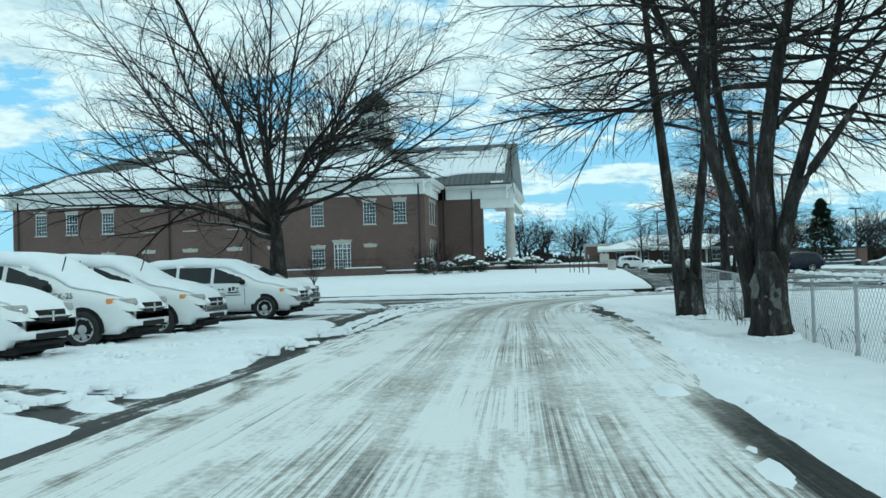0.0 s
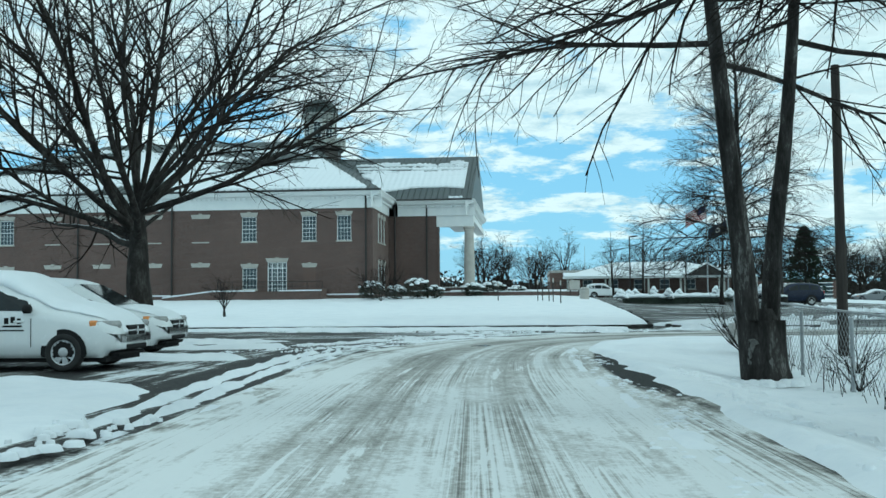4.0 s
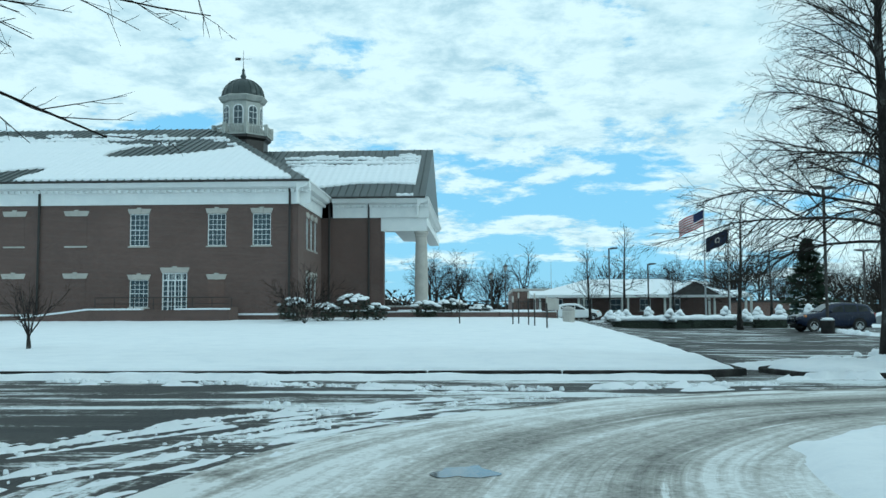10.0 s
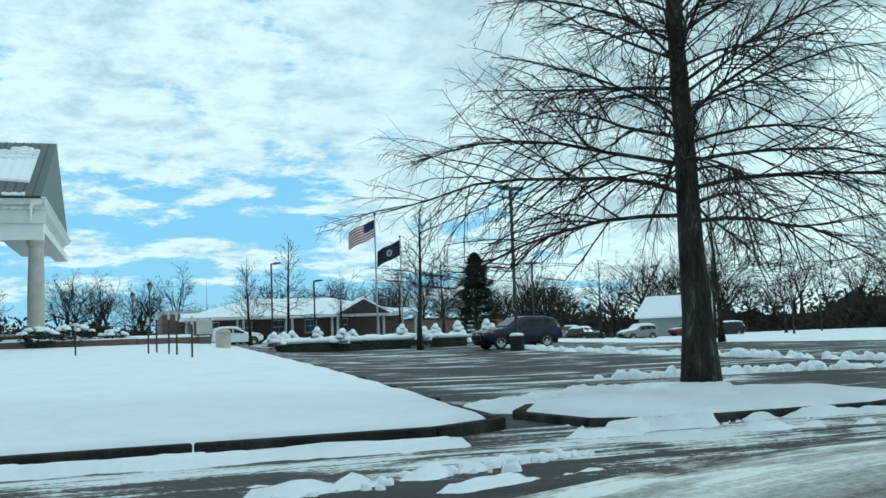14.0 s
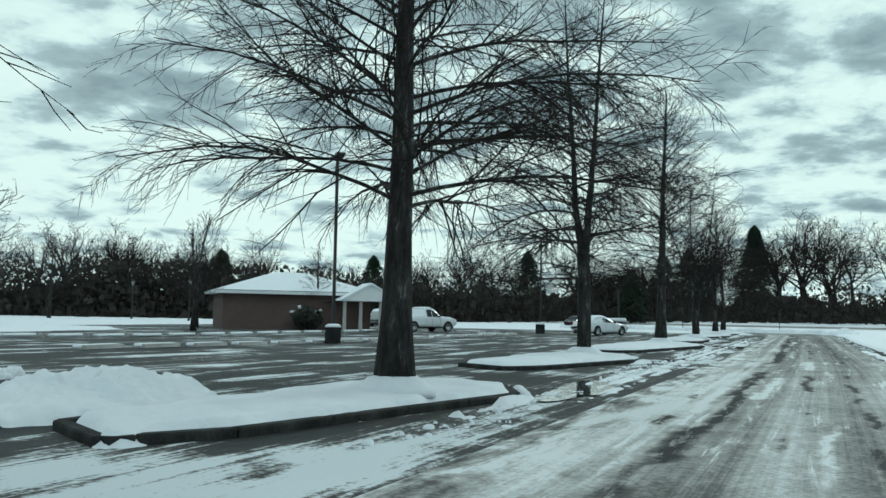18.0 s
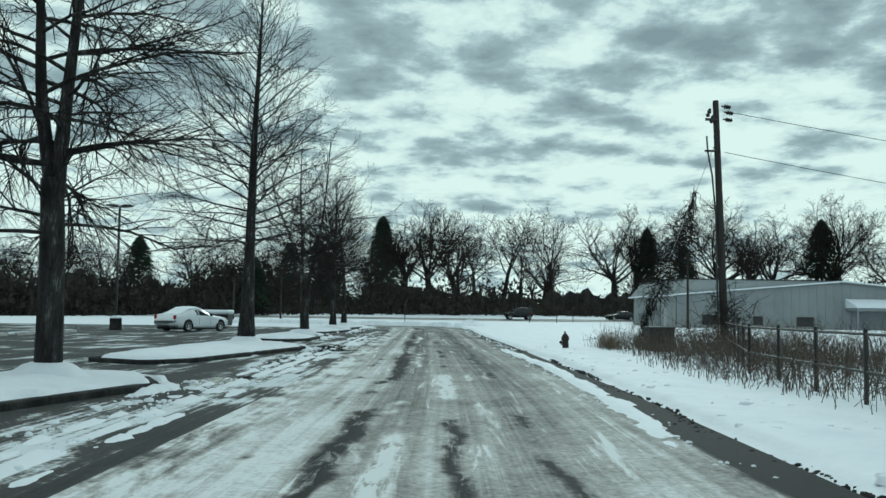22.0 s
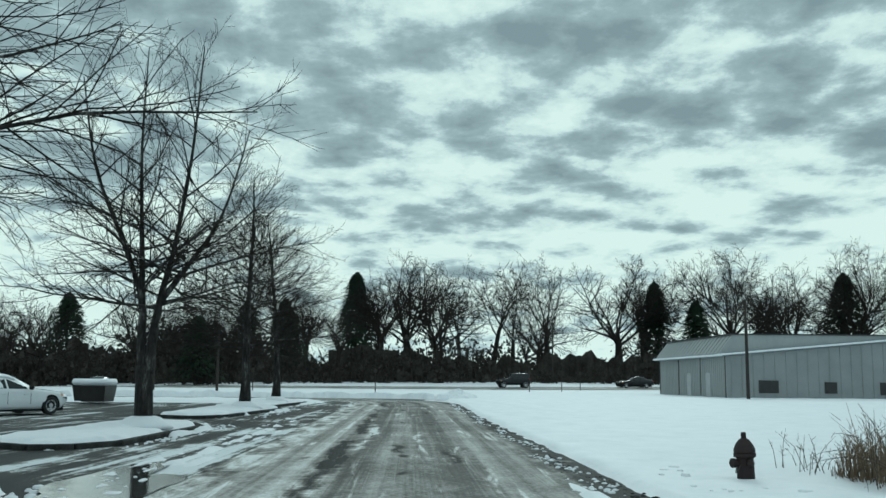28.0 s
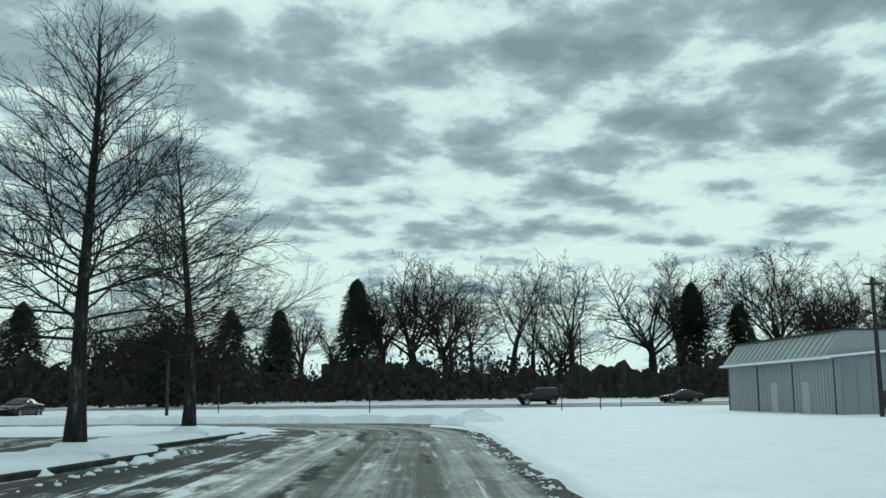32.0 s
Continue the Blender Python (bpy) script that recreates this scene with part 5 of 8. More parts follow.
# ---- bare winter trees ----
def grow(seed, style):
    """Branches of a bare tree as lists of points and radii: (level, points, radii)."""
    r = random.Random(seed)
    out = []

    def branch(start, way, length, radius, level, lift, wobble, end=0.35):
        k = {0: 9, 1: 7, 2: 4, 3: 2, 4: 2}[level]
        pts, rad, d, p = [start], [radius], way.normalized(), start.copy()
        for i in range(k):
            f = (i + 1) / k
            d = (d + Vector((r.gauss(0, wobble), r.gauss(0, wobble), r.gauss(0, wobble * 0.7) + lift / k))).normalized()
            if level and p.z < style.get("floor", -9.0) and d.z < 0.05:
                d = Vector((d.x, d.y, 0.05 + 0.1 * r.random())).normalized()
            p = p + d * length / k
            pts.append(p.copy())
            rad.append(radius * (1 - (1 - end) * f))
        out.append((level, pts, rad))
        return pts, rad

    def along(pts, rad, f):
        i = min(int(f * (len(pts) - 1)), len(pts) - 2)
        g = f * (len(pts) - 1) - i
        return pts[i].lerp(pts[i + 1], g), rad[i] * (1 - g) + rad[i + 1] * g, (pts[i + 1] - pts[i]).normalized()

    def side(d, angle, turn):
        a = d.cross(Vector((0.2, 0.1, 1)) if abs(d.z) < 0.9 else Vector((1, 0, 0))).normalized()
        c = d.cross(a)
        return (d * math.cos(angle) + (a * math.cos(turn) + c * math.sin(turn)) * math.sin(angle)).normalized()

    def fill(pts, rad, level, length, lift, dens, angle=0.68):
        """Side branches down to twigs."""
        if level > style["depth"]:
            return
        count, bare = max(2, round(length * dens[level])), style.get("bare", 0.22)
        for i in range(count):
            f = bare + (1 - bare) * (i + r.random() * 0.8) / count
            f = min(f, 0.99)
            p, ra, d = along(pts, rad, f)
            ln = length * r.uniform(0.28, 0.5) * (1.15 - 0.6 * f)
            w = side(d, angle * r.uniform(0.7, 1.25), r.uniform(0, 6.283))
            w = (w + Vector((0, 0, style.get("twig_lift", 0.0)))).normalized()
            rr = max(style["tip"], min(ra * 0.6, style.get("thick", 0.0065) * ln + style["tip"]))
            q, qr = branch(p, w, ln, rr, level, lift, 0.12, 0.4)
            fill(q, qr, level + 1, ln, lift, dens, angle)

    for knots, r0, r1, n_limbs, first in style.get("paths", ()):
        ks = [Vector(k) for k in knots]
        ks = [ks[0] * 2 - ks[1]] + ks + [ks[-1] * 2 - ks[-2]]
        pts = []
        for a, b, c, d in zip(ks, ks[1:], ks[2:], ks[3:]):
            for q in (0.0, 0.25, 0.5, 0.75):
                pts.append(0.5 * (2 * b + (c - a) * q + (2 * a - 5 * b + 4 * c - d) * q * q + (3 * b - a - 3 * c + d) * q ** 3))
        pts.append(ks[-2])
        m = len(pts) - 1
        rad = [r0 + (r1 - r0) * (i / m) ** 0.8 for i in range(m + 1)]
        out.append((0, pts, rad))
        for i in range(n_limbs):
            f = first + (0.98 - first) * (i + r.random() * 0.6) / n_limbs
            p, ra, d = along(pts, rad, f)
            g = (f - first) / (1 - first)
            turn = i * 2.4 + r.uniform(-0.5, 0.5)
            up = style["low"] + (style["top"] - style["low"]) * g ** 0.8 + r.uniform(-0.15, 0.15)
            w = Vector((math.cos(turn), math.sin(turn), math.tan(up))).normalized()
            ln = style["spread"] * (1 - 0.6 * g) * r.uniform(0.7, 1.15)
            q, qr = branch(p, w, ln, min(ra * 0.55, 0.0075 * ln + 0.010), 1, style["droop"] * (1 - g), 0.11, 0.2)
            fill(q, qr, 2, ln, style["droop"] * 0.6 * (1 - g), style["dens"])
    if "paths" in style:
        return out
    H, tr = style["height"], style["trunk"]
    for bx, by, lean, hh, rt in style.get("stems", [(0, 0, (0, 0), 1.0, 1.0)]):
        pts, rad = branch(Vector((bx, by, -0.1)), Vector((lean[0], lean[1], 1)), H * hh, tr * rt, 0, 0.12, style.get("bend", 0.028) if style["kind"] == "leader" else 0.05, 0.12 if style["kind"] == "leader" else 0.4)
        rad[0] *= 1.45
        rad[1] *= 1.08
        if style["kind"] == "leader":
            n_limbs = style["limbs"]
            for i in range(n_limbs):
                f = style["clear"] + (0.97 - style["clear"]) * (i + r.random() * 0.5) / n_limbs
                p, ra, d = along(pts, rad, f)
                turn = i * 2.4 + r.uniform(-0.4, 0.4)
                g = (f - style["clear"]) / (1 - style["clear"])
                up = style["low"] + (style["top"] - style["low"]) * g ** 0.8
                w = Vector((math.cos(turn), math.sin(turn), math.tan(up + r.uniform(-0.12, 0.12)))).normalized()
                ln = style["spread"] * (1 - 0.72 * g ** 1.1) * r.uniform(0.8, 1.15)
                q, qr = branch(p, w, ln, min(ra * 0.5, 0.0062 * ln + 0.008), 1, style["droop"] * (1 - g), 0.10, 0.22)
                fill(q, qr, 2, ln, style["droop"] * 0.6 * (1 - g), style["dens"])
        else:
            p, d = pts[-1], (pts[-1] - pts[-2]).normalized()
            for i in range(style["limbs"]):
                turn = i * 2.4 + r.uniform(-0.3, 0.3)
                a = style["flare"] * (0.12 + 1.02 * ((i + 0.5) / style["limbs"]) ** 0.6)
                w = Vector((math.cos(turn) * math.sin(a), math.sin(turn) * math.sin(a), math.cos(a)))
                f = 0.68 + 0.32 * r.random()
                q0, ra, _ = along(pts, rad, f)
                ln = style["spread"] * r.uniform(0.8, 1.1)
                q, qr = branch(q0, w, ln, ra * r.uniform(0.34, 0.55), 1, style["droop"], style.get("wob", 0.10), 0.18)
                fill(q, qr, 2, ln, style["droop"] * 0.5, style["dens"], style.get("angle", 0.6))
    return out


def tree_meshes(seed, style, bark, sides=(9, 6, 4, 3, 3)):
    trunk, limbs, twigs = Build(), Build(), Build()
    for level, pts, rad in grow(seed, style):
        (trunk if level == 0 else limbs if level == 1 else twigs).tube(pts, rad, sides[level], cap=level == 0)
    return trunk.mesh("trunk", bark, True), limbs.mesh("limbs", bark, True), twigs.mesh("twigs", TWIG, True)


def tree(name, x, y, seed, style, label, group="", bark=None, base=0.12, turn=0, lean=0.0):
    t = thing(name, pose(x, y, g0(x, y) + base, lean, 0, turn), label, "tree", group)
    for nm, me in zip(("trunk", "branch_crown", "twig_crown"), tree_meshes(seed, style, bark or BARK)):
        part(nm, me, None, t)
    return t


OAK = dict(kind="leader", floor=2.2, height=11.5, trunk=0.25, limbs=84, clear=0.25, low=0.24, top=1.05, spread=4.6, droop=-0.60, dens=(0, 0, 6.0, 5.4, 0), depth=3, tip=0.005, thick=0.0085)
OAK_SLIM = dict(OAK, height=12.4, trunk=0.24, limbs=74, spread=4.7, low=0.12, top=1.05, droop=0.0, bend=0.010, clear=0.27, dens=(0, 0, 4.6, 4.6, 0))
OAK_FORK = dict(OAK, low=-0.05, top=0.95, spread=4.6, droop=-0.35, paths=[
    ([(0, 0, -0.15), (0, 0, 1.2), (0, 0.02, 2.4), (0, 0.06, 3.3)], 0.235, 0.19, 9, 0.62),
    ([(0, 0.04, 3.0), (0.02, 0.30, 4.6), (0.05, 0.42, 6.6), (0.1, 0.62, 9.0), (0.1, 0.75, 11.6)], 0.145, 0.015, 32, 0.05),
    ([(0, 0.0, 3.0), (0.0, -0.12, 4.6), (0.0, -0.28, 6.6), (-0.05, -0.42, 9.0), (0.0, -0.6, 11.8)], 0.150, 0.015, 32, 0.05)])
ARCHING = dict(OAK, low=0.15, top=1.0, spread=3.8, droop=0.0, dens=(0, 0, 4.6, 4.6, 0), paths=[
    ([(0, 0, -0.15), (0, 0.02, 0.7), (0, 0.05, 1.5)], 0.25, 0.21, 0, 0.9),
    ([(0, 0.08, 1.3), (0, 0.16, 2.2), (0.05, 0.22, 3.2), (0.1, 0.75, 4.6), (0.0, 1.55, 6.6), (0.0, 2.0, 9.0)], 0.15, 0.015, 26, 0.3),
    ([(0, 0.18, 3.0), (-0.2, 0.2, 4.6), (-0.2, 0.32, 7.0), (-0.1, 0.3, 9.8)], 0.10, 0.012, 20, 0.12),
    ([(0, -0.06, 1.3), (0, -0.14, 2.3), (0.0, -0.30, 3.3), (-0.1, -0.62, 4.6), (0.1, -0.9, 7.0), (0.1, -1.1, 9.9)], 0.15, 0.015, 26, 0.3),
    ([(0, -0.26, 3.1), (0.2, -0.85, 4.0), (0.1, -1.75, 5.4), (0.0, -2.4, 7.6)], 0.10, 0.012, 18, 0.15)])
OAK_LOW = dict(OAK, height=9.6, limbs=66, trunk=0.20, spread=4.4, low=0.1, droop=-0.05)
UPRIGHT = dict(kind="leader", height=9.5, trunk=0.2, limbs=50, clear=0.22, low=0.5, top=1.2, spread=5.2, droop=0.25, dens=(0, 0, 4.0, 4.0, 0), depth=3, tip=0.0045)
MAPLE = dict(kind="spread", height=4.0, trunk=0.44, limbs=23, flare=1.16, spread=10.6, droop=0.10, dens=(0, 0, 1.8, 2.0, 2.3), depth=4, tip=0.0065, thick=0.0095, bare=0.24, angle=0.72, wob=0.12)
tree("maple_tree", -9.25, 34.7, 11, MAPLE, "large bare spreading maple with snow lying along its limbs", "", BARK_SNOWY)
STEMS_A = [
    ([(-0.14, 0.49, 0.42), (-0.22, 0.46, 1.03), (-0.46, 0.38, 2.15), (-0.9, 0.27, 3.68), (-1.18, 0.17, 5.2), (-1.89, 0.03, 6.54), (-2.49, 0.13, 8.34), (-2.89, 0.23, 10.74)], 0.24, 0.035, 20, 0.55),
    ([(-1.14, 0.19, 4.9), (-1.06, 0.15, 5.91), (-1.02, 0.13, 6.51), (-0.97, 0.33, 8.71), (-0.82, 0.53, 11.51)], 0.13, 0.03, 13, 0.3),
    ([(0.06, 1.0, 0.8), (-0.07, 0.92, 2.32), (-0.5, 0.81, 3.92), (-0.76, 0.7, 5.58), (-0.76, 0.66, 6.65), (-0.76, 0.96, 9.15), (-0.66, 1.16, 11.85)], 0.16, 0.03, 14, 0.55),
    ([(0.05, 0.42, 0.31), (0.09, 0.38, 1.42), (0.11, 0.34, 2.42), (0.13, 0.29, 3.67), (0.47, 0.24, 5.74), (0.64, 0.23, 6.43), (1.04, 0.33, 9.03), (1.24, 0.43, 12.43)], 0.31, 0.04, 22, 0.5),
    ([(0.22, 0.22, 0.82), (0.5, 0.18, 2.4), (0.83, 0.17, 3.62), (1.44, 0.16, 5.45), (1.61, 0.14, 6.33), (2.11, 0.04, 8.53), (2.51, 0.04, 11.33)], 0.19, 0.03, 14, 0.5),
    ([(0.5, -0.02, 2.39), (0.67, -0.02, 2.92), (1.31, 0.01, 3.85), (1.74, 0.04, 4.44), (2.28, 0.07, 5.27), (3.18, -0.23, 7.07), (3.78, -0.43, 9.27)], 0.135, 0.025, 10, 0.45),
    ([(0.29, 0.28, 4.18), (0.61, 0.3, 4.62), (1.13, 0.34, 5.0), (1.59, 0.38, 5.34), (2.0, 0.42, 5.63), (2.8, 0.32, 6.53), (3.6, 0.22, 7.83)], 0.10, 0.02, 8, 0.3),
]
STEMS_B = [
    ([(-0.15, 0.16, -0.02), (-0.34, 0.04, 2.23), (-0.57, -0.08, 4.27), (-0.83, -0.22, 6.81), (-1.0, -0.32, 8.86), (-1.2, -0.42, 11.46), (-1.3, -0.52, 13.86)], 0.24, 0.035, 24, 0.42),
    ([(0.21, 0.6, 0.0), (0.31, 0.52, 2.22), (0.56, 0.46, 4.28), (0.76, 0.38, 6.67), (0.84, 0.29, 8.91), (1.04, 0.39, 11.41), (1.14, 0.49, 13.91)], 0.2, 0.03, 20, 0.45),
]
ROADSIDE = dict(kind="leader", floor=2.6, low=-0.05, top=0.95, spread=5.6, droop=-0.28, dens=(0, 0, 3.0, 3.6, 0), depth=3, tip=0.0045, thick=0.008)
tree_a = tree("roadside_tree", 5.95, 18.45, 5, dict(ROADSIDE, paths=STEMS_A), "bare roadside tree with many dark stems from one bole")
tree_b = tree("roadside_tree", 5.4, 26.6, 8, dict(ROADSIDE, paths=STEMS_B, spread=6.0), "bare roadside tree forking into two stems near the snow")


def bole(t, cx, rx, ry, top, seed):
    """The fused foot of a many-stemmed tree with flaring roots, pale patches and a collar of snow."""
    r = random.Random(seed)
    ph = [r.uniform(0, 6.283) for _ in range(3)]
    rings, prof = [], [(-0.15, 1.5), (0.08, 1.25), (0.3, 1.06), (0.7, 0.96), (1.1, 0.95), (top, 0.90), (top + 0.3, 0.66), (top + 0.55, 0.34)]

    def rad(a, k, z):
        return k * (1 + 0.07 * math.sin(4 * a + ph[0]) + 0.05 * math.sin(7 * a + ph[1] + z))
    for z, k in prof:
        rings.append([(cx + rx * rad(6.283 * i / 26, k, z) * math.cos(6.283 * i / 26), ry * rad(6.283 * i / 26, k, z) * math.sin(6.283 * i / 26), z) for i in range(26)])
    part("bole", Build().loft(rings), BARK, t, smooth=True)
    for _ in range(6):
        a, z, w = r.uniform(3.3, 5.0), r.uniform(0.35, top * 0.95), 0.03 + 0.10 * r.random() ** 2
        h = w * r.uniform(0.8, 2.0)
        out = [(w * r.uniform(0.35, 1.4) * math.cos(q), h * r.uniform(0.35, 1.4) * math.sin(q)) for q in (6.283 * i / 11 for i in range(11))]
        k = 0.98 + 0.02

        def on(u, v, d):
            b = a + u / rx
            return (cx + (rx * rad(b, k, z) + d) * math.cos(b), (ry * rad(b, k, z) + d) * math.sin(b), z + v)
        part("lichen_patch", Build().loft([[on(u, v, -0.03) for u, v in out], [on(u, v, 0.012) for u, v in out]]), LICHEN, t, "pale patch of lichen")
    b = Build()
    for _ in range(60):
        a, k = r.uniform(0, 6.283), r.uniform(1.25, 1.75)
        lump(b, cx + rx * k * math.cos(a), ry * k * math.sin(a), r.uniform(0.06, 0.16), r, 0.5)
    z0 = g0(0, 0)
    b.v = [(x, y, z - z0 + 0.0) for x, y, z in b.v]
    tagged(part("snow_collar", b, SNOW, t, smooth=True, fix=False), kind="stuff")


LICHEN = material("lichen", [(0.05, 0.048, 0.044), (0.17, 0.165, 0.155)], rough=0.95, scale=9.0, fine_scale=40.0, bump=0.4)
bole(tree_a, 0.06, 0.35, 0.30, 1.2, 3)
bole(tree_b, 0.02, 0.33, 0.24, 0.75, 4)
GROUP = "trees along the car park"
for i, (style, seed) in enumerate(((OAK, 21), (OAK, 22), (OAK_FORK, 23), (OAK_SLIM, 24), (ARCHING, 25), (OAK_LOW, 26), (OAK_LOW, 27))):
    tx, ty = TREES_ROW[i]
    tree("street_tree", tx, ty, seed, style, ("bare pin oak with drooping lower branches on a snowy island", "bare slender oak on a snowy kerbed island")[style is OAK_SLIM or style is ARCHING], GROUP, base=0.2)
# ---- vehicles ----
def lerp_rows(rows, x):
    for a, c in zip(rows, rows[1:]):
        if a[0] >= x >= c[0]:
            f = (a[0] - x) / (a[0] - c[0])
            return [u + (v - u) * f for u, v in zip(a, c)]
    return list(rows[-1] if x < rows[-1][0] else rows[0])


def half_ring(row, x, low):
    _, top, wt, belt, w = row
    return [(0.0, low), (w * 0.9, low), (w * 0.985, low + 0.10), (w, low + 0.28), (w * 1.0, belt - 0.12), (w * 0.975, belt), (wt + (w * 0.975 - wt) * 0.22, top - (top - belt) * 0.16), (wt * 0.84, top - 0.012), (0.0, top)]


def full(half, x):
    return [(x, y, z) for y, z in half] + [(x, -y, z) for y, z in half[-2:0:-1]]


# rows: x from the nose, roof height, half width of the roof, belt height, half width
SHAPES = {
    "van": dict(rows=[(0.0, 0.70, 0.55, 0.62, 0.70), (-0.07, 0.82, 0.66, 0.74, 0.86), (-0.3, 0.96, 0.74, 0.86, 0.95), (-0.75, 1.06, 0.78, 0.95, 0.985), (-1.2, 1.14, 0.80, 1.03, 1.0), (-1.65, 1.42, 0.76, 1.06, 1.0), (-2.1, 1.66, 0.74, 1.07, 1.0), (-2.7, 1.75, 0.73, 1.08, 1.0), (-3.8, 1.76, 0.72, 1.09, 1.0), (-4.75, 1.70, 0.70, 1.10, 0.98), (-5.02, 1.45, 0.70, 1.05, 0.95), (-5.15, 0.98, 0.72, 0.85, 0.90)],
                low=0.24, wheels=(-0.95, -4.03), r=0.345, wind=(-1.24, -2.12), glass=[(-1.62, -2.52), (-2.62, -3.62), (-3.72, -4.7)], seams=(-1.55, -2.57, -3.67), lamp=(0.80, 0.90)),
    "suv": dict(rows=[(0.0, 0.72, 0.55, 0.64, 0.66), (-0.08, 0.90, 0.64, 0.82, 0.84), (-0.4, 1.02, 0.70, 0.93, 0.92), (-1.1, 1.10, 0.74, 1.02, 0.93), (-1.45, 1.16, 0.76, 1.06, 0.93), (-2.15, 1.62, 0.66, 1.08, 0.93), (-2.7, 1.70, 0.66, 1.09, 0.93), (-3.7, 1.68, 0.64, 1.12, 0.92), (-4.35, 1.55, 0.62, 1.14, 0.90), (-4.6, 1.15, 0.66, 1.05, 0.86), (-4.68, 0.8, 0.7, 0.7, 0.82)],
                low=0.30, wheels=(-0.92, -3.65), r=0.36, wind=(-1.48, -2.15), glass=[(-1.9, -2.72), (-2.8, -3.55), (-3.63, -4.2)], seams=(-1.75, -2.76, -3.6), lamp=(0.86, 0.92)),
    "sedan": dict(rows=[(0.0, 0.60, 0.5, 0.52, 0.62), (-0.1, 0.74, 0.62, 0.66, 0.80), (-0.5, 0.86, 0.68, 0.77, 0.90), (-1.3, 0.94, 0.72, 0.86, 0.915), (-1.6, 0.98, 0.72, 0.90, 0.915), (-2.3, 1.38, 0.60, 0.92, 0.915), (-2.8, 1.46, 0.58, 0.93, 0.915), (-3.4, 1.42, 0.57, 0.95, 0.91), (-4.15, 1.08, 0.62, 0.97, 0.90), (-4.65, 1.02, 0.66, 0.94, 0.87), (-4.8, 0.7, 0.66, 0.62, 0.80)],
                low=0.22, wheels=(-0.93, -3.72), r=0.33, wind=(-1.62, -2.32), glass=[(-1.98, -2.78), (-2.86, -3.75)], seams=(-1.85, -2.82, -3.6), lamp=(0.66, 0.74)),
    "pickup": dict(rows=[(0.0, 0.85, 0.6, 0.76, 0.80), (-0.08, 1.02, 0.70, 0.94, 0.94), (-0.5, 1.10, 0.76, 1.02, 0.99), (-1.4, 1.16, 0.80, 1.08, 1.0), (-1.6, 1.18, 0.80, 1.10, 1.0), (-2.2, 1.74, 0.70, 1.12, 1.0), (-2.6, 1.84, 0.70, 1.12, 1.0), (-3.15, 1.82, 0.70, 1.12, 1.0), (-3.3, 1.20, 0.86, 1.12, 1.0), (-5.2, 1.20, 0.86, 1.12, 1.0), (-5.45, 1.18, 0.86, 1.10, 0.98), (-5.5, 0.75, 0.86, 0.66, 0.95)],
                  low=0.38, wheels=(-1.0, -4.4), r=0.38, wind=(-1.62, -2.22), glass=[(-1.95, -2.55), (-2.62, -3.1)], seams=(-1.8, -2.58, -3.25), lamp=(0.92, 1.0)),
    "jeep": dict(rows=[(0.0, 0.85, 0.6, 0.78, 0.72), (-0.05, 1.08, 0.62, 1.0, 0.78), (-0.5, 1.14, 0.64, 1.06, 0.80), (-1.35, 1.20, 0.66, 1.12, 0.86), (-1.5, 1.24, 0.72, 1.14, 0.90), (-1.8, 1.78, 0.68, 1.16, 0.90), (-2.2, 1.84, 0.68, 1.16, 0.90), (-3.9, 1.84, 0.68, 1.16, 0.90), (-4.15, 1.80, 0.68, 1.16, 0.90), (-4.2, 0.8, 0.7, 0.7, 0.86)],
                 low=0.42, wheels=(-0.72, -3.6), r=0.40, wind=(-1.5, -1.8), glass=[(-1.9, -2.5), (-2.6, -3.3), (-3.4, -4.0)], seams=(-1.6, -2.55, -3.35), lamp=(0.85, 0.95)),
}


def side_at(row, z):
    _, top, wt, belt, w = row
    f = min(1.0, max(0.0, (z - belt) / max(0.01, top - 0.1 - belt)))
    return w * 0.975 + (wt + (w * 0.975 - wt) * 0.24 - w * 0.975) * f


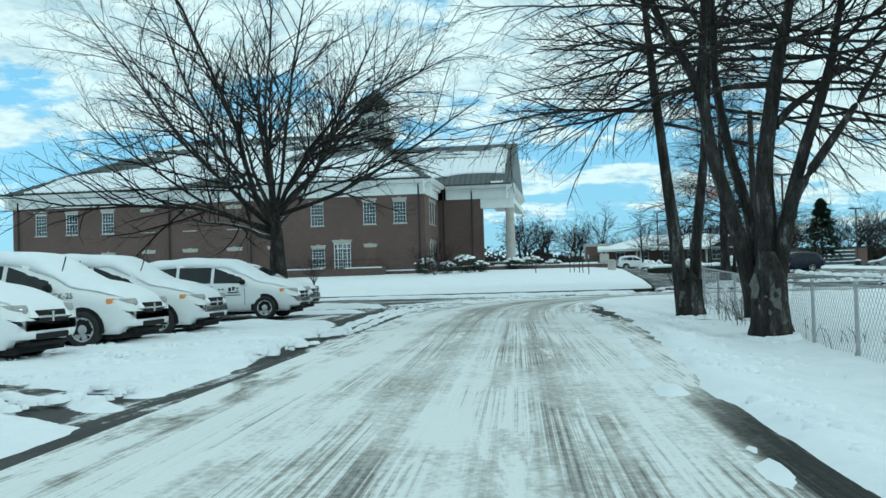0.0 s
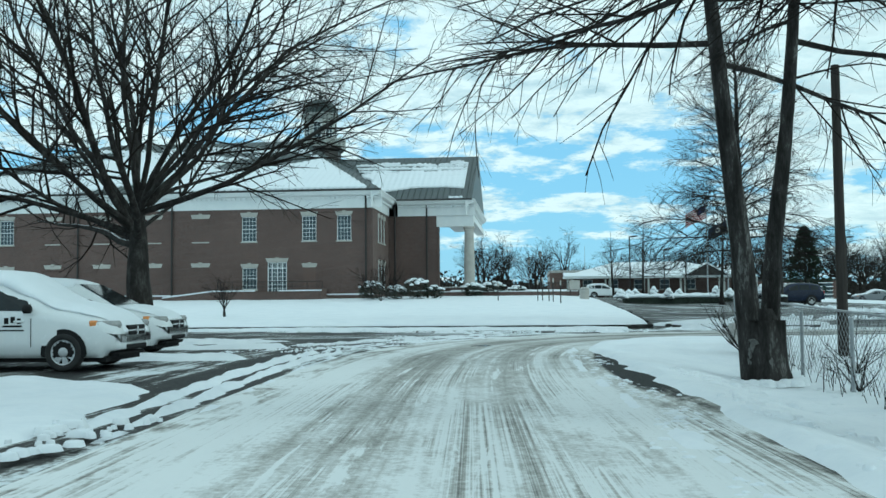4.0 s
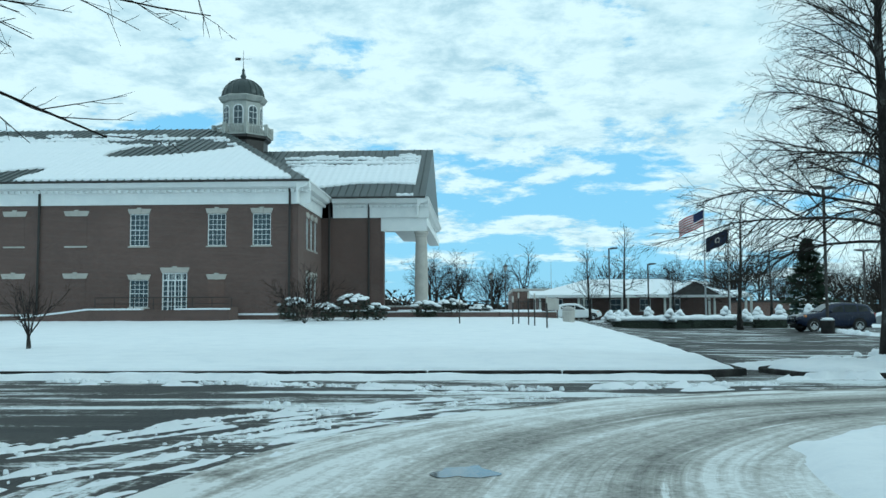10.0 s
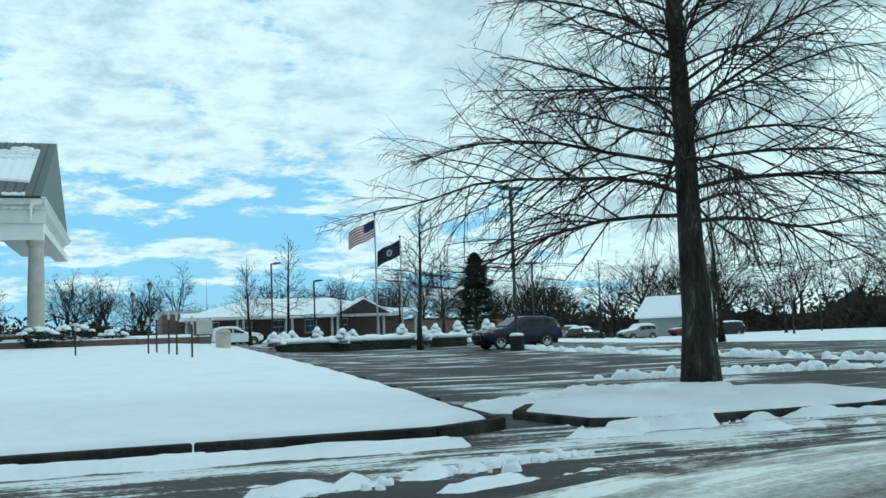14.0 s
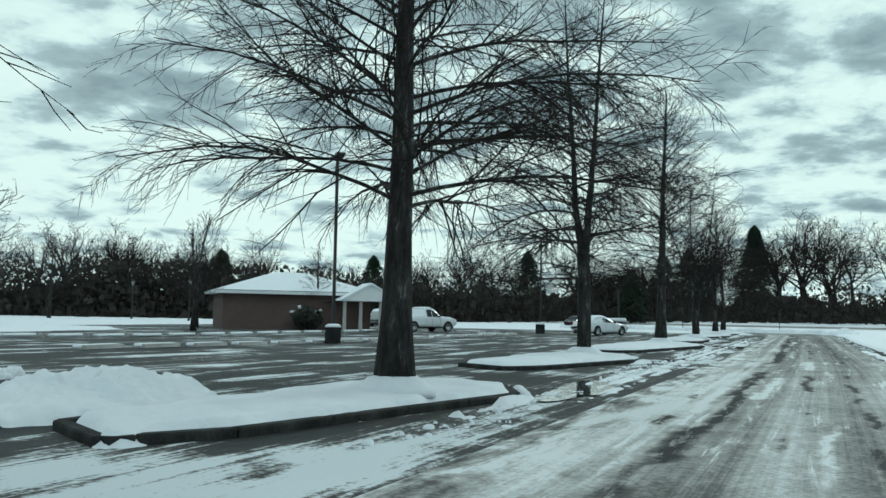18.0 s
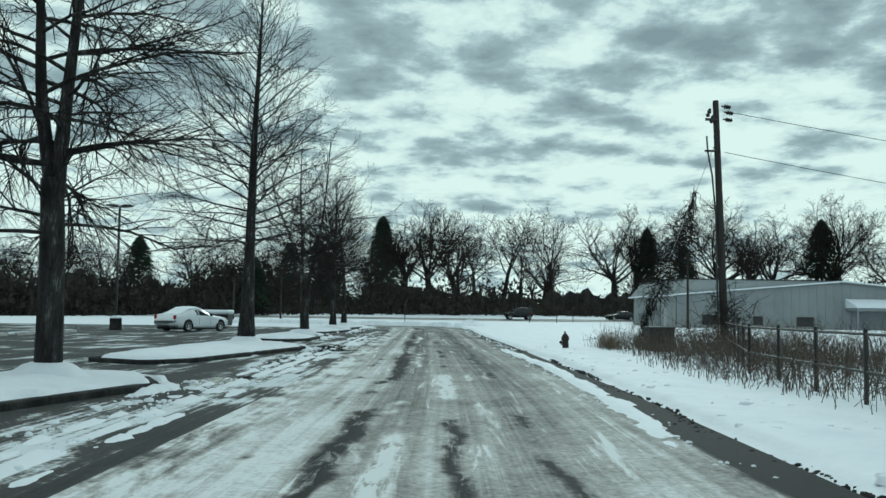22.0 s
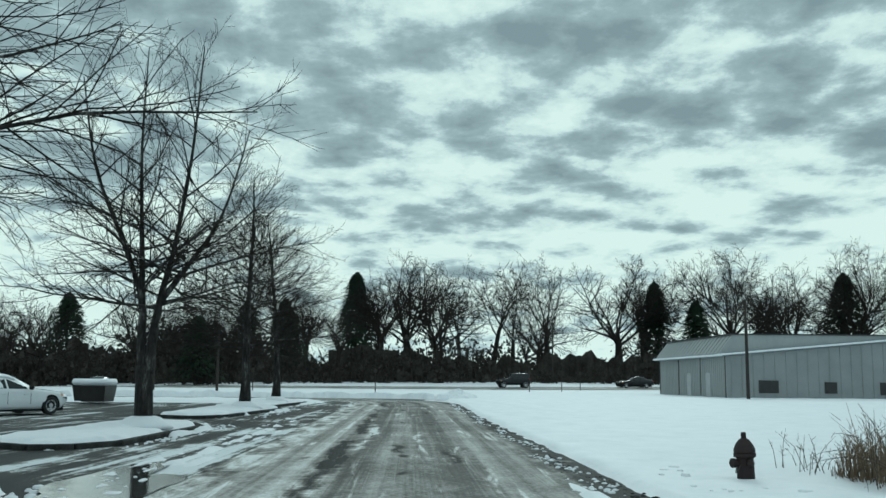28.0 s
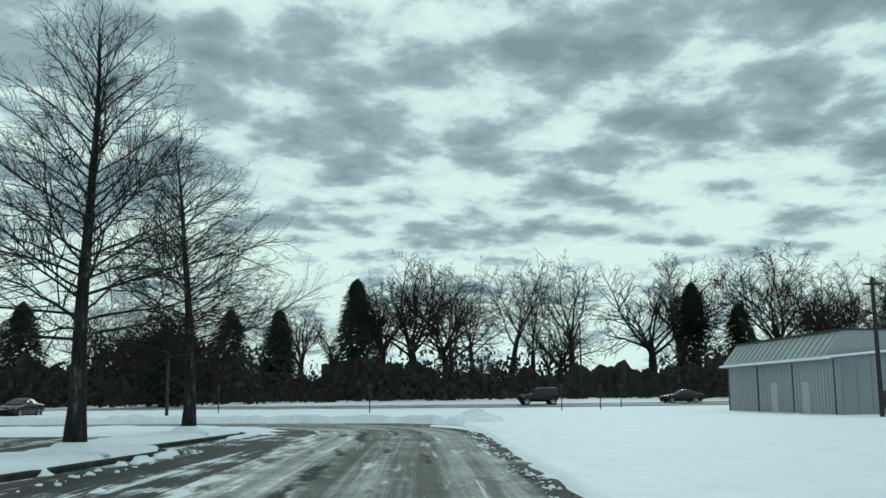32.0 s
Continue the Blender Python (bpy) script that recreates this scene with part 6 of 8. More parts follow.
def wheel_meshes(r):
    tyre = Build()
    prof = [(r * 0.66, -0.10), (r * 0.92, -0.11), (r, -0.08), (r, 0.08), (r * 0.92, 0.11), (r * 0.66, 0.10)]
    n_s = 24
    rings = [[(rr * math.cos(2 * math.pi * i / n_s), yy, rr * math.sin(2 * math.pi * i / n_s)) for rr, yy in prof] for i in range(n_s)]
    tyre.loft(rings + rings[:1], caps=False)
    rim = Build()
    for k in range(7):
        a = 2 * math.pi * k / 7
        for da in (-0.16, 0.16):
            c, s = math.cos(a + da), math.sin(a + da)
            p = lambda d, u, y: (d * c - u * s, y, d * s + u * c)
            rim.loft([[p(0.06, -0.03, 0.04), p(0.06, 0.03, 0.04), p(0.06, 0.03, 0.085), p(0.06, -0.03, 0.085)], [p(r * 0.63, -0.022, 0.05), p(r * 0.63, 0.022, 0.05), p(r * 0.63, 0.022, 0.09), p(r * 0.63, -0.022, 0.09)]])
    ringp = [(r * 0.60, 0.05), (r * 0.68, 0.05), (r * 0.68, 0.10), (r * 0.61, 0.09)]
    rings = [[(rr * math.cos(2 * math.pi * i / n_s), yy, rr * math.sin(2 * math.pi * i / n_s)) for rr, yy in ringp] for i in range(n_s)]
    rim.loft(rings + rings[:1], caps=False)
    hub = [[(d * math.cos(2 * math.pi * i / 12), y, d * math.sin(2 * math.pi * i / 12)) for i in range(12)] for d, y in ((0.09, 0.03), (0.09, 0.09), (0.05, 0.10))]
    rim.loft(hub)
    disc = Build().loft([[(r * 0.62 * math.cos(2 * math.pi * i / 16), y, r * 0.62 * math.sin(2 * math.pi * i / 16)) for i in range(16)] for y in (0.0, 0.03)])
    return [mend(tyre.mesh("tyre", RUBBER, True)), mend(rim.mesh("rim", ALLOY)), mend(disc.mesh("brake_disc", BLACK_PLASTIC))]


WHEELS = {k: wheel_meshes(s["r"]) for k, s in SHAPES.items()}


def vehicle(name, kind, x, y, heading, body_mat, label, category="car", group="", snow=None, wind_snow=False, lift=0.0, detail=True):
    """A parked vehicle whose nose stands at (x, y). snow: thickness of the snow on it."""
    s = SHAPES[kind]
    rows, low = s["rows"], s["low"]
    car = thing(name, pose(x, y, g0(x, y) + lift, 0, 0, heading), label, category, group)
    xs = sorted({*[r[0] for r in rows], *np.linspace(rows[-1][0] + 0.02, -0.02, 26)}, reverse=True)
    rings = [full(half_ring(lerp_rows(rows, q), q, low + (0.14 if q > -0.25 or q < rows[-1][0] + 0.25 else 0)), q) for q in xs]
    body = part("body", Build().loft(rings), body_mat, car, smooth=True)
    meshes = WHEELS[kind]
    for wx in s["wheels"]:
        w = lerp_rows(rows, wx)[4]
        for sg in (1, -1):
            arc = [(wx + (s["r"] + 0.075) * math.cos(a), max(s["r"] + (s["r"] + 0.075) * math.sin(a), low + 0.02)) for a in np.linspace(-0.35, math.pi + 0.35, 15)]
            lo, hi = sorted((sg * (w - 0.05), sg * (w + 0.004)))
            part("wheel_arch", Build().prism(arc, "y", lo, hi), BLACK_PLASTIC, car)
            wh = new("wheel")
            wh.parent = car
            wh.matrix_basis = pose(wx, sg * (w - 0.085), s["r"], 0, 0, 0 if sg > 0 else 180)
            for nm, me in zip(("tyre", "rim", "brake_disc"), meshes):
                part(nm, me, None, wh)
    lift_g = 0.012
    for i, (a, c) in enumerate(s["glass"]):
        for sg in (1, -1):
            quad = []
            for q in (a, c):
                row = lerp_rows(rows, q)
                zt = row[1] - 0.16
                quad.append((q, row[3] + 0.03, side_at(row, row[3] + 0.03)))
                quad.append((q, max(row[3] + 0.06, zt), side_at(row, max(row[3] + 0.06, zt))))
            (ax, az0, ay0), (_, az1, ay1), (cx, cz0, cy0), (_, cz1, cy1) = quad
            inner = [(ax, sg * (ay0 - 0.02), az0), (cx, sg * (cy0 - 0.02), cz0), (cx, sg * (cy1 - 0.02), cz1), (ax, sg * (ay1 - 0.02), az1)]
            outer = [(px, py + sg * (0.02 + lift_g), pz) for px, py, pz in inner]
            part("side_window", Build().loft([inner, outer]), CAR_GLASS, car)
    wa, wb = s["wind"]
    ra, rb = lerp_rows(rows, wa), lerp_rows(rows, wb)
    quad = [(wa, ra[2] * 0.92, ra[1]), (wb, rb[2] * 0.86, rb[1] - 0.03), (wb, -rb[2] * 0.86, rb[1] - 0.03), (wa, -ra[2] * 0.92, ra[1])]
    part("windshield", Build().loft([[(px - 0.02, py, pz - 0.02) for px, py, pz in quad], [(px + 0.025, py, pz + 0.025) for px, py, pz in quad]]), CAR_GLASS, car)
    L = rows[-1][0]
    z0, z1 = s["lamp"]
    for sg in (1, -1):
        row = lerp_rows(rows, -0.22)
        at = pose(-0.20, sg * (row[4] - 0.20), (z0 + z1) / 2 - 0.02, 0, 0, -sg * 38)
        part("headlight", Build().box(-0.30, 0.20, -0.09, 0.09, -0.08, 0.07, 0.06), LENS, car, "clear headlight", at=at, smooth=True)
        part("turn_lens", Build().box(-0.09, 0.07, -0.04, 0.05, -0.06, 0.06, 0.03), AMBER, car, "amber lamp", at=pose(-0.42, sg * (lerp_rows(rows, -0.40)[4] - 0.045), (z0 + z1) / 2, 0, 0, -sg * 12))
        part("tail_light", Build().box(L + 0.02, L + 0.26, sg * (lerp_rows(rows, L + 0.1)[4] - 0.10) - 0.09, sg * (lerp_rows(rows, L + 0.1)[4] - 0.10) + 0.09, rows[-2][3] - 0.22, rows[-2][3] + 0.02, 0.03), RED_LENS, car)
        part("mirror", Build().box(s["glass"][0][0] - 0.05, s["glass"][0][0] + 0.10, sg * 1.06 - 0.10, sg * 1.06 + 0.10, rows[4][3] + 0.02, rows[4][3] + 0.17, 0.05), BLACK_PLASTIC if body_mat is WHITE_PAINT else body_mat, car, smooth=True)
        if detail:
            for q in s["seams"]:
                w = lerp_rows(rows, q)
                part("door_seam", Build().box(q - 0.006, q + 0.006, sg * w[4] - 0.006, sg * w[4] + 0.006, low + 0.2, w[3] - 0.1), BLACK_PLASTIC, car, fix=False)
                part("door_handle", Build().box(q - 0.32, q - 0.12, sg * (w[4] + 0.012) - 0.02, sg * (w[4] + 0.012) + 0.02, w[3] - 0.17, w[3] - 0.13, 0.012), body_mat, car, fix=False)
    nose = rows[1]
    part("grille", Build().box(-0.12, 0.015, -0.40, 0.40, nose[1] - 0.20, nose[1] - 0.01, 0.03), BLACK_PLASTIC, car)
    part("grille_cross", Build().box(0.0, 0.028, -0.40, 0.40, nose[1] - 0.125, nose[1] - 0.095, 0.01).box(0.0, 0.03, -0.03, 0.03, nose[1] - 0.19, nose[1] - 0.03, 0.01), CHROME, car)
    part("lower_intake", Build().box(-0.14, 0.012, -0.50, 0.50, low + 0.12, low + 0.24, 0.04), BLACK_PLASTIC, car)
    part("bumper_lip", Build().box(-0.30, -0.08, -0.62, 0.62, low + 0.02, low + 0.09, 0.03), BLACK_PLASTIC, car)
    part("floor_pan", Build().box(L + 0.25, -0.25, -0.78, 0.78, low - 0.08, low + 0.02), BLACK_PLASTIC, car, fix=False)
    if snow:
        spans = [(0.0, L + 0.12)] if wind_snow else [(-0.1, wa + 0.05), (wb - 0.08, L + 0.3)]
        cover = Build()
        r = np.random.RandomState(int(abs(x * 31 + y * 17)) % 1000)
        for a, c in spans:
            qs = np.linspace(a, c, max(6, int(abs(c - a) / 0.13)))
            rr = []
            for i, q in enumerate(qs):
                row = lerp_rows(rows, q)
                e = min(1.0, 0.25 + 2.2 * min(i, len(qs) - 1 - i) / len(qs) * 3)
                h = snow * e * (1 + 0.18 * math.sin(5.1 * q + x) * r.uniform(0.6, 1))
                wt = row[2] * (0.93 + 0.02 * math.sin(9 * q))
                side_w = wt + (row[4] * 0.975 - wt) * 0.30
                zl = row[1] - (row[1] - row[3]) * (0.26 + 0.05 * math.sin(7 * q + y))
                rr.append(full([(0, row[1] - 0.06), (wt * 0.8, row[1] - 0.06), (side_w - 0.03, zl), (side_w + 0.045, zl + 0.02), (wt + 0.06, row[1] - 0.03 + h * 0.35), (wt * 0.86, row[1] + h * 0.85), (wt * 0.45, row[1] + h), (0, row[1] + h * 1.04)], q))
            cover.loft(rr)
        part("snow_cover", cover, SNOW_CAP, car, "thick snow on roof and bonnet" if snow > 0.08 else "thin snow", smooth=True)
    return car


def lettering(name, words, size, mat, parent, at, label=""):
    c = bpy.data.curves.new(name, "FONT")
    c.body, c.size, c.extrude, c.align_x = words, size, 0.002, "CENTER"
    tmp = bpy.data.objects.new(name, c)
    me = bpy.data.meshes.new_from_object(tmp)
    bpy.data.objects.remove(tmp)
    me.materials.clear()
    me.materials.append(mat)
    return part(name, me, None, parent, label, at=at)


VANS = "white vans parked in a row"
van_label = "white passenger van under thick snow in the van lot"
v1 = vehicle("passenger_van", "van", -6.05, 12.55, 0, WHITE_PAINT, van_label, "van", VANS, 0.13, True)
v2 = vehicle("passenger_van", "van", -6.05, 16.2, 0, WHITE_PAINT, "white passenger van with fleet lettering under thick snow", "van", VANS, 0.14, True)
v3 = vehicle("passenger_van", "van", -6.0, 19.4, 1, WHITE_PAINT, van_label, "van", VANS, 0.13, True)
v4 = vehicle("passenger_van", "van", -6.1, 26.9, 1, WHITE_PAINT, "white shuttle van lettered on its doors, snow on its roof", "van", VANS, 0.14, True)
v5 = vehicle("passenger_van", "van", -6.95, 31.3, 2, WHITE_PAINT, "white passenger van with a cleared windshield", "van", VANS, 0.07)
for v in (v1, v2, v3):
    for q in (-2.95, -1.45):
        part("wiper", Build().tube([(q, -0.78, 1.45), (q + 0.10, -0.86, 1.62), (q + 0.14, -0.88, 1.72)], [0.012] * 3, 5), BLACK_PLASTIC, v)
FLAT_SIDE = pose(0, 0, 0, 90, 0, 0)
lettering("fleet_number", "CK-25", 0.15, BLACK_PLASTIC, v2, pose(-1.32, -1.006, 0.93, 90, 0, 0), "black fleet number")
lettering("door_lettering", "INTERCITY BUS", 0.17, NAVY, v4, pose(-3.12, -1.008, 0.90, 90, 0, 0), "dark blue door lettering")
part("lettering_bar", Build().box(-3.45, -2.8, -1.008, -1.0, 0.79, 0.85).box(-3.55, -3.25, -1.008, -1.0, 1.04, 1.075), NAVY, v4, "unreadable blue line", fix=False)
part("emblem", Build().box(-2.08, -1.72, -1.008, -1.0, 0.80, 0.835).box(-2.05, -1.97, -1.008, -1.0, 0.86, 0.97).box(-1.93, -1.85, -1.008, -1.0, 0.88, 0.99).box(-1.81, -1.74, -1.008, -1.0, 0.86, 0.96).box(-2.36, -2.30, -1.008, -1.0, 0.90, 0.94).box(-2.26, -2.2, -1.008, -1.0, 0.90, 0.94).box(-2.45, -1.68, -1.008, -1.0, 0.73, 0.755), BLACK_PLASTIC, v4, "dark emblem and lines of small print", fix=False)

vehicle("suv", "suv", 18.4, 82.6, 186, BLUE_PAINT, "dark blue sport utility car in the car park", "car")
vehicle("sedan", "sedan", 83.4, 56.2, -28, WHITE_PAINT, "white saloon car dusted with snow in the car park", "car", snow=0.04)
vehicle("pickup_truck", "pickup", 78.6, 68.6, -26, WHITE_PAINT, "white pickup truck at the back of the car park", "truck", snow=0.05)
# ---- plants ----
SAPLING = dict(kind="spread", height=0.7, trunk=0.09, limbs=11, flare=0.7, spread=1.7, droop=0.25, dens=(0, 0, 5.0, 5.0, 0), depth=3, tip=0.006)
SHRUB = dict(kind="spread", height=0.15, trunk=0.06, limbs=16, flare=0.9, spread=1.5, droop=0.3, dens=(0, 0, 4.0, 4.0, 0), depth=3, tip=0.004)
tree("ornamental_tree", -13.4, 54.4, 41, SAPLING, "small bare ornamental tree standing in the snowy lawn", base=0.28)
tree("bare_shrub", -9.6, 79.0, 42, dict(SHRUB, spread=2.9, tip=0.010, limbs=20), "bare many-stemmed shrub in front of the brick building", base=0.3)
tree("bare_shrub", 6.0, 31.2, 43, SHRUB, "bare thorny shrub beside the fence post", base=0.08)
tree("bare_shrub", 6.6, 25.4, 44, dict(SHRUB, spread=0.9, limbs=8), "thin bare shrub at the fence", base=0.08)
tree("bare_shrub", 7.4, 28.0, 45, dict(SHRUB, spread=1.2, limbs=10), "thin bare shrub at the fence", base=0.08)
for i, (x, y, h, sp, st) in enumerate(((16.6, 87.0, 8.0, 3.0, UPRIGHT), (10.8, 118.0, 6.6, 3.0, UPRIGHT), (14.2, 119.0, 9.0, 3.2, OAK_SLIM), (19.4, 121.0, 5.2, 2.0, UPRIGHT), (23.5, 116, 6.0, 2.6, OAK_SLIM), (26.5, 113, 7.5, 3.0, OAK_SLIM), (43.5, 98.5, 6.8, 2.6, UPRIGHT), (64.0, 101.0, 8.0, 3.4, UPRIGHT), (72, 127, 6.5, 2.4, UPRIGHT), (79.0, 92.5, 7.0, 2.6, OAK_SLIM), (46, 122, 8, 3.4, OAK_SLIM), (61, 125, 9, 3.6, OAK_SLIM), (88, 118, 9, 3.4, UPRIGHT), (72.5, 76.8, 6.0, 2.2, OAK_SLIM), (40.5, 77.1, 9.2, 3.6, UPRIGHT), (33.3, 82.7, 9.0, 3.4, UPRIGHT), (69.3, 85.4, 7.6, 3.0, UPRIGHT), (61.0, 79.5, 7.5, 3.2, UPRIGHT))):
    tree("lot_tree", x, y, 60 + i, dict(st, height=h, spread=sp, trunk=0.11 + 0.006 * h, limbs=34, dens=(0, 0, 3.0, 2.8, 0), tip=0.014), "bare young tree at the car park", "young trees round the car park", base=0.1)


def leaf_clump(b, cx, cy, cz, rx, ry, rz, count, r, size, lift=0.0):
    for _ in range(count):
        while True:
            p = [r.uniform(-1, 1) for _ in range(3)]
            q = sum(c * c for c in p)
            if 0.25 < q < 1:
                break
        x, y, z = cx + p[0] * rx, cy + p[1] * ry, cz + p[2] * rz
        s = size * r.uniform(0.6, 1.4)
        a, t = r.uniform(0, 6.283), r.uniform(-0.9, 0.9) + lift
        u = (math.cos(a) * s, math.sin(a) * s, t * s * 0.6)
        v = (-math.sin(a) * s * 0.55, math.cos(a) * s * 0.55, r.uniform(-0.4, 0.4) * s)
        b.add([(x - u[0], y - u[1], z - u[2]), (x + v[0], y + v[1], z + v[2]), (x + u[0], y + u[1], z + u[2]), (x - v[0], y - v[1], z - v[2])], [(0, 1, 2, 3)])


LEAF = material("evergreen_leaves", [(0.016, 0.026, 0.016), (0.04, 0.055, 0.035)], rough=0.6, scale=2.0, bump=0.0, dust=0.0)


def evergreen_shrub(name, x, y, rx, ry, h, seed, label, group="", snow=0.55, base=0.25):
    r = random.Random(seed)
    t = thing(name, pose(x, y, g0(x, y) + base), label, "shrub", group)
    b = Build()
    leaf_clump(b, 0, 0, h * 0.48, rx, ry, h * 0.5, int(420 * rx * ry * h) + 160, r, 0.10)
    part("foliage", b, LEAF, t, fix=False)
    part("stem", Build().tube([(0, 0, -0.2), (0.03, 0, h * 0.6)], [0.06, 0.03], 6), BARK, t)
    s = Build()
    for _ in range(int(26 * snow * max(rx, ry)) + 6):
        a, d = r.uniform(0, 6.283), math.sqrt(r.random()) * 0.92
        px, py = rx * d * math.cos(a), ry * d * math.sin(a)
        z = h * 0.48 + h * 0.5 * math.sqrt(max(0.02, 1 - d * d))
        k = r.uniform(0.10, 0.24)
        s.lathe(px, py, [(k, z - 0.06), (k * 1.05, z), (k * 0.75, z + 0.07), (k * 0.25, z + 0.10)], 8, r.random())
    tagged(part("snow_cap", s, SNOW_CAP, t, "clumps of snow", smooth=True, fix=False), kind="stuff")
    return t


for i, (x, y, rx, h) in enumerate(((-11.0, 83.0, 1.0, 1.5), (-9.2, 83.5, 0.9, 1.2), (-7.5, 84.0, 1.15, 1.7), (-6.2, 84.6, 0.8, 1.1), (-3.5, 90.5, 1.0, 1.2), (-1.8, 92.0, 1.1, 1.3), (0.2, 93.0, 0.8, 0.9))):
    evergreen_shrub("evergreen_shrub", x, y, rx, rx * 0.9, h, 80 + i, "evergreen shrub loaded with snow by the brick building", "shrubs by the brick building")


def hedge(x0, x1, y0, y1, h, seed):
    r = random.Random(seed)
    cx, cy = (x0 + x1) / 2, (y0 + y1) / 2
    t = thing("hedge", pose(cx, cy, g0(cx, cy)), "clipped dark evergreen hedge with a flat cap of snow", "hedge", "hedges round the flagpoles")
    b = Build()
    hx, hy = (x1 - x0) / 2, (y1 - y0) / 2
    b.box(-hx + 0.1, hx - 0.1, -hy + 0.1, hy - 0.1, 0, h - 0.1)
    for _ in range(int(260 * (hx + hy) * h)):
        f = r.random()
        px, py = (r.uniform(-hx, hx), r.choice((-hy, hy))) if f < hx / (hx + hy) else (r.choice((-hx, hx)), r.uniform(-hy, hy))
        leaf_clump(b, px, py, r.uniform(0.05, h), 0.05, 0.05, 0.05, 1, r, 0.09)
    part("foliage", b, LEAF, t, fix=False)
    n_s = int(hx * 2 / 0.35)
    rings = []
    for i in range(n_s + 1):
        x = -hx - 0.06 + (2 * hx + 0.12) * i / n_s
        e = 0.5 if i in (0, n_s) else 1.0
        k = e * (0.20 + 0.05 * math.sin(i * 1.7) + r.uniform(-0.02, 0.02))
        w = hy * (0.9 if i in (0, n_s) else 1.03)
        rings.append([(x, -w, h - 0.08), (x, -w - 0.03, h + k * 0.4), (x, -w * 0.7, h + k), (x, w * 0.7, h + k), (x, w + 0.03, h + k * 0.4), (x, w, h - 0.08)])
    part("snow_cap", Build().loft(rings), SNOW_CAP, t, "cap of snow", smooth=True)


hedge(9.3, 17.4, 91.2, 92.4, 0.62, 1)
hedge(18.9, 21.2, 91.8, 93.0, 0.62, 2)
hedge(11.0, 20.5, 97.5, 98.5, 0.62, 3)
hedge(22.2, 25.5, 93.0, 94.2, 0.6, 4)


def cone_shrub(x, y, h, seed):
    r = random.Random(seed)
    t = thing("dwarf_conifer", pose(x, y, g0(x, y) + 0.08), "small clipped conifer under a cap of snow", "shrub", "dwarf conifers by the flagpoles")
    b = Build()
    leaf_clump(b, 0, 0, h * 0.4, 0.42, 0.42, h * 0.42, 130, r, 0.08)
    part("foliage", b, LEAF, t, fix=False)
    s = Build()
    for k in range(9):
        a, d, z = k * 2.4 + r.random(), 0.34 * (1 - k / 9) + 0.05 * r.random(), h * (0.38 + 0.62 * k / 9)
        w = 0.30 - 0.018 * k + 0.06 * r.random()
        s.lathe(d * math.cos(a), d * math.sin(a), [(w, z - 0.10), (w * 1.05, z), (w * 0.7, z + 0.12), (w * 0.2, z + 0.17)], 9, r.random())
    part("snow_cap", s, SNOW_CAP, t, "clumps of snow", smooth=True)


for i, (x, y, h) in enumerate(((9.0, 90.9, 0.95), (10.6, 94.5, 1.1), (12.3, 95.2, 1.35), (12.9, 90.7, 1.2), (14.4, 94.5, 1.1), (17.5, 94.0, 1.35), (18.0, 90.8, 1.15), (19.9, 94.6, 1.3), (21.5, 94.8, 1.45), (22.8, 91.9, 1.2), (23.8, 95.5, 1.5), (9.9, 93.2, 1.0))):
    cone_shrub(x, y, h, 120 + i)

# ---- lamps, poles, flags ----
def lot_light(x, y, h, turn, label="tall dark car park lamp on a concrete base", heads=2, base=True):
    t = thing("lot_lamp", pose(x, y, g0(x, y), 0, 0, turn), label, "lamp post", "car park lamps")
    if base:
        part("concrete_base", Build().lathe(0, 0, [(0.36, -0.3), (0.36, 0.68), (0.33, 0.72)], 16), KERB, t)
        part("base_snow", Build().lathe(0, 0, [(0.35, 0.70), (0.36, 0.76), (0.25, 0.84), (0.10, 0.86)], 14), SNOW_CAP, t, smooth=True)
    part("pole", Build().box(-0.065, 0.065, -0.065, 0.065, 0.68 if base else -0.2, h, 0.012), BRONZE, t)
    for i in range(heads):
        a = pose(0, 0, 0, 0, 0, 180 * i)
        part("lamp_head", Build().loft([[(0.10, -0.14, h - 0.10), (0.10, 0.14, h - 0.10), (0.10, 0.14, h + 0.04), (0.10, -0.14, h + 0.04)], [(0.32, -0.20, h - 0.09), (0.32, 0.20, h - 0.09), (0.32, 0.20, h + 0.09), (0.32, -0.20, h + 0.09)], [(0.80, -0.19, h - 0.02), (0.80, 0.19, h - 0.02), (0.80, 0.19, h + 0.07), (0.80, -0.19, h + 0.07)]]), BRONZE, t, at=a)
    return t


lot_light(19.4, 79.6, 8.1, 25)
lot_light(21.29, 54.34, 7.5, 150)
lot_light(46.9, 61.6, 8.3, 40)
lot_light(81.5, 62.1, 7.6, 100)
lot_light(34.0, 111.0, 6.6, 10, heads=2)
lot_light(12.6, 117.5, 7.0, 0, heads=1)
lot_light(16.8, 120.5, 5.6, 0, heads=1, base=False)


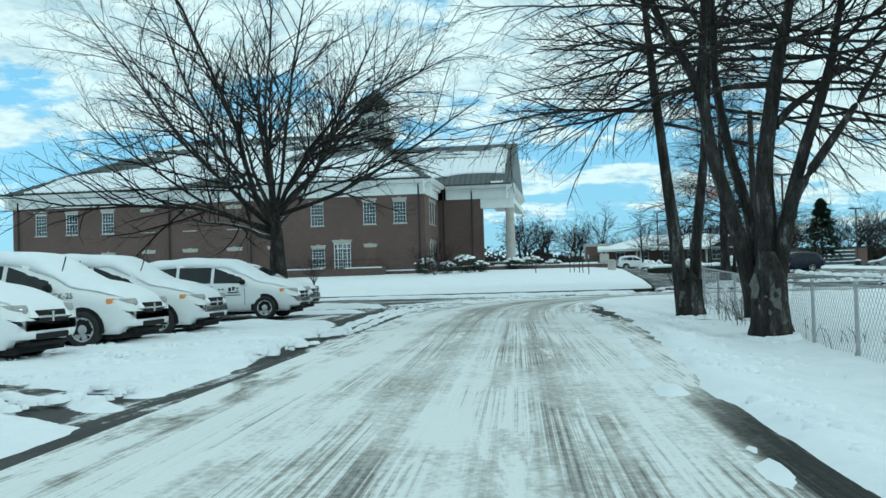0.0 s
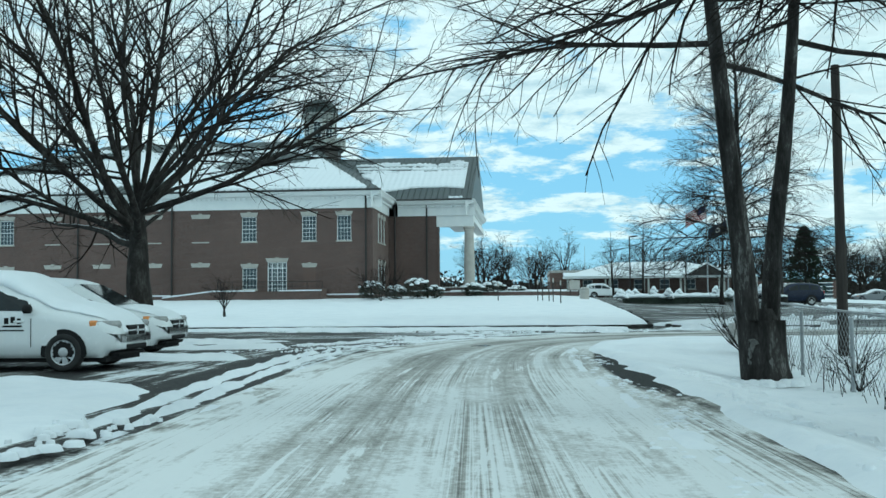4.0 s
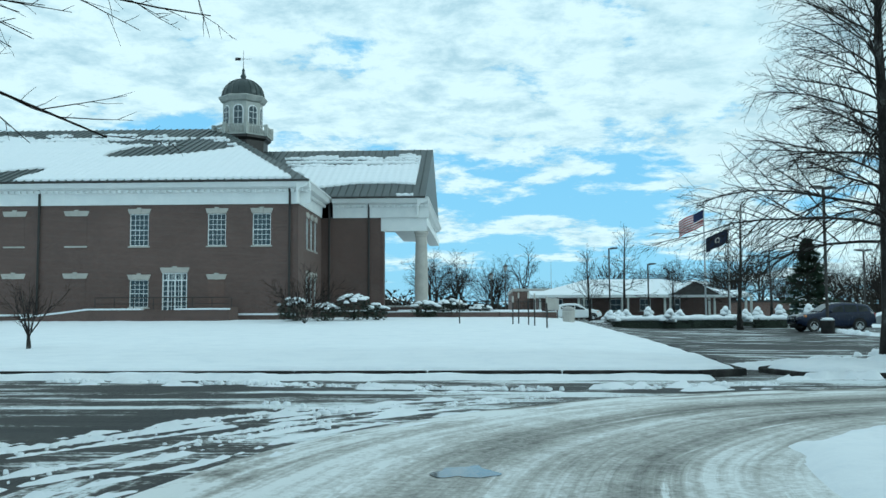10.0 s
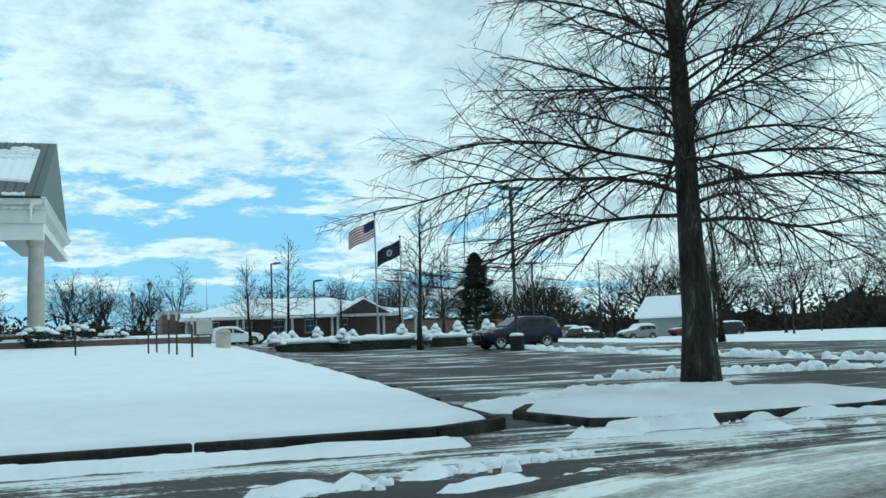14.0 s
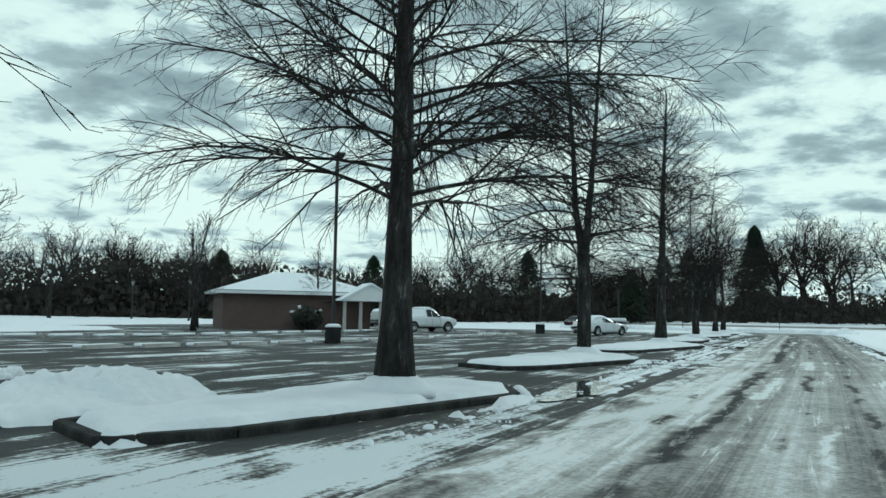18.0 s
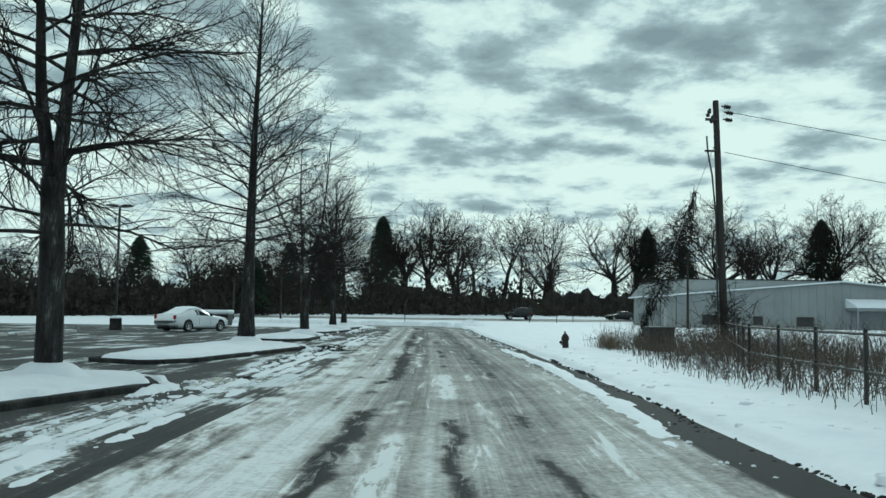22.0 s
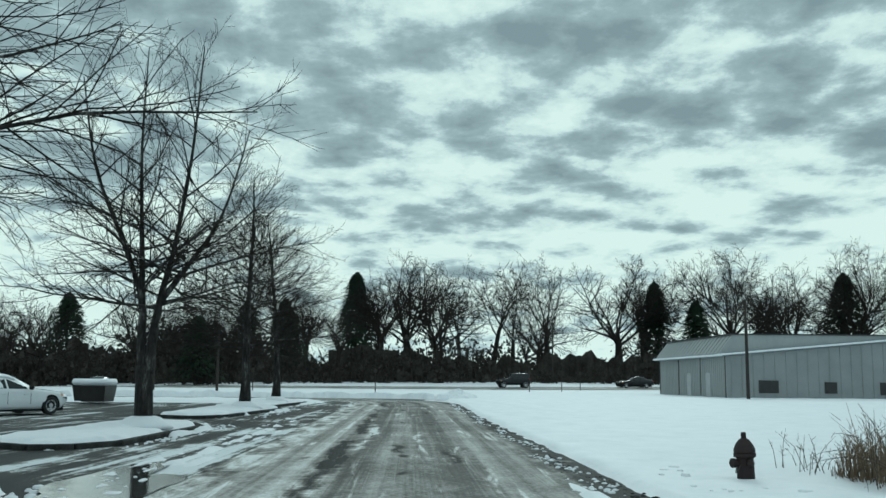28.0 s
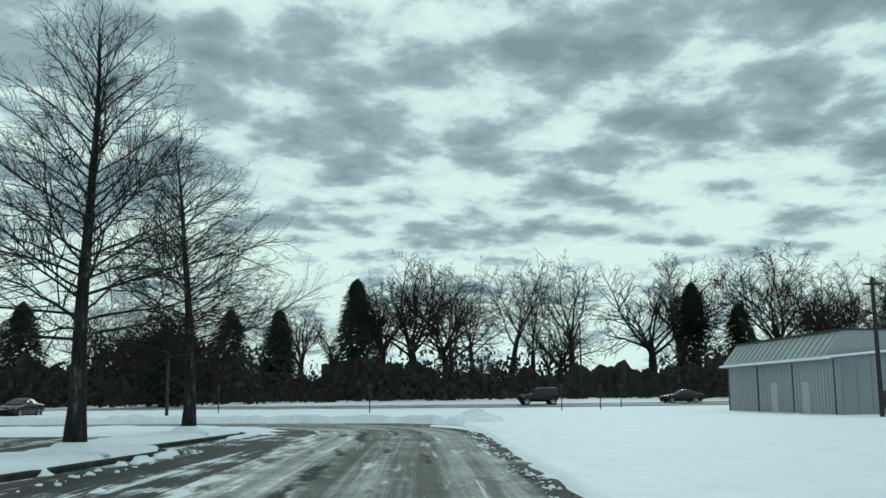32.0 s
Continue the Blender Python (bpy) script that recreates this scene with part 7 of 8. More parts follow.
def lantern(x, y, h, label="black lantern lamp post"):
    t = thing("street_lantern", pose(x, y, g0(x, y) + 0.05), label, "lamp post", "black lantern posts")
    part("post", Build().lathe(0, 0, [(0.14, -0.1), (0.14, 0.25), (0.08, 0.4), (0.055, 0.6), (0.05, h - 0.75), (0.09, h - 0.70), (0.10, h - 0.64)], 10), BRONZE, t)
    part("lantern_glass", Build().lathe(0, 0, [(0.10, h - 0.64), (0.19, h - 0.22)], 6), LENS, t, "milky glass")
    bars = Build()
    for i in range(6):
        a = 2 * math.pi * i / 6
        bars.tube([(0.105 * math.cos(a), 0.105 * math.sin(a), h - 0.64), (0.2 * math.cos(a), 0.2 * math.sin(a), h - 0.22)], [0.014, 0.014], 4)
    part("lantern_frame", bars, BRONZE, t, fix=False)
    part("lantern_roof", Build().lathe(0, 0, [(0.24, h - 0.23), (0.22, h - 0.18), (0.10, h - 0.06), (0.03, h), (0.02, h + 0.1)], 8), BRONZE, t)


lantern(2.55, 113.0, 5.0)
lantern(1.3, 116.0, 4.4)
for x, y in ((81.9, 133), (98.6, 116), (94.6, 105), (52, 138), (66, 118)):
    lantern(x, y, 4.6)


def flagpole(x, y, h, colours, label, flag_h, drop, dark=False):
    t = thing("flagpole", pose(x, y, g0(x, y)), label, "flagpole", "flagpoles")
    part("pole", Build().tube([(0, 0, 0), (0, 0, h)], [0.085, 0.05], 10), GALV, t)
    part("ball", Build().lathe(0, 0, [(0.02, h), (0.09, h + 0.06), (0.09, h + 0.12), (0.02, h + 0.18)], 10), BRONZE, t, smooth=True)
    w, top = flag_h * 1.65, h - drop
    fl = new("flag")
    fl.parent = t
    tagged(fl, "waving flag with stripes" if not dark else "dark blue waving flag")

    def at(u, v):
        sx = -u * w * 0.93
        return (sx, 0.16 * math.sin(u * 7.0 + v) * u ** 0.5, top - v * flag_h - 0.75 * u * flag_h + 0.07 * math.sin(u * 8.0 + 2.2) * u)

    def cloth(name, u0, u1, v0, v1, mat):
        k = 14
        ring = [[(lambda p: (p[0], p[1] - 0.006, p[2]))(at(u0 + (u1 - u0) * i / k, v)) for v in (v0, v1)] + [(lambda p: (p[0], p[1] + 0.006, p[2]))(at(u0 + (u1 - u0) * i / k, v)) for v in (v1, v0)] for i in range(k + 1)]
        part(name, Build().loft(ring), mat, fl)
    if dark:
        cloth("flag_field", 0, 1, 0, 1, colours[0])
        seal = Build()
        for i in range(12):
            a = 2 * math.pi * i / 12
            p = at(0.5 + 0.10 * math.cos(a), 0.5 + 0.16 * math.sin(a))
            seal.box(p[0] - 0.05, p[0] + 0.05, p[1] - 0.03, p[1] + 0.03, p[2] - 0.05, p[2] + 0.05)
        part("flag_seal", seal, colours[1], fl, "pale round emblem", fix=False)
    else:
        for i in range(13):
            cloth("stripe", 0.42 if i < 7 else 0.0, 1.0, i / 13, (i + 1) / 13, colours[i % 2])
        cloth("canton", 0.0, 0.42, 0.0, 7 / 13, colours[2])


FLAG_RED = material("flag_red", [(0.30, 0.03, 0.035), (0.38, 0.045, 0.05)], rough=0.9, bump=0.0)
FLAG_WHITE = material("flag_white", [(0.62, 0.62, 0.63), (0.72, 0.72, 0.73)], rough=0.9, bump=0.0)
FLAG_BLUE = material("flag_blue", [(0.014, 0.02, 0.07), (0.022, 0.03, 0.09)], rough=0.9, bump=0.0)
FLAG_DARK = material("flag_dark_blue", [(0.010, 0.016, 0.034), (0.016, 0.024, 0.05)], rough=0.9, bump=0.0)
flagpole(19.2, 107.0, 10.0, (FLAG_RED, FLAG_WHITE, FLAG_BLUE), "steel flagpole flying a striped red, white and blue flag", 1.35, 0.35)
flagpole(21.2, 107.0, 8.2, (FLAG_DARK, STONE), "steel flagpole flying a dark blue flag with an emblem", 1.2, 0.15, True)

# ---- low wall, railing, posts and bin on the way to the porch ----
ramp = thing("approach_ramp", pose(0, 0, 0), "dark retaining wall and black railing beside the walk to the porch", "ramp")
line = [(-6.5, 92.6), (-3.0, 91.6), (1.5, 91.3), (5.5, 92.6)]
for a, c in zip(line, line[1:]):
    L, ang = math.hypot(c[0] - a[0], c[1] - a[1]), math.degrees(math.atan2(c[1] - a[1], c[0] - a[0]))
    at = pose(a[0], a[1], g0(a[0], a[1]) + 0.1, 0, 0, ang)
    part("retaining_wall", Build().box(0, L, -0.15, 0.15, -0.4, 0.55, 0.02), BRICK, ramp, at=at, fix=False)
    part("wall_snow", Build().box(0, L, -0.17, 0.17, 0.552, 0.62, 0.03), SNOW_CAP, ramp, at=at, fix=False)
    at2 = pose(a[0], a[1] + 3.0, g0(a[0], a[1]) + 0.5, 0, 0, ang)
    part("rail", Build().tube([(0, 0, 0.95), (L, 0, 0.95)], [0.025] * 2, 6).tube([(0, 0, 0.15), (L, 0, 0.15)], [0.02] * 2, 6), BRONZE, ramp, at=at2)
    for q in np.arange(0, L, 0.28):
        part("baluster", Build().box(q, q + 0.022, -0.011, 0.011, -0.3 if q % 1.4 < 0.2 else 0.12, 0.95), BRONZE, ramp, at=at2, fix=False)
    part("bank_snow", Build().box(0, L, 2.0, 3.6, 0.0, 0.75, 0.3), SNOW, ramp, at=at, fix=False)
for x, y, h in ((3.31, 70.7, 1.55), (2.9, 73.4, 1.7), (2.64, 74.2, 1.75), (2.24, 76.6, 1.75), (1.9, 75.6, 1.55), (-0.89, 76.9, 1.4)):
    t = thing("steel_post", pose(x, y, g0(x, y) + 0.2), "thin dark steel post with a pale cap in the snow", "post", "steel posts beside the lawn")
    part("shaft", Build().tube([(0, 0, -0.3), (0, 0, h)], [0.035, 0.035], 8), BRONZE, t)
    part("cap", Build().lathe(0, 0, [(0.04, h - 0.28), (0.045, h - 0.26), (0.045, h), (0.02, h + 0.03)], 8), STONE, t)
bin_t = thing("litter_bin", pose(5.6, 84.5, g0(5.6, 84.5) + 0.05), "tan stone litter bin with a domed lid beside the drive", "bin")
part("bin_body", Build().lathe(0, 0, [(0.30, 0), (0.36, 0.1), (0.38, 0.8), (0.36, 0.85)], 16), STONE, bin_t)
part("bin_lid", Build().lathe(0, 0, [(0.38, 0.85), (0.36, 1.0), (0.2, 1.1), (0.05, 1.12)], 16), CONCRETE, bin_t, smooth=True)
sign = thing("drive_sign", pose(5.2, 92.0, g0(5.2, 92) + 0.1), "small pale sign board on two posts beside the drive", "sign")
part("board", Build().box(-0.45, 0.45, -0.03, 0.03, 0.7, 1.5, 0.02), STONE, sign)
for q in (-0.38, 0.32):
    part("sign_post", Build().box(q, q + 0.06, 0.03, 0.09, -0.2, 1.6), BRONZE, sign, fix=False)

# ---- low office behind the flagpoles ----
def hip_house(name, x0, x1, y0, y1, base, eave, ridge, wall_mat, label, over=0.7, category="building", at=None, blind=False):
    t = thing(name, at or pose(0, 0, base), label, category)
    part("wall", wall_with_holes(Build(), x0, x1, -0.3, eave, [] if blind else [(x0 + 1.5 + 3.2 * i, x0 + 2.7 + 3.2 * i, 0.9, 2.2) for i in range(int((x1 - x0 - 2) / 3.2))], y0, 0.3), wall_mat, t, fix=False)
    for i in range(0 if blind else int((x1 - x0 - 2) / 3.2)):
        window(x0 + 1.5 + 3.2 * i, x0 + 2.7 + 3.2 * i, 0.9, 2.2, y0, t, 2, 2, lintel=False)
    part("wall", Build().box(x0, x0 + 0.3, y0 + 0.3, y1, -0.3, eave).box(x1 - 0.3, x1, y0 + 0.3, y1, -0.3, eave).box(x0 + 0.3, x1 - 0.3, y1 - 0.3, y1, -0.3, eave), wall_mat, t, fix=False)
    part("fascia", Build().box(x0 - over, x1 + over, y0 - over, y1 + over, eave, eave + 0.22), TRIM, t, fix=False)
    d = (y1 - y0) / 2 + over
    a, b, c, e = (x0 - over, y0 - over), (x1 + over, y0 - over), (x1 + over, y1 + over), (x0 - over, y1 + over)
    m = (y0 + y1) / 2
    part("roof", Build().add([(*a, eave + 0.22), (*b, eave + 0.22), (*c, eave + 0.22), (*e, eave + 0.22), (x0 - over + d, m, ridge), (x1 + over - d, m, ridge)], [(0, 1, 5, 4), (1, 2, 5), (2, 3, 4, 5), (3, 0, 4), (3, 2, 1, 0)]), METAL_ROOF, t)
    s = 0.10
    part("roof_snow", Build().add([(a[0] + 0.15, a[1] + 0.1, eave + 0.27), (b[0] - 0.15, b[1] + 0.1, eave + 0.27), (c[0] - 0.15, c[1] - 0.1, eave + 0.27), (e[0] + 0.15, e[1] - 0.1, eave + 0.27), (x0 - over + d, m, ridge + s), (x1 + over - d, m, ridge + s)], [(0, 1, 5, 4), (1, 2, 5), (2, 3, 4, 5), (3, 0, 4), (3, 2, 1, 0)]), SNOW_CAP, t, "snow on the roof")
    return t


off = hip_house("low_office", 6.6, 27.5, 131.0, 143.0, 1.25, 2.55, 4.5, BRICK, "low brick office with snowy hipped roof and white columns")
part("porch_roof", Build().box(5.6, 28.5, 126.4, 130.3, 2.3, 2.55), TRIM, off, fix=False)
part("porch_roof_snow", Build().prism([(126.3, 2.552), (130.4, 2.552), (130.4, 3.1)], "x", 5.6, 28.5), SNOW_CAP, off)
for x in (6.0, 10.6, 15.2, 19.6, 24.2, 28.0):
    for d in (0, 0.55):
        part("porch_column", Build().box(x + d - 0.11, x + d + 0.11, 126.6, 126.82, -0.2, 2.3, 0.02), CUPOLA, off, fix=False)
part("porch_gable", Build().prism([(20.0, 2.5), (25.2, 2.5), (22.6, 3.9)], "y", 125.9, 128.5), BRONZE, off, "dark gable over the entrance")
part("gable_snow", Build().prism([(19.8, 2.52), (22.6, 4.05), (22.6, 3.9), (20.0, 2.5)], "y", 125.8, 128.6).prism([(25.4, 2.52), (22.6, 4.05), (22.6, 3.9), (25.2, 2.5)], "y", 125.8, 128.6), SNOW_CAP, off)
flat = thing("flat_roofed_block", pose(0, 0, 1.2), "flat-roofed brick block with a pale parapet behind the office", "building")
part("wall", Build().box(4.2, 16.0, 140.5, 160, -0.3, 3.4), BRICK_TAN, flat, fix=False)
part("parapet", Build().box(4.1, 16.1, 140.4, 160.1, 3.4, 3.75, 0.03), CONCRETE, flat, fix=False)
part("mast", Build().tube([(9.5, 150, 3.7), (9.5, 150, 7.5)], [0.05, 0.02], 5), GALV, flat)

# ---- buildings at the far side of the car park ----
br = hip_house("brick_office", 0, 11.0, 0, 8.5, 0.0, 2.6, 4.3, BRICK, "brick office with a snow-covered hipped roof and gabled entrance", at=pose(67.8, 82.0, 0, 0, 0, -50), blind=True)
part("entrance_gable", Build().prism([(8.2, 2.2), (12.6, 2.2), (10.4, 3.4)], "y", -2.6, 0.2), TRIM, br, "white entrance gable")
part("gable_snow", Build().prism([(8.0, 2.22), (10.4, 3.56), (10.4, 3.4), (8.2, 2.2)], "y", -2.7, 0.2), SNOW_CAP, br)
part("gable_snow", Build().prism([(12.8, 2.22), (10.4, 3.56), (10.4, 3.4), (12.6, 2.2)], "y", -2.7, 0.2), SNOW_CAP, br)
# white columns take the darker stone tone, shade under the gable put into colour
for x in (8.5, 9.7, 11.2, 12.3):
    part("entrance_column", Build().lathe(x, -2.3, [(0.16, -0.2), (0.15, 0.2), (0.12, 2.1), (0.17, 2.2)], 12), STONE, br)
evergreen_shrub("round_shrub", 70.6, 76.6, 1.3, 1.2, 1.9, 201, "dark round evergreen shrub beside the brick office", snow=0.0, base=0.0)
gar = thing("garage_block", pose(0, 0, 0.3), "flat-roofed brick garage building with a glazed roller door", "building")
part("wall", Build().box(32.5, 46.5, 150, 165, -0.3, 3.0), BRICK_TAN, gar, fix=False)
part("parapet", Build().box(32.3, 46.7, 149.8, 165.2, 3.0, 3.25), BRONZE, gar, fix=False)
part("roller_door", Build().box(40.0, 44.5, 149.9, 149.98, -0.2, 2.7), GLASS, gar, fix=False)
for z in (0.5, 1.05, 1.6, 2.15, 2.7):
    part("door_bar", Build().box(39.9, 44.6, 149.84, 149.9, z - 0.06, z + 0.06), TRIM, gar, fix=False)


def cottage(x, y, w, d, h, turn, wall_mat, label):
    t = thing("cottage", pose(x, y, g0(x, y), 0, 0, turn), label, "house", "houses beyond the car park")
    part("wall", Build().box(-w / 2, w / 2, -d / 2, d / 2, -0.3, h), wall_mat, t, fix=False)
    part("gable", Build().prism([(-w / 2, h), (w / 2, h), (0, h + w * 0.42)], "y", -d / 2, d / 2), wall_mat, t)
    for sg in (1, -1):
        part("roof", Build().prism([(sg * (w / 2 + 0.4), h - 0.3), (0, h + w * 0.42 + 0.05), (0, h + w * 0.42 + 0.3), (sg * (w / 2 + 0.4), h - 0.05)], "y", -d / 2 - 0.4, d / 2 + 0.4), SNOW_CAP, t, "snow-covered roof")
    part("chimney", Build().box(w * 0.18, w * 0.18 + 0.6, 0, 0.6, h, h + w * 0.42 + 0.8, 0.02), BRICK_TAN, t, fix=False)
    for q in (-0.25, 0.2):
        window(q * w - 0.4, q * w + 0.4, 0.9, 2.1, -d / 2 - 0.12, t, 2, 2, lintel=False)


cottage(68.5, 145, 5.5, 7, 2.8, 30, METAL_WALL_DARK, "small white house with a snow-covered gable roof")
cottage(72.5, 149, 5.0, 7, 2.5, 15, METAL_WALL_DARK, "grey cottage with a steep snowy roof")

vehicle("pickup_truck", "pickup", 46.5, 134.5, 200, SILVER_PAINT, "silver pickup truck parked on the snow", "truck", "cars behind the car park", 0.05, detail=False)
vehicle("suv", "suv", 51.8, 133.4, 20, DARK_PAINT, "black sport utility car with snow on its roof", "car", "cars behind the car park", 0.08, detail=False)
vehicle("suv", "suv", 51.0, 127.2, 190, GREY_PAINT, "dark grey sport utility car under snow", "car", "cars behind the car park", 0.12, True, detail=False)
vehicle("pickup_truck", "pickup", 64.5, 139.0, 185, RED_PAINT, "dark red pickup truck beside the house", "truck", "cars behind the car park", 0.03, detail=False)
vehicle("minivan", "van", 66.0, 134.0, 182, DARK_PAINT, "dark minivan with a little snow on its roof", "van", "cars behind the car park", 0.04, detail=False)
vehicle("sedan", "sedan", 40.5, 129.5, 180, GREY_PAINT, "grey saloon car under snow", "car", "cars behind the car park", 0.10, True, detail=False)
vehicle("hatchback", "suv", 12.6, 124.6, 3, WHITE_PAINT, "white hatchback in front of the low office", "car", snow=0.07, detail=False)
vehicle("pickup_truck", "pickup", 92.0, 80.0, 150, WHITE_PAINT, "white pickup truck beside the brick office", "truck", snow=0.06, detail=False)
vehicle("suv", "suv", 97.5, 82.5, 10, SILVER_PAINT, "silver car under snow beside the brick office", "car", snow=0.1, detail=False)
vehicle("jeep", "jeep", 168.5, 33.0, 98, DARK_PAINT, "black boxy off-road car on the far street", "car", detail=False)
vehicle("sedan", "sedan", 171.5, 17.0, 100, DARK_PAINT, "black saloon car on the far street", "car", detail=False)
vehicle("sedan", "sedan", 137.0, 74.0, 175, DARK_PAINT, "dark saloon car on the far street", "car", detail=False)

# ---- wheel stops with strips of snow ----
stop = thing("wheel_stop", pose(30, 62.0, 0.0), "low concrete wheel stop with a strip of snow on it", "wheel stop", "wheel stops in the car park")
part("block", Build().loft([[(x, -0.09, 0.0), (x, 0.09, 0.0), (x, 0.06, 0.13), (x, -0.06, 0.13)] for x in (-0.9, 0.9)]), CONCRETE, stop)
part("snow_strip", Build().box(-0.95, 0.9, 0.06, 0.42, 0.0, 0.14, 0.06), SNOW_CAP, stop)
for i in range(16):
    copy_thing(stop, pose(33 + 2.75 * i, 62.0, g0(33 + 2.75 * i, 62.0), 0, 0, 0 if i % 5 else 3))
for i in range(14):
    copy_thing(stop, pose(40 + 2.75 * i, 73.0, g0(40 + 2.75 * i, 73.0), 0, 0, 180))

# ---- ploughed snow ----
def snow_heap(name, x, y, rx, ry, h, seed, label, turn=0):
    xs, ys = np.linspace(-rx, rx, 110), np.linspace(-ry, ry, 70)

    def height(X, Y):
        d = np.clip(1 - np.hypot(X / rx, Y / ry) - 0.06 * wave_noise(X, Y, seed, 1.4, 3), -0.05, 1)
        return h * np.sqrt(np.clip(d, 0, 1)) * (0.66 + 0.17 * wave_noise(X, Y, seed + 1, 1.0, 5) + 0.06 * wave_noise(X, Y, seed + 2, 0.35, 3)) - 0.04
    ob = new(name, sheet(name, xs, ys, height, SNOW, lambda X, Y: np.hypot(X / rx, Y / ry) < 1.02))
    ob.matrix_basis = pose(x, y, g0(x, y), 0, 0, turn)
    return tagged(ob, label, "snow heap", "heaps of ploughed snow")


snow_heap("snow_mound", 20.8, 51.4, 3.0, 1.6, 0.72, 3, "rough heap of ploughed snow at the end of an island", 20)
snow_heap("snow_mound", 9.2, 51.6, 3.0, 1.2, 0.40, 4, "ridge of ploughed snow behind a tree island", 15)
snow_heap("snow_mound", 116.5, 39.6, 4, 1.5, 0.9, 7, "ridge of ploughed snow at the street corner")
snow_heap("snow_mound", -8.5, 37.2, 2.6, 1.2, 0.22, 8, "low heap of slush beside the van lot", 20)

# ---- roadside on the south side ----
def fence(pts, h, label, rails=(0.98,), mesh=True, metal=None):
    t = thing("chain_link_fence", pose(0, 0, 0), label, "fence", "chain-link fences")
    for (ax, ay), (bx, by) in zip(pts, pts[1:]):
        L = math.hypot(bx - ax, by - ay)
        count = max(1, round(L / 2.6))
        for i in range(count + 1):
            x, y = ax + (bx - ax) * i / count, ay + (by - ay) * i / count
            part("fence_post", Build().tube([(x, y, g0(x, y) - 0.2), (x, y, g0(x, y) + h + 0.05)], [0.035, 0.035], 7), metal or GALV, t)
        za, zb = g0(ax, ay), g0(bx, by)
        for f in rails:
            part("fence_rail", Build().tube([(ax, ay, za + h * f), (bx, by, zb + h * f)], [0.022, 0.022], 6), metal or GALV, t)
        if mesh:
            wires = Build()
            k = int(L / 0.16)
            for i in range(k):
                for sg in (1, -1):
                    s0 = i / k
                    s1 = min(1.0, max(0.0, s0 + sg * h / L * 0.95))
                    hh = abs(s1 - s0) * L / 0.95
                    wires.tube([(ax + (bx - ax) * s0, ay + (by - ay) * s0, za + (zb - za) * s0 + 0.05), (ax + (bx - ax) * s1, ay + (by - ay) * s1, za + (zb - za) * s1 + 0.05 + hh * 0.95)], [0.004, 0.004], 3, cap=False)
            tagged(part("fence_mesh", wires, GALV, t, "thin wire mesh", fix=False), kind="stuff")


fence([(6.5, 6), (6.55, 20), (6.3, 33.2)], 1.25, "old chain-link fence beside the snowy verge")
fence([(59.0, 31.5), (44.3, 35.3), (35, 36.0), (27, 36.3)], 1.15, "sagging chain-link fence overgrown with weeds", rails=(0.98, 0.5), mesh=False, metal=BRONZE)
pole_w = thing("utility_pole", pose(8.0, 30.6, g0(8, 30.6)), "slim weathered wooden utility pole behind the fence", "utility pole")
part("shaft", Build().tube([(0, 0, -0.3), (0, 0, 6.4)], [0.12, 0.09], 10), WOOD_POLE, pole_w)
anchor = thing("fence_anchor", pose(6.2, 33.1, g0(6.2, 33.1) + 0.1), "short stub of concrete at the corner fence post", "post")
part("stub", Build().lathe(0, 0, [(0.10, -0.1), (0.11, 0.35), (0.08, 0.5)], 9), CONCRETE, anchor)

pp = thing("power_pole", pose(59.4, 31.4, 0.1), "weathered wooden power pole hung with dead vines", "utility pole")
part("shaft", Build().tube([(0, 0, -0.3), (0.0, 0.33, 9.5)], [0.16, 0.11], 10), WOOD_POLE, pp)
part("crossarm", Build().box(-0.15, -0.08, 0.2, 0.78, 7.50, 7.57, 0.01), WOOD_POLE, pp)
for y, z in ((0.12, 9.28), (0.02, 9.05), (0.06, 8.78)):
    part("insulator", Build().lathe(0, 0, [(0.03, 0.0), (0.035, 0.10), (0.10, 0.13), (0.05, 0.18), (0.10, 0.22), (0.05, 0.27), (0.09, 0.31), (0.03, 0.36)], 8), BRONZE, pp, "dark bell insulator", at=pose(-0.05, y, z) @ pose(0, 0, 0, 98, 0, 0))
for y, z in ((0.52, 8.62), (0.66, 8.86)):
    part("fuse_holder", Build().lathe(0, 0, [(0.04, 0.0), (0.09, 0.05), (0.05, 0.14), (0.09, 0.20), (0.04, 0.34)], 8), BRONZE, pp, at=pose(-0.05, y, z) @ pose(0, 0, 0, 20, 0, 0))
part("fuse_bracket", Build().box(-0.14, -0.08, 0.25, 0.75, 8.70, 8.80, 0.01), BRONZE, pp)
part("service_mast", Build().tube([(-0.1, 0.30, 0.2), (-0.05, 0.34, 5.0), (-0.1, 0.5, 6.6), (-0.1, 0.66, 7.5), (-0.1, 0.7, 8.1)], [0.035] * 5, 6), BRONZE, pp)
r = random.Random(9)
vines = Build()
for _ in range(110):
    a, rad = r.uniform(0, 6.283), r.uniform(0.1, 0.75)
    p = Vector((rad * math.cos(a), rad * math.sin(a), r.uniform(0, 1.8)))
    pts = [p]
    for _ in range(6):
        p = p + Vector((r.gauss(0, 0.25), r.gauss(0, 0.25), r.gauss(0.08, 0.22)))
        p.z = max(0.0, p.z)
        pts.append(p.copy())
    vines.tube(pts, [0.013, 0.012, 0.011, 0.010, 0.008, 0.007, 0.004], 4, cap=False)
part("dead_vines", vines, TWIG, pp, "tangle of dead vines", fix=False)
guy = thing("guy_wire", pose(59.2, 34.9, 0.12), "guy wire thickly overgrown with dead vines", "guy wire")
part("wire", Build().tube([(0, 0, 0), (0.2, -3.3, 8.2)], [0.012, 0.012], 5), GALV, guy)
vv = Build()
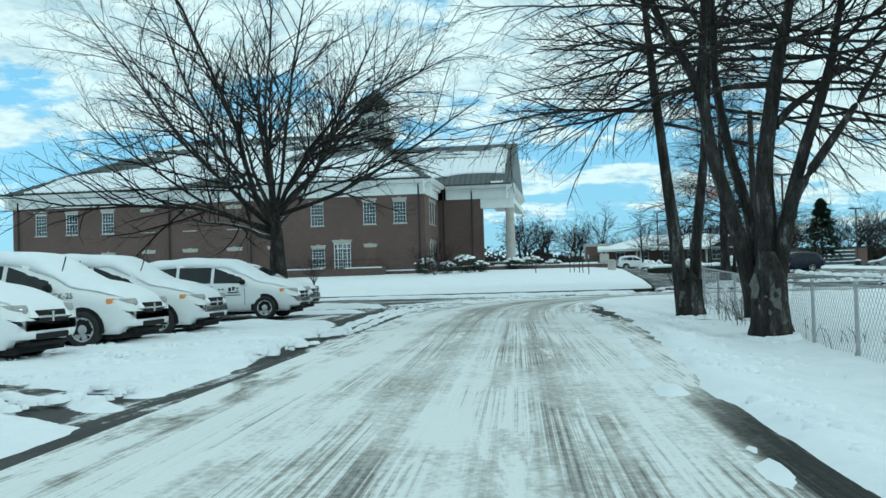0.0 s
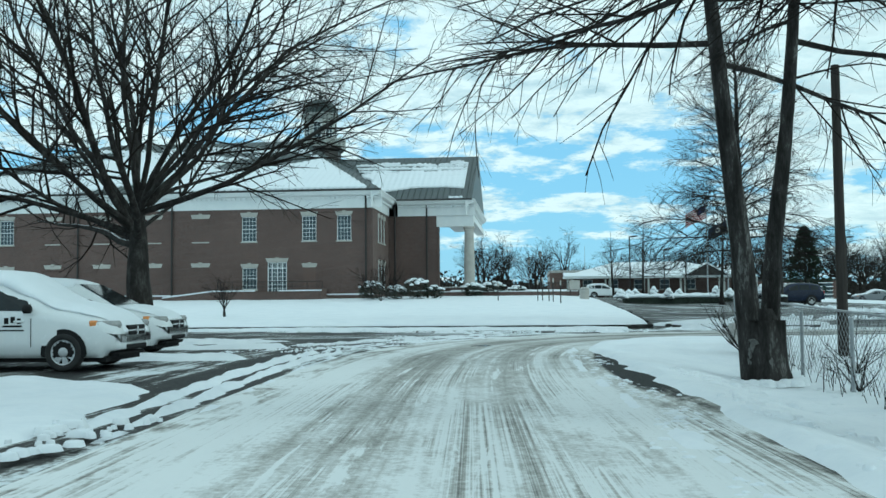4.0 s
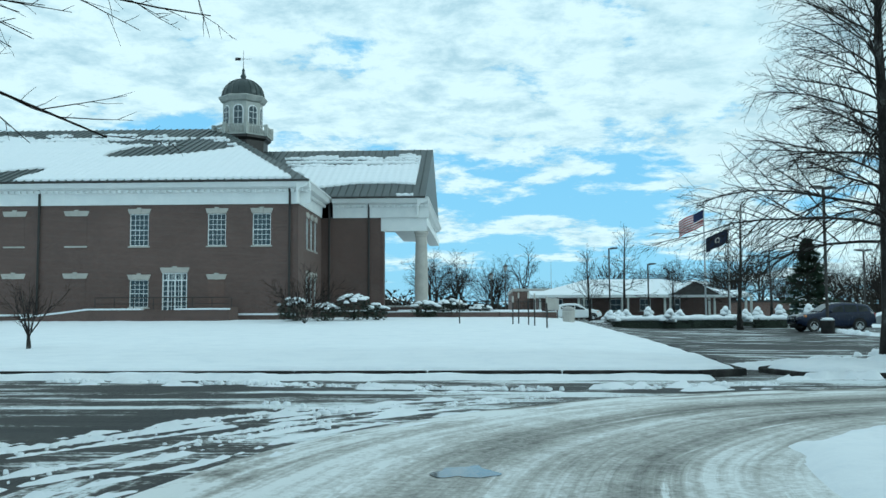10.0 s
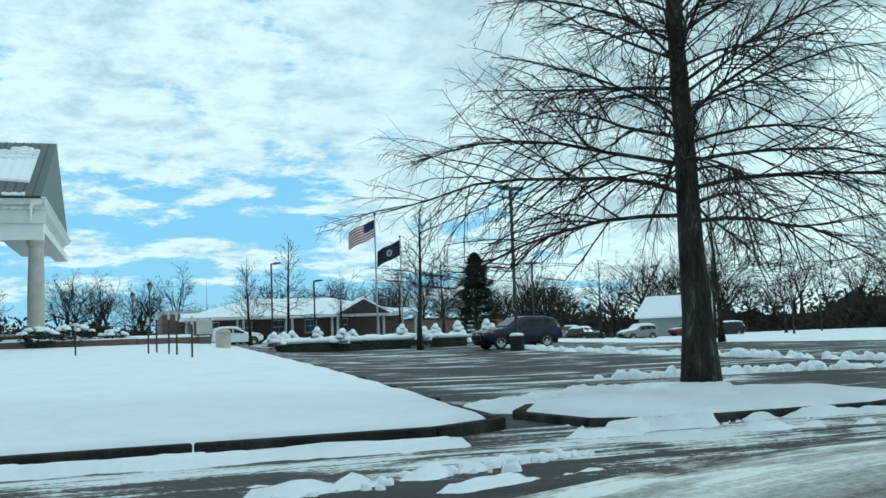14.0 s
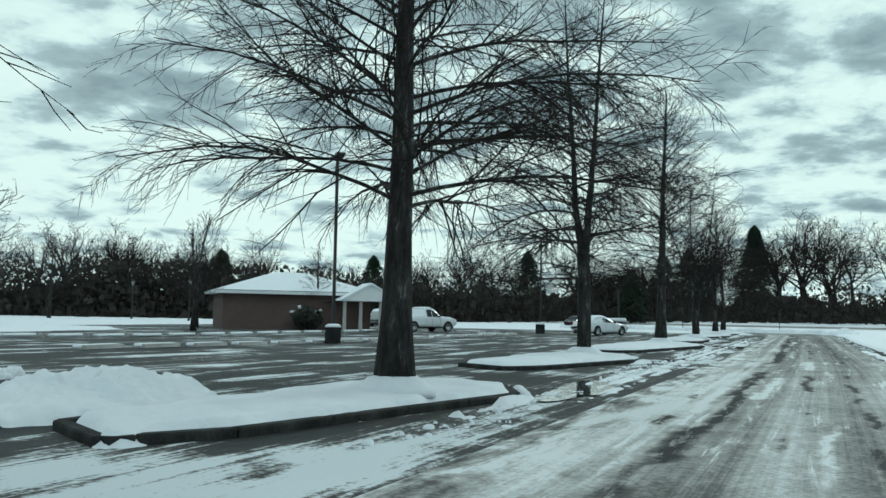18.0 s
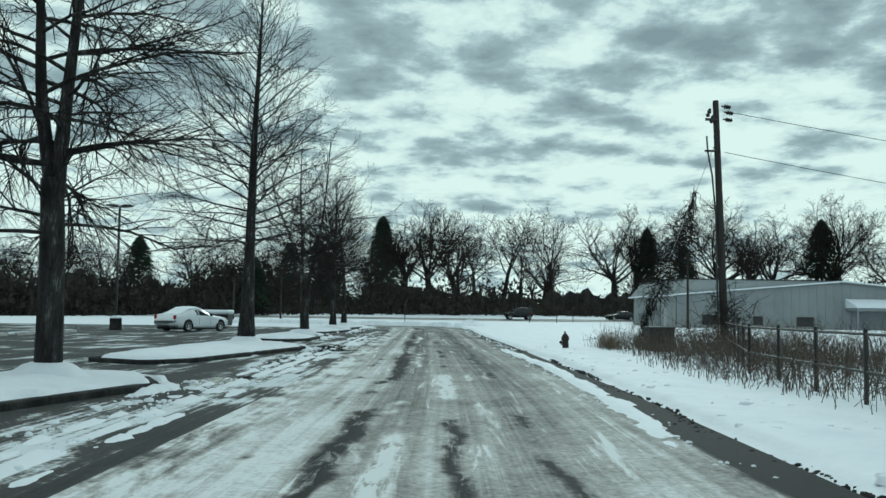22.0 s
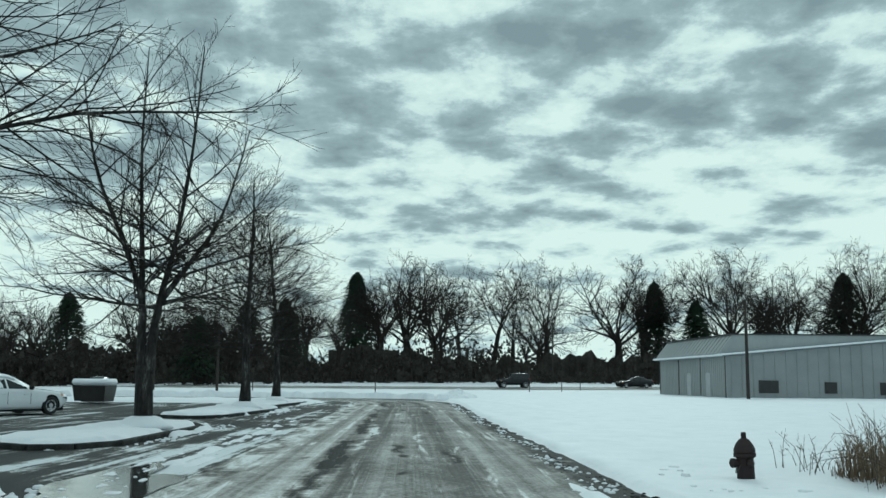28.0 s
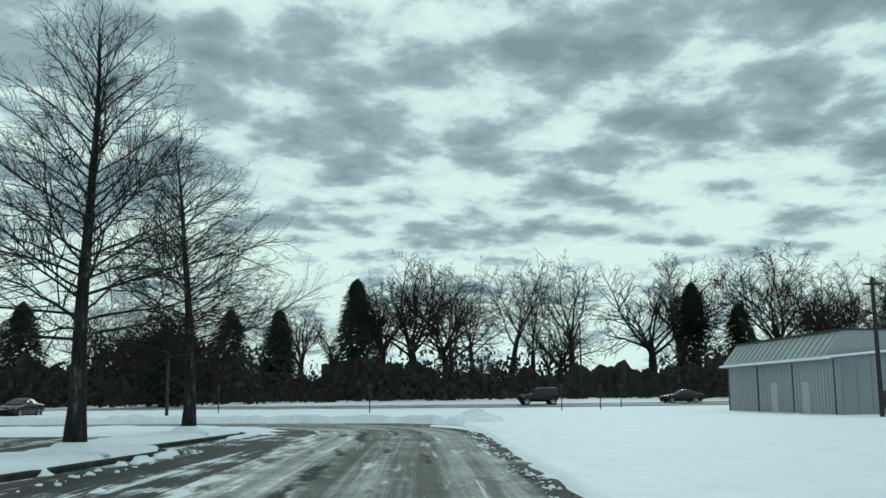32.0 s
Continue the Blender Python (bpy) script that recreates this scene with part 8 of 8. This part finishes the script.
for i in range(560):
    f = r.random() ** 0.8 * 0.72
    c = Vector((0.2 * f, -3.3 * f, 8.2 * f))
    thick = 0.14 + 0.75 * max(0, math.sin(math.pi * (f - 0.1) / 0.65)) ** 2
    pts, p = [], c + Vector((r.gauss(0, thick * 0.25), r.gauss(0, thick * 0.25), r.gauss(0, 0.1)))
    for _ in range(5):
        pts.append(p.copy())
        p = p + Vector((r.gauss(0, thick * 0.3), r.gauss(0, thick * 0.3), r.gauss(-0.12, 0.16)))
    vv.tube(pts, [0.012, 0.011, 0.009, 0.007, 0.004], 3, cap=False)
part("dead_vines", vv, TWIG, guy, "hanging dead vines", fix=False)
wire = Build()
for a, c, sag in (((59.35, 31.4, 7.6), (95, -40, 8.5), 1.6), ((59.35, 31.5, 9.2), (90, -40, 9.8), 1.3)):
    wire.tube([tuple(a[k] + (c[k] - a[k]) * s - (sag * 4 * s * (1 - s) if k == 2 else 0) for k in range(3)) for s in np.linspace(0, 1, 20)], [0.014] * 20, 4, cap=False)
solid("overhead_wire", wire, BLACK_PLASTIC, "black overhead wire running off the power pole", "wire")

box_t = thing("utility_box", pose(56.3, 34.6, 0.05, 0, 0, 8), "dark grey metal utility cabinet in the weeds", "utility box")
part("cabinet", Build().box(-0.36, 0.36, -0.44, 0.44, -0.1, 0.86, 0.03), BRONZE, box_t)
part("cabinet_lid", Build().box(-0.39, 0.39, -0.47, 0.47, 0.86, 0.91, 0.02), BRONZE, box_t)

hyd = thing("fire_hydrant", pose(59.3, 37.43, -0.06, 0, 2, 100), "dark red fire hydrant standing in the snow", "hydrant")
part("barrel", Build().lathe(0, 0, [(0.17, -0.1), (0.17, 0.05), (0.12, 0.07), (0.115, 0.42), (0.15, 0.44), (0.15, 0.49), (0.12, 0.50)], 16), HYDRANT_RED, hyd, smooth=False)
part("bonnet", Build().lathe(0, 0, [(0.145, 0.50), (0.145, 0.54), (0.12, 0.60), (0.07, 0.67), (0.035, 0.69), (0.035, 0.76), (0.02, 0.77)], 16), HYDRANT_RED, hyd)
for a, ln, rr in ((0, 0.20, 0.065), (90, 0.17, 0.05), (-90, 0.17, 0.05)):
    part("outlet", Build().lathe(0, 0, [(rr * 0.8, 0.08), (rr * 0.8, ln - 0.05), (rr, ln - 0.05), (rr, ln), (0.02, ln + 0.03)], 10), HYDRANT_RED, hyd, at=pose(0, 0, 0.36, 0, 0, a) @ pose(0, 0, 0, 0, 90, 0))
part("chain", Build().tube([(0.12, 0.1, 0.34), (0.19, 0.13, 0.26), (0.2, 0.1, 0.24), (0.15, 0.04, 0.32)], [0.008] * 4, 4), BRONZE, hyd)


def weeds(name, boxes, label, seed, mat, tall=0.9):
    r = random.Random(seed)
    b = Build()
    for x0, x1, y0, y1, count, h in boxes:
        for _ in range(count):
            x, y = r.uniform(x0, x1), r.uniform(y0, y1)
            clump = 0.62 + 0.38 * math.sin(x * 2.3 + 1.7 * math.sin(y * 1.9)) * math.sin(y * 2.9 + x * 0.7)
            if clump < r.uniform(0.1, 0.85):
                continue
            z, hh = g0(x, y) + 0.1, h * clump * r.uniform(0.4, 1.5)
            lx, ly = r.gauss(0, 0.3) * hh, r.gauss(0, 0.3) * hh
            pts = [(x, y, z), (x + lx * 0.4, y + ly * 0.4, z + hh * 0.6), (x + lx * 1.2, y + ly * 1.2, z + hh)]
            b.tube(pts, [0.007, 0.005, 0.002], 3, cap=False)
            for _ in range(3):
                f = r.uniform(0.35, 0.95)
                q = Vector((x + lx * f, y + ly * f, z + hh * f))
                e = q + Vector((r.gauss(0, 0.10), r.gauss(0, 0.10), r.uniform(0.05, 0.2))) * hh
                b.tube([q, e], [0.004, 0.002], 3, cap=False)
    return tagged(part(name, b, mat, fix=False), label, "weeds", "", "stuff")


weeds("dry_weeds", [(50, 58.5, 33.0, 36.4, 420, 0.85), (46, 60, 30.2, 34.6, 1300, 1.0), (38, 50, 30.0, 36.2, 1100, 0.95), (32, 40, 31.5, 36.6, 500, 0.7), (40, 49, 35.6, 37.0, 260, 0.4), (58.5, 61, 34.5, 36.5, 140, 0.8)], "brown dry weeds standing out of the snow along the fence", 3, BRAMBLE)
r = random.Random(77)
bram = Build()
for _ in range(2000):
    p = Vector((r.uniform(33, 59.5), 30.0 + 6.2 * r.random() ** 1.3, 0.1))
    d = Vector((r.gauss(0, 0.5), r.gauss(0, 0.5), 1.0)).normalized()
    pts = [p.copy()]
    for _ in range(7):
        p = p + d * r.uniform(0.12, 0.24)
        d = (d + Vector((r.gauss(0, 0.25), r.gauss(0, 0.25), -0.22))).normalized()
        p.z = max(0.05, p.z)
        pts.append(p.copy())
    bram.tube(pts, [0.006, 0.006, 0.006, 0.005, 0.004, 0.004, 0.003, 0.002], 3, cap=False)
tagged(part("brambles", bram, BRAMBLE, fix=False), "tangle of arching brown brambles along the fence", "brambles", "", "stuff")
weeds("dry_grass", [(58.6, 59.5, 35.5, 36.3, 300, 0.55), (57.4, 58.8, 34.8, 36.2, 90, 0.75)], "tuft of straw-coloured dry grass beside the hydrant", 4, DRY)
weeds("fence_weeds", [(6.0, 7.2, 22, 33, 120, 0.6), (6.3, 7.6, 8, 20, 60, 0.45)], "sparse dry stems along the old fence", 5, TWIG)

# ---- metal shed ----
shed = thing("metal_shed", pose(122.1, 18.0, 0, 0, 0, 2.9), "long low pale metal shed with snow along its eave", "shed")
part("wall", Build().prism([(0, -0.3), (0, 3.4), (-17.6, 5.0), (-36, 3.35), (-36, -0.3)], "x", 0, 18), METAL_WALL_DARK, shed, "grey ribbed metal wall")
# thin sheet that sets the north wall paler than the gable wall
part("north_cladding", Build().box(0, 18, 0.004, 0.06, -0.3, 3.36), METAL_WALL, shed, "paler metal face of the north wall", fix=False)
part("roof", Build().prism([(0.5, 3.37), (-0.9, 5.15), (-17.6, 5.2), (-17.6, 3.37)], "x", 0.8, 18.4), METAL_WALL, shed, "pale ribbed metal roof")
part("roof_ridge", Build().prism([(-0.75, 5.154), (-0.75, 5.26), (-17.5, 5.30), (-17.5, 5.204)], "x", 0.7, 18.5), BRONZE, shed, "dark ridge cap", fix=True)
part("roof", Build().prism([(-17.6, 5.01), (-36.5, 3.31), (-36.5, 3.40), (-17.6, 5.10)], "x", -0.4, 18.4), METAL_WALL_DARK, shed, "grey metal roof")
for lo, hi in (((-17.6, 5.0), (0.5, 3.36)), ((-17.6, 5.0), (-36.5, 3.3))):
    part("eave_snow", Build().prism([(lo[0], lo[1] + 0.104), (hi[0], hi[1] + 0.104), (hi[0], hi[1] + 0.24), (lo[0], lo[1] + 0.24)], "x", -0.45, 0.5), SNOW_CAP, shed, "line of snow on the eave")
seams = Build()
for x in np.arange(1.2, 18.2, 0.9):
    seams.tube([(x, 0.47, 3.44), (x, -0.87, 5.15)], [0.03, 0.03], 4)
tagged(part("roof_rib", seams, METAL_WALL_DARK, shed, fix=False), kind="stuff")
part("eave_snow", Build().box(-0.4, 18.4, 0.42, 0.62, 3.40, 3.56, 0.04), SNOW_CAP, shed, "line of snow on the eave", fix=False)
for x in (0.08, 6.0, 12.0, 17.9):
    part("corner_trim", Build().box(x - 0.08, x + 0.08, 0.06, 0.10, 0, 3.36), BRONZE, shed, fix=False)
for x in (4.0, 9.0):
    part("door", Build().box(x - 0.5, x + 0.5, 0.06, 0.12, 0, 2.1, 0.01), METAL_DOOR, shed, fix=False)
for y, z0, z1, w in ((-3.4, 0.5, 1.5, 0.8), (-8.5, 0.5, 1.4, 0.5), (-13.5, 0.4, 1.4, 0.9)):
    part("vent_panel", Build().box(-0.08, -0.004, y - w, y + w, z0, z1), BRONZE, shed, fix=False)
ribs = Build()
for y in np.arange(-35.5, -0.2, 0.9):
    ribs.box(-0.035, -0.002, y - 0.03, y + 0.03, -0.2, (3.4 - y * 1.6 / 17.6 if y > -17.6 else 5.0 + (y + 17.6) * 1.65 / 18.4) - 0.05)
for x in np.arange(0.5, 17.8, 0.45):
    ribs.box(x - 0.02, x + 0.02, 0.062, 0.085, -0.2, 3.3)
tagged(part("wall_rib", ribs, METAL_WALL_DARK, shed, fix=False), kind="stuff")
part("awning", Build().box(-2.4, 0, -27, -17.9, 2.1, 2.4, 0.02), METAL_WALL_DARK, shed, fix=False)
part("awning_snow", Build().prism([(-2.5, 2.405), (0, 2.405), (0, 3.35), (-2.5, 2.6)], "y", -27.1, -17.8), SNOW_CAP, shed, "snow on the awning")
for y in (-18.1, -26.8):
    part("awning_post", Build().box(-2.3, -2.18, y, y + 0.12, -0.2, 2.1), GALV, shed, fix=False)


def street_pole(x, y, h, label="plain slim street pole beyond the junction", rad=0.13):
    t = thing("street_pole", pose(x, y, g0(x, y)), label, "pole", "poles beyond the junction")
    part("shaft", Build().tube([(0, 0, -0.3), (0, 0, h)], [rad, rad * 0.75], 8), WOOD_POLE, t)
    part("arm", Build().box(-0.06, 0.06, -0.5, 0.5, h - 0.4, h - 0.3), WOOD_POLE, t)


street_pole(188.0, 23.3, 9.6)
street_pole(115.0, 18.7, 7.4)
street_pole(136, 61.5, 6.0, "slim pale pole beside the far street")
street_pole(131, 66, 5.0, "slim pale pole beside the far street")
for x, y in ((148, 31), (152, 27), (158, 24), (146, 60), (141, 47)):
    t = thing("road_sign", pose(x, y, 0.05), "small road sign on a thin post in the snow", "sign", "signs beyond the junction")
    part("post", Build().tube([(0, 0, -0.2), (0, 0, 2.4)], [0.05, 0.05], 6), WOOD_POLE, t)
    part("plate", Build().box(-0.06, -0.052, -0.15, 0.15, 1.95, 2.35, 0.003), WOOD_POLE, t)
for x, y in ((97.6, 59.4), (99.4, 60.4)):
    t = thing("waste_container", pose(x, y, 0), "dark waste container with a thick cap of snow", "container", "waste containers")
    part("container", Build().loft([[(-0.8, -0.6, 0.1), (0.8, -0.6, 0.1), (0.8, 0.6, 0.1), (-0.8, 0.6, 0.1)], [(-0.95, -0.7, 0.95), (0.95, -0.7, 0.95), (0.95, 0.7, 0.95), (-0.95, 0.7, 0.95)]]), BRONZE, t)
    part("snow_cap", Build().box(-1.0, 1.0, -0.75, 0.75, 0.95, 1.3, 0.14), SNOW_CAP, t, smooth=True)
# ---- far trees and woods ----
def conifer(x, y, h, w, seed, label="tall dark conifer in the woods beyond the street", dens=1.0, layered=False):
    r = random.Random(seed)
    t = thing("conifer", pose(x, y, g0(x, y)), label, "tree", "dark conifers")
    part("trunk", Build().tube([(0, 0, -0.2), (0, 0, h * 0.96)], [0.03 * h * 0.5, 0.03], 7), BARK, t)
    b = Build()
    for _ in range(int(3600 * dens)):
        f = r.random() ** 0.75
        z = h * (0.06 + 0.94 * f)
        env = w * 1.15 * (1 - f) ** 0.65 * (1.0 if not layered else 0.55 + 0.45 * abs(math.sin(f * 22)))
        a = r.uniform(0, 6.283)
        d = env * math.sqrt(r.uniform(0.2, 1.0)) * (0.86 + 0.16 * math.sin(3 * a + 9 * f + seed) + 0.10 * math.sin(5 * a - 17 * f))
        s = h * 0.022 * r.uniform(0.6, 1.6)
        cx, cy = d * math.cos(a), d * math.sin(a)
        ox, oy = math.cos(a) * s * 1.5, math.sin(a) * s * 1.5
        sx, sy = -math.sin(a) * s * 0.7, math.cos(a) * s * 0.7
        b.add([(cx - ox * 0.6, cy - oy * 0.6, z + s * 0.3), (cx + sx, cy + sy, z - s * 0.2), (cx + ox, cy + oy, z - s * (0.2 if layered else 0.7)), (cx - sx, cy - sy, z - s * 0.2)], [(0, 1, 2, 3)])
    part("foliage", b, NEEDLES, t, fix=False)


conifer(247, 57.0, 22.5, 6.6, 1)
conifer(33.5, 124.0, 8.6, 3.0, 2, "dark pine with layered branches behind the car park", layered=True)
for i, (x, y, h, w) in enumerate(((214, 1.7, 17.6, 4.6), (214, -5.6, 14.3, 4.8), (190, 62.5, 10.5, 3.8), (236, -42, 22, 7.5), (205, 72, 13, 5), (190, 96, 13, 5), (260, 74, 18, 6), (170, 120, 12, 4.5), (222, -75, 18, 7), (150, 140, 12, 5), (172, 72, 9, 3.8))):
    conifer(x, y, h, w, 10 + i, dens=0.8)

FAR = dict(kind="spread", height=6.5, trunk=0.72, limbs=11, flare=1.05, spread=10.0, droop=0.22, dens=(0, 0, 1.8, 2.6, 0), depth=3, tip=0.026, thick=0.020, bare=0.3, angle=0.95, wob=0.16)
FAR_TALL = dict(FAR, height=8.0, trunk=0.55, limbs=8, flare=0.62, spread=9.5, droop=0.05, dens=(0, 0, 1.7, 2.0, 0))
far_kinds = []
for i, st in enumerate((FAR, FAR_TALL, dict(FAR, spread=9.0, flare=0.6), dict(FAR_TALL, height=6, limbs=6, flare=0.5), dict(FAR, spread=11.5, limbs=14, flare=0.95))):
    far_kinds.append(tree_meshes(300 + i, st, TWIG, (6, 4, 3, 3, 3)))

wood_kinds = []
for i, st in enumerate((dict(FAR, dens=(0, 0, 1.1, 1.4, 0), tip=0.034), dict(FAR_TALL, dens=(0, 0, 1.1, 1.3, 0), tip=0.034), dict(FAR, spread=9.0, flare=0.6, limbs=10, dens=(0, 0, 1.0, 1.1, 0), tip=0.034))):
    wood_kinds.append(tree_meshes(330 + i, st, TWIG, (5, 3, 3, 3, 3)))


def me_bounds(me):
    co = np.empty(len(me.vertices) * 3)
    me.vertices.foreach_get("co", co)
    return [co.reshape(-1, 3).max(0)]


def far_tree(x, y, kind, top, turn, group="bare trees beyond the street"):
    t = thing("bare_tree", pose(x, y, g0(x, y), 0, 0, turn), "tall bare deciduous tree at the edge of the woods", "tree", group)
    for nm, me in zip(("trunk", "branch_crown", "twig_crown"), far_kinds[kind]):
        part(nm, me, None, t)
    size = top / max(c[2] for me in far_kinds[kind] for c in me_bounds(me))
    t.scale = (size, size, size)


for i, (x, y, k, top) in enumerate(((212, 45.4, 0, 24.0), (216, 40.0, 4, 22.0), (209, 50.0, 2, 20.0), (205, 31.3, 1, 22.0), (207, 28.0, 3, 19.5), (203, 22.4, 1, 21.8), (212, 8.5, 0, 23.2), (214, 3.5, 2, 22.0), (216, -0.5, 3, 19.0), (222, -15.4, 4, 26.0), (226, -23.0, 2, 21.5), (230, -28.4, 0, 24.0), (232, -42.0, 4, 27.5), (240, -60, 0, 25.0), (190, 80, 1, 14.0), (204, 90, 0, 17.0), (170, 100, 3, 13.0), (182, 74, 2, 14.0), (236, 20, 0, 19.0), (234, 66, 2, 18.0))):
    far_tree(x, y, k, top, i * 47)



def woods(name, line, depth, count, height, seed, label, brush, brush_h, dark=NEEDLES):
    """A belt of bare trees with dark undergrowth along a line."""
    r = random.Random(seed)
    segs = [(Vector((*a, 0)), Vector((*c, 0))) for a, c in zip(line, line[1:])]
    total = sum((c - a).length for a, c in segs)
    verts, faces, off = [], [], 0
    packs = []
    for pack in wood_kinds:
        vs, fs = [], []
        for me in pack[1:] + pack[:1]:
            co = np.empty(len(me.vertices) * 3)
            me.vertices.foreach_get("co", co)
            k = sum(len(q) for q in vs)
            vs.append(co.reshape(-1, 3))
            fs.append([tuple(i + k for i in p.vertices) for p in me.polygons])
        packs.append((np.concatenate(vs), [f for q in fs for f in q]))

    def spot():
        d = r.random() * total
        for a, c in segs:
            L = (c - a).length
            if d <= L:
                p = a.lerp(c, d / L)
                nrm = Vector((-(c - a).y, (c - a).x, 0)).normalized()
                return p + nrm * r.uniform(0, depth)
            d -= L
        return segs[-1][1]
    for _ in range(count):
        p = spot()
        v, f = packs[r.randrange(len(packs))]
        s = height / 15.0 * r.uniform(0.7, 1.2)
        a = r.uniform(0, 6.283)
        ca, sa = math.cos(a) * s, math.sin(a) * s
        w = np.stack([v[:, 0] * ca - v[:, 1] * sa + p.x, v[:, 0] * sa + v[:, 1] * ca + p.y, v[:, 2] * s + g0(p.x, p.y)], -1)
        verts.append(w)
        faces += [tuple(i + off for i in q) for q in f]
        off += len(w)
    me = bpy.data.meshes.new(name)
    me.from_pydata(np.concatenate(verts).tolist(), [], faces)
    me.materials.append(TWIG)
    me.update()
    ob = tagged(new(name, me), label, "woods", "", "stuff")
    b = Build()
    # two solid dark sheets added as backing, closing bright gaps in the brush
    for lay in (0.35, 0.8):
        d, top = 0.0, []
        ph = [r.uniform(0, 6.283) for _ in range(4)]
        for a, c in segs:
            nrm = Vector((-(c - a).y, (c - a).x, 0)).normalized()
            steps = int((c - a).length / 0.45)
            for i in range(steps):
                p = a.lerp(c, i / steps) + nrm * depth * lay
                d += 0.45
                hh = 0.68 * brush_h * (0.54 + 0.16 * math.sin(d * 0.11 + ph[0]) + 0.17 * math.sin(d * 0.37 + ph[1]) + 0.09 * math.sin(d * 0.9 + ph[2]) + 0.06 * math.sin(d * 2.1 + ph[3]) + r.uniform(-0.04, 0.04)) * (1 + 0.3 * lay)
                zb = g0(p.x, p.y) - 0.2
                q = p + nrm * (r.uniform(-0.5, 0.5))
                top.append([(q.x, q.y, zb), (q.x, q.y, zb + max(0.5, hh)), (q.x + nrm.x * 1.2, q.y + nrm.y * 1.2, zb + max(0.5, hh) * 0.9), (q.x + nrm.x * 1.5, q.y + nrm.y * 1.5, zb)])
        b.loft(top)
    for _ in range(brush):
        p = spot()
        h = min(brush_h * 1.05, brush_h * (0.2 + 1.1 * r.random() ** 1.6) * (0.72 + 0.34 * math.sin(p.x * 0.11 + 2.0 * math.sin(p.y * 0.05)) + 0.30 * math.sin(p.y * 0.17 + p.x * 0.04)))
        w = h * r.uniform(0.35, 0.8)
        for _ in range(34):
            a, f, d = r.uniform(0, 6.283), 0.9 * r.random() ** 1.2, math.sqrt(r.random())
            k = w * d * math.sqrt(max(0.05, 1 - (f - 0.25) ** 2))
            cx, cy, z = p.x + k * math.cos(a), p.y + k * math.sin(a), g0(p.x, p.y) + h * f
            s, t = (0.07 + 0.050 * h * r.uniform(0.3, 1.2)) * (1.15 - 0.6 * f), r.uniform(0, 6.283)
            up = s * r.uniform(0.7, 1.6)
            b.add([(cx - s * math.cos(t), cy - s * math.sin(t), z - up * 0.5), (cx + s * math.cos(t), cy + s * math.sin(t), z - up * r.uniform(0.2, 0.6)), (cx + s * 0.7 * math.cos(t), cy + s * 0.7 * math.sin(t), z + up), (cx - s * 0.4 * math.cos(t), cy - s * 0.4 * math.sin(t), z + up * r.uniform(0.4, 1.1))], [(0, 1, 2, 3)])
    tagged(part(name + "_undergrowth", b, dark, fix=False), "dark undergrowth with solid backing sheets at the foot of the woods", "undergrowth", "", "stuff")


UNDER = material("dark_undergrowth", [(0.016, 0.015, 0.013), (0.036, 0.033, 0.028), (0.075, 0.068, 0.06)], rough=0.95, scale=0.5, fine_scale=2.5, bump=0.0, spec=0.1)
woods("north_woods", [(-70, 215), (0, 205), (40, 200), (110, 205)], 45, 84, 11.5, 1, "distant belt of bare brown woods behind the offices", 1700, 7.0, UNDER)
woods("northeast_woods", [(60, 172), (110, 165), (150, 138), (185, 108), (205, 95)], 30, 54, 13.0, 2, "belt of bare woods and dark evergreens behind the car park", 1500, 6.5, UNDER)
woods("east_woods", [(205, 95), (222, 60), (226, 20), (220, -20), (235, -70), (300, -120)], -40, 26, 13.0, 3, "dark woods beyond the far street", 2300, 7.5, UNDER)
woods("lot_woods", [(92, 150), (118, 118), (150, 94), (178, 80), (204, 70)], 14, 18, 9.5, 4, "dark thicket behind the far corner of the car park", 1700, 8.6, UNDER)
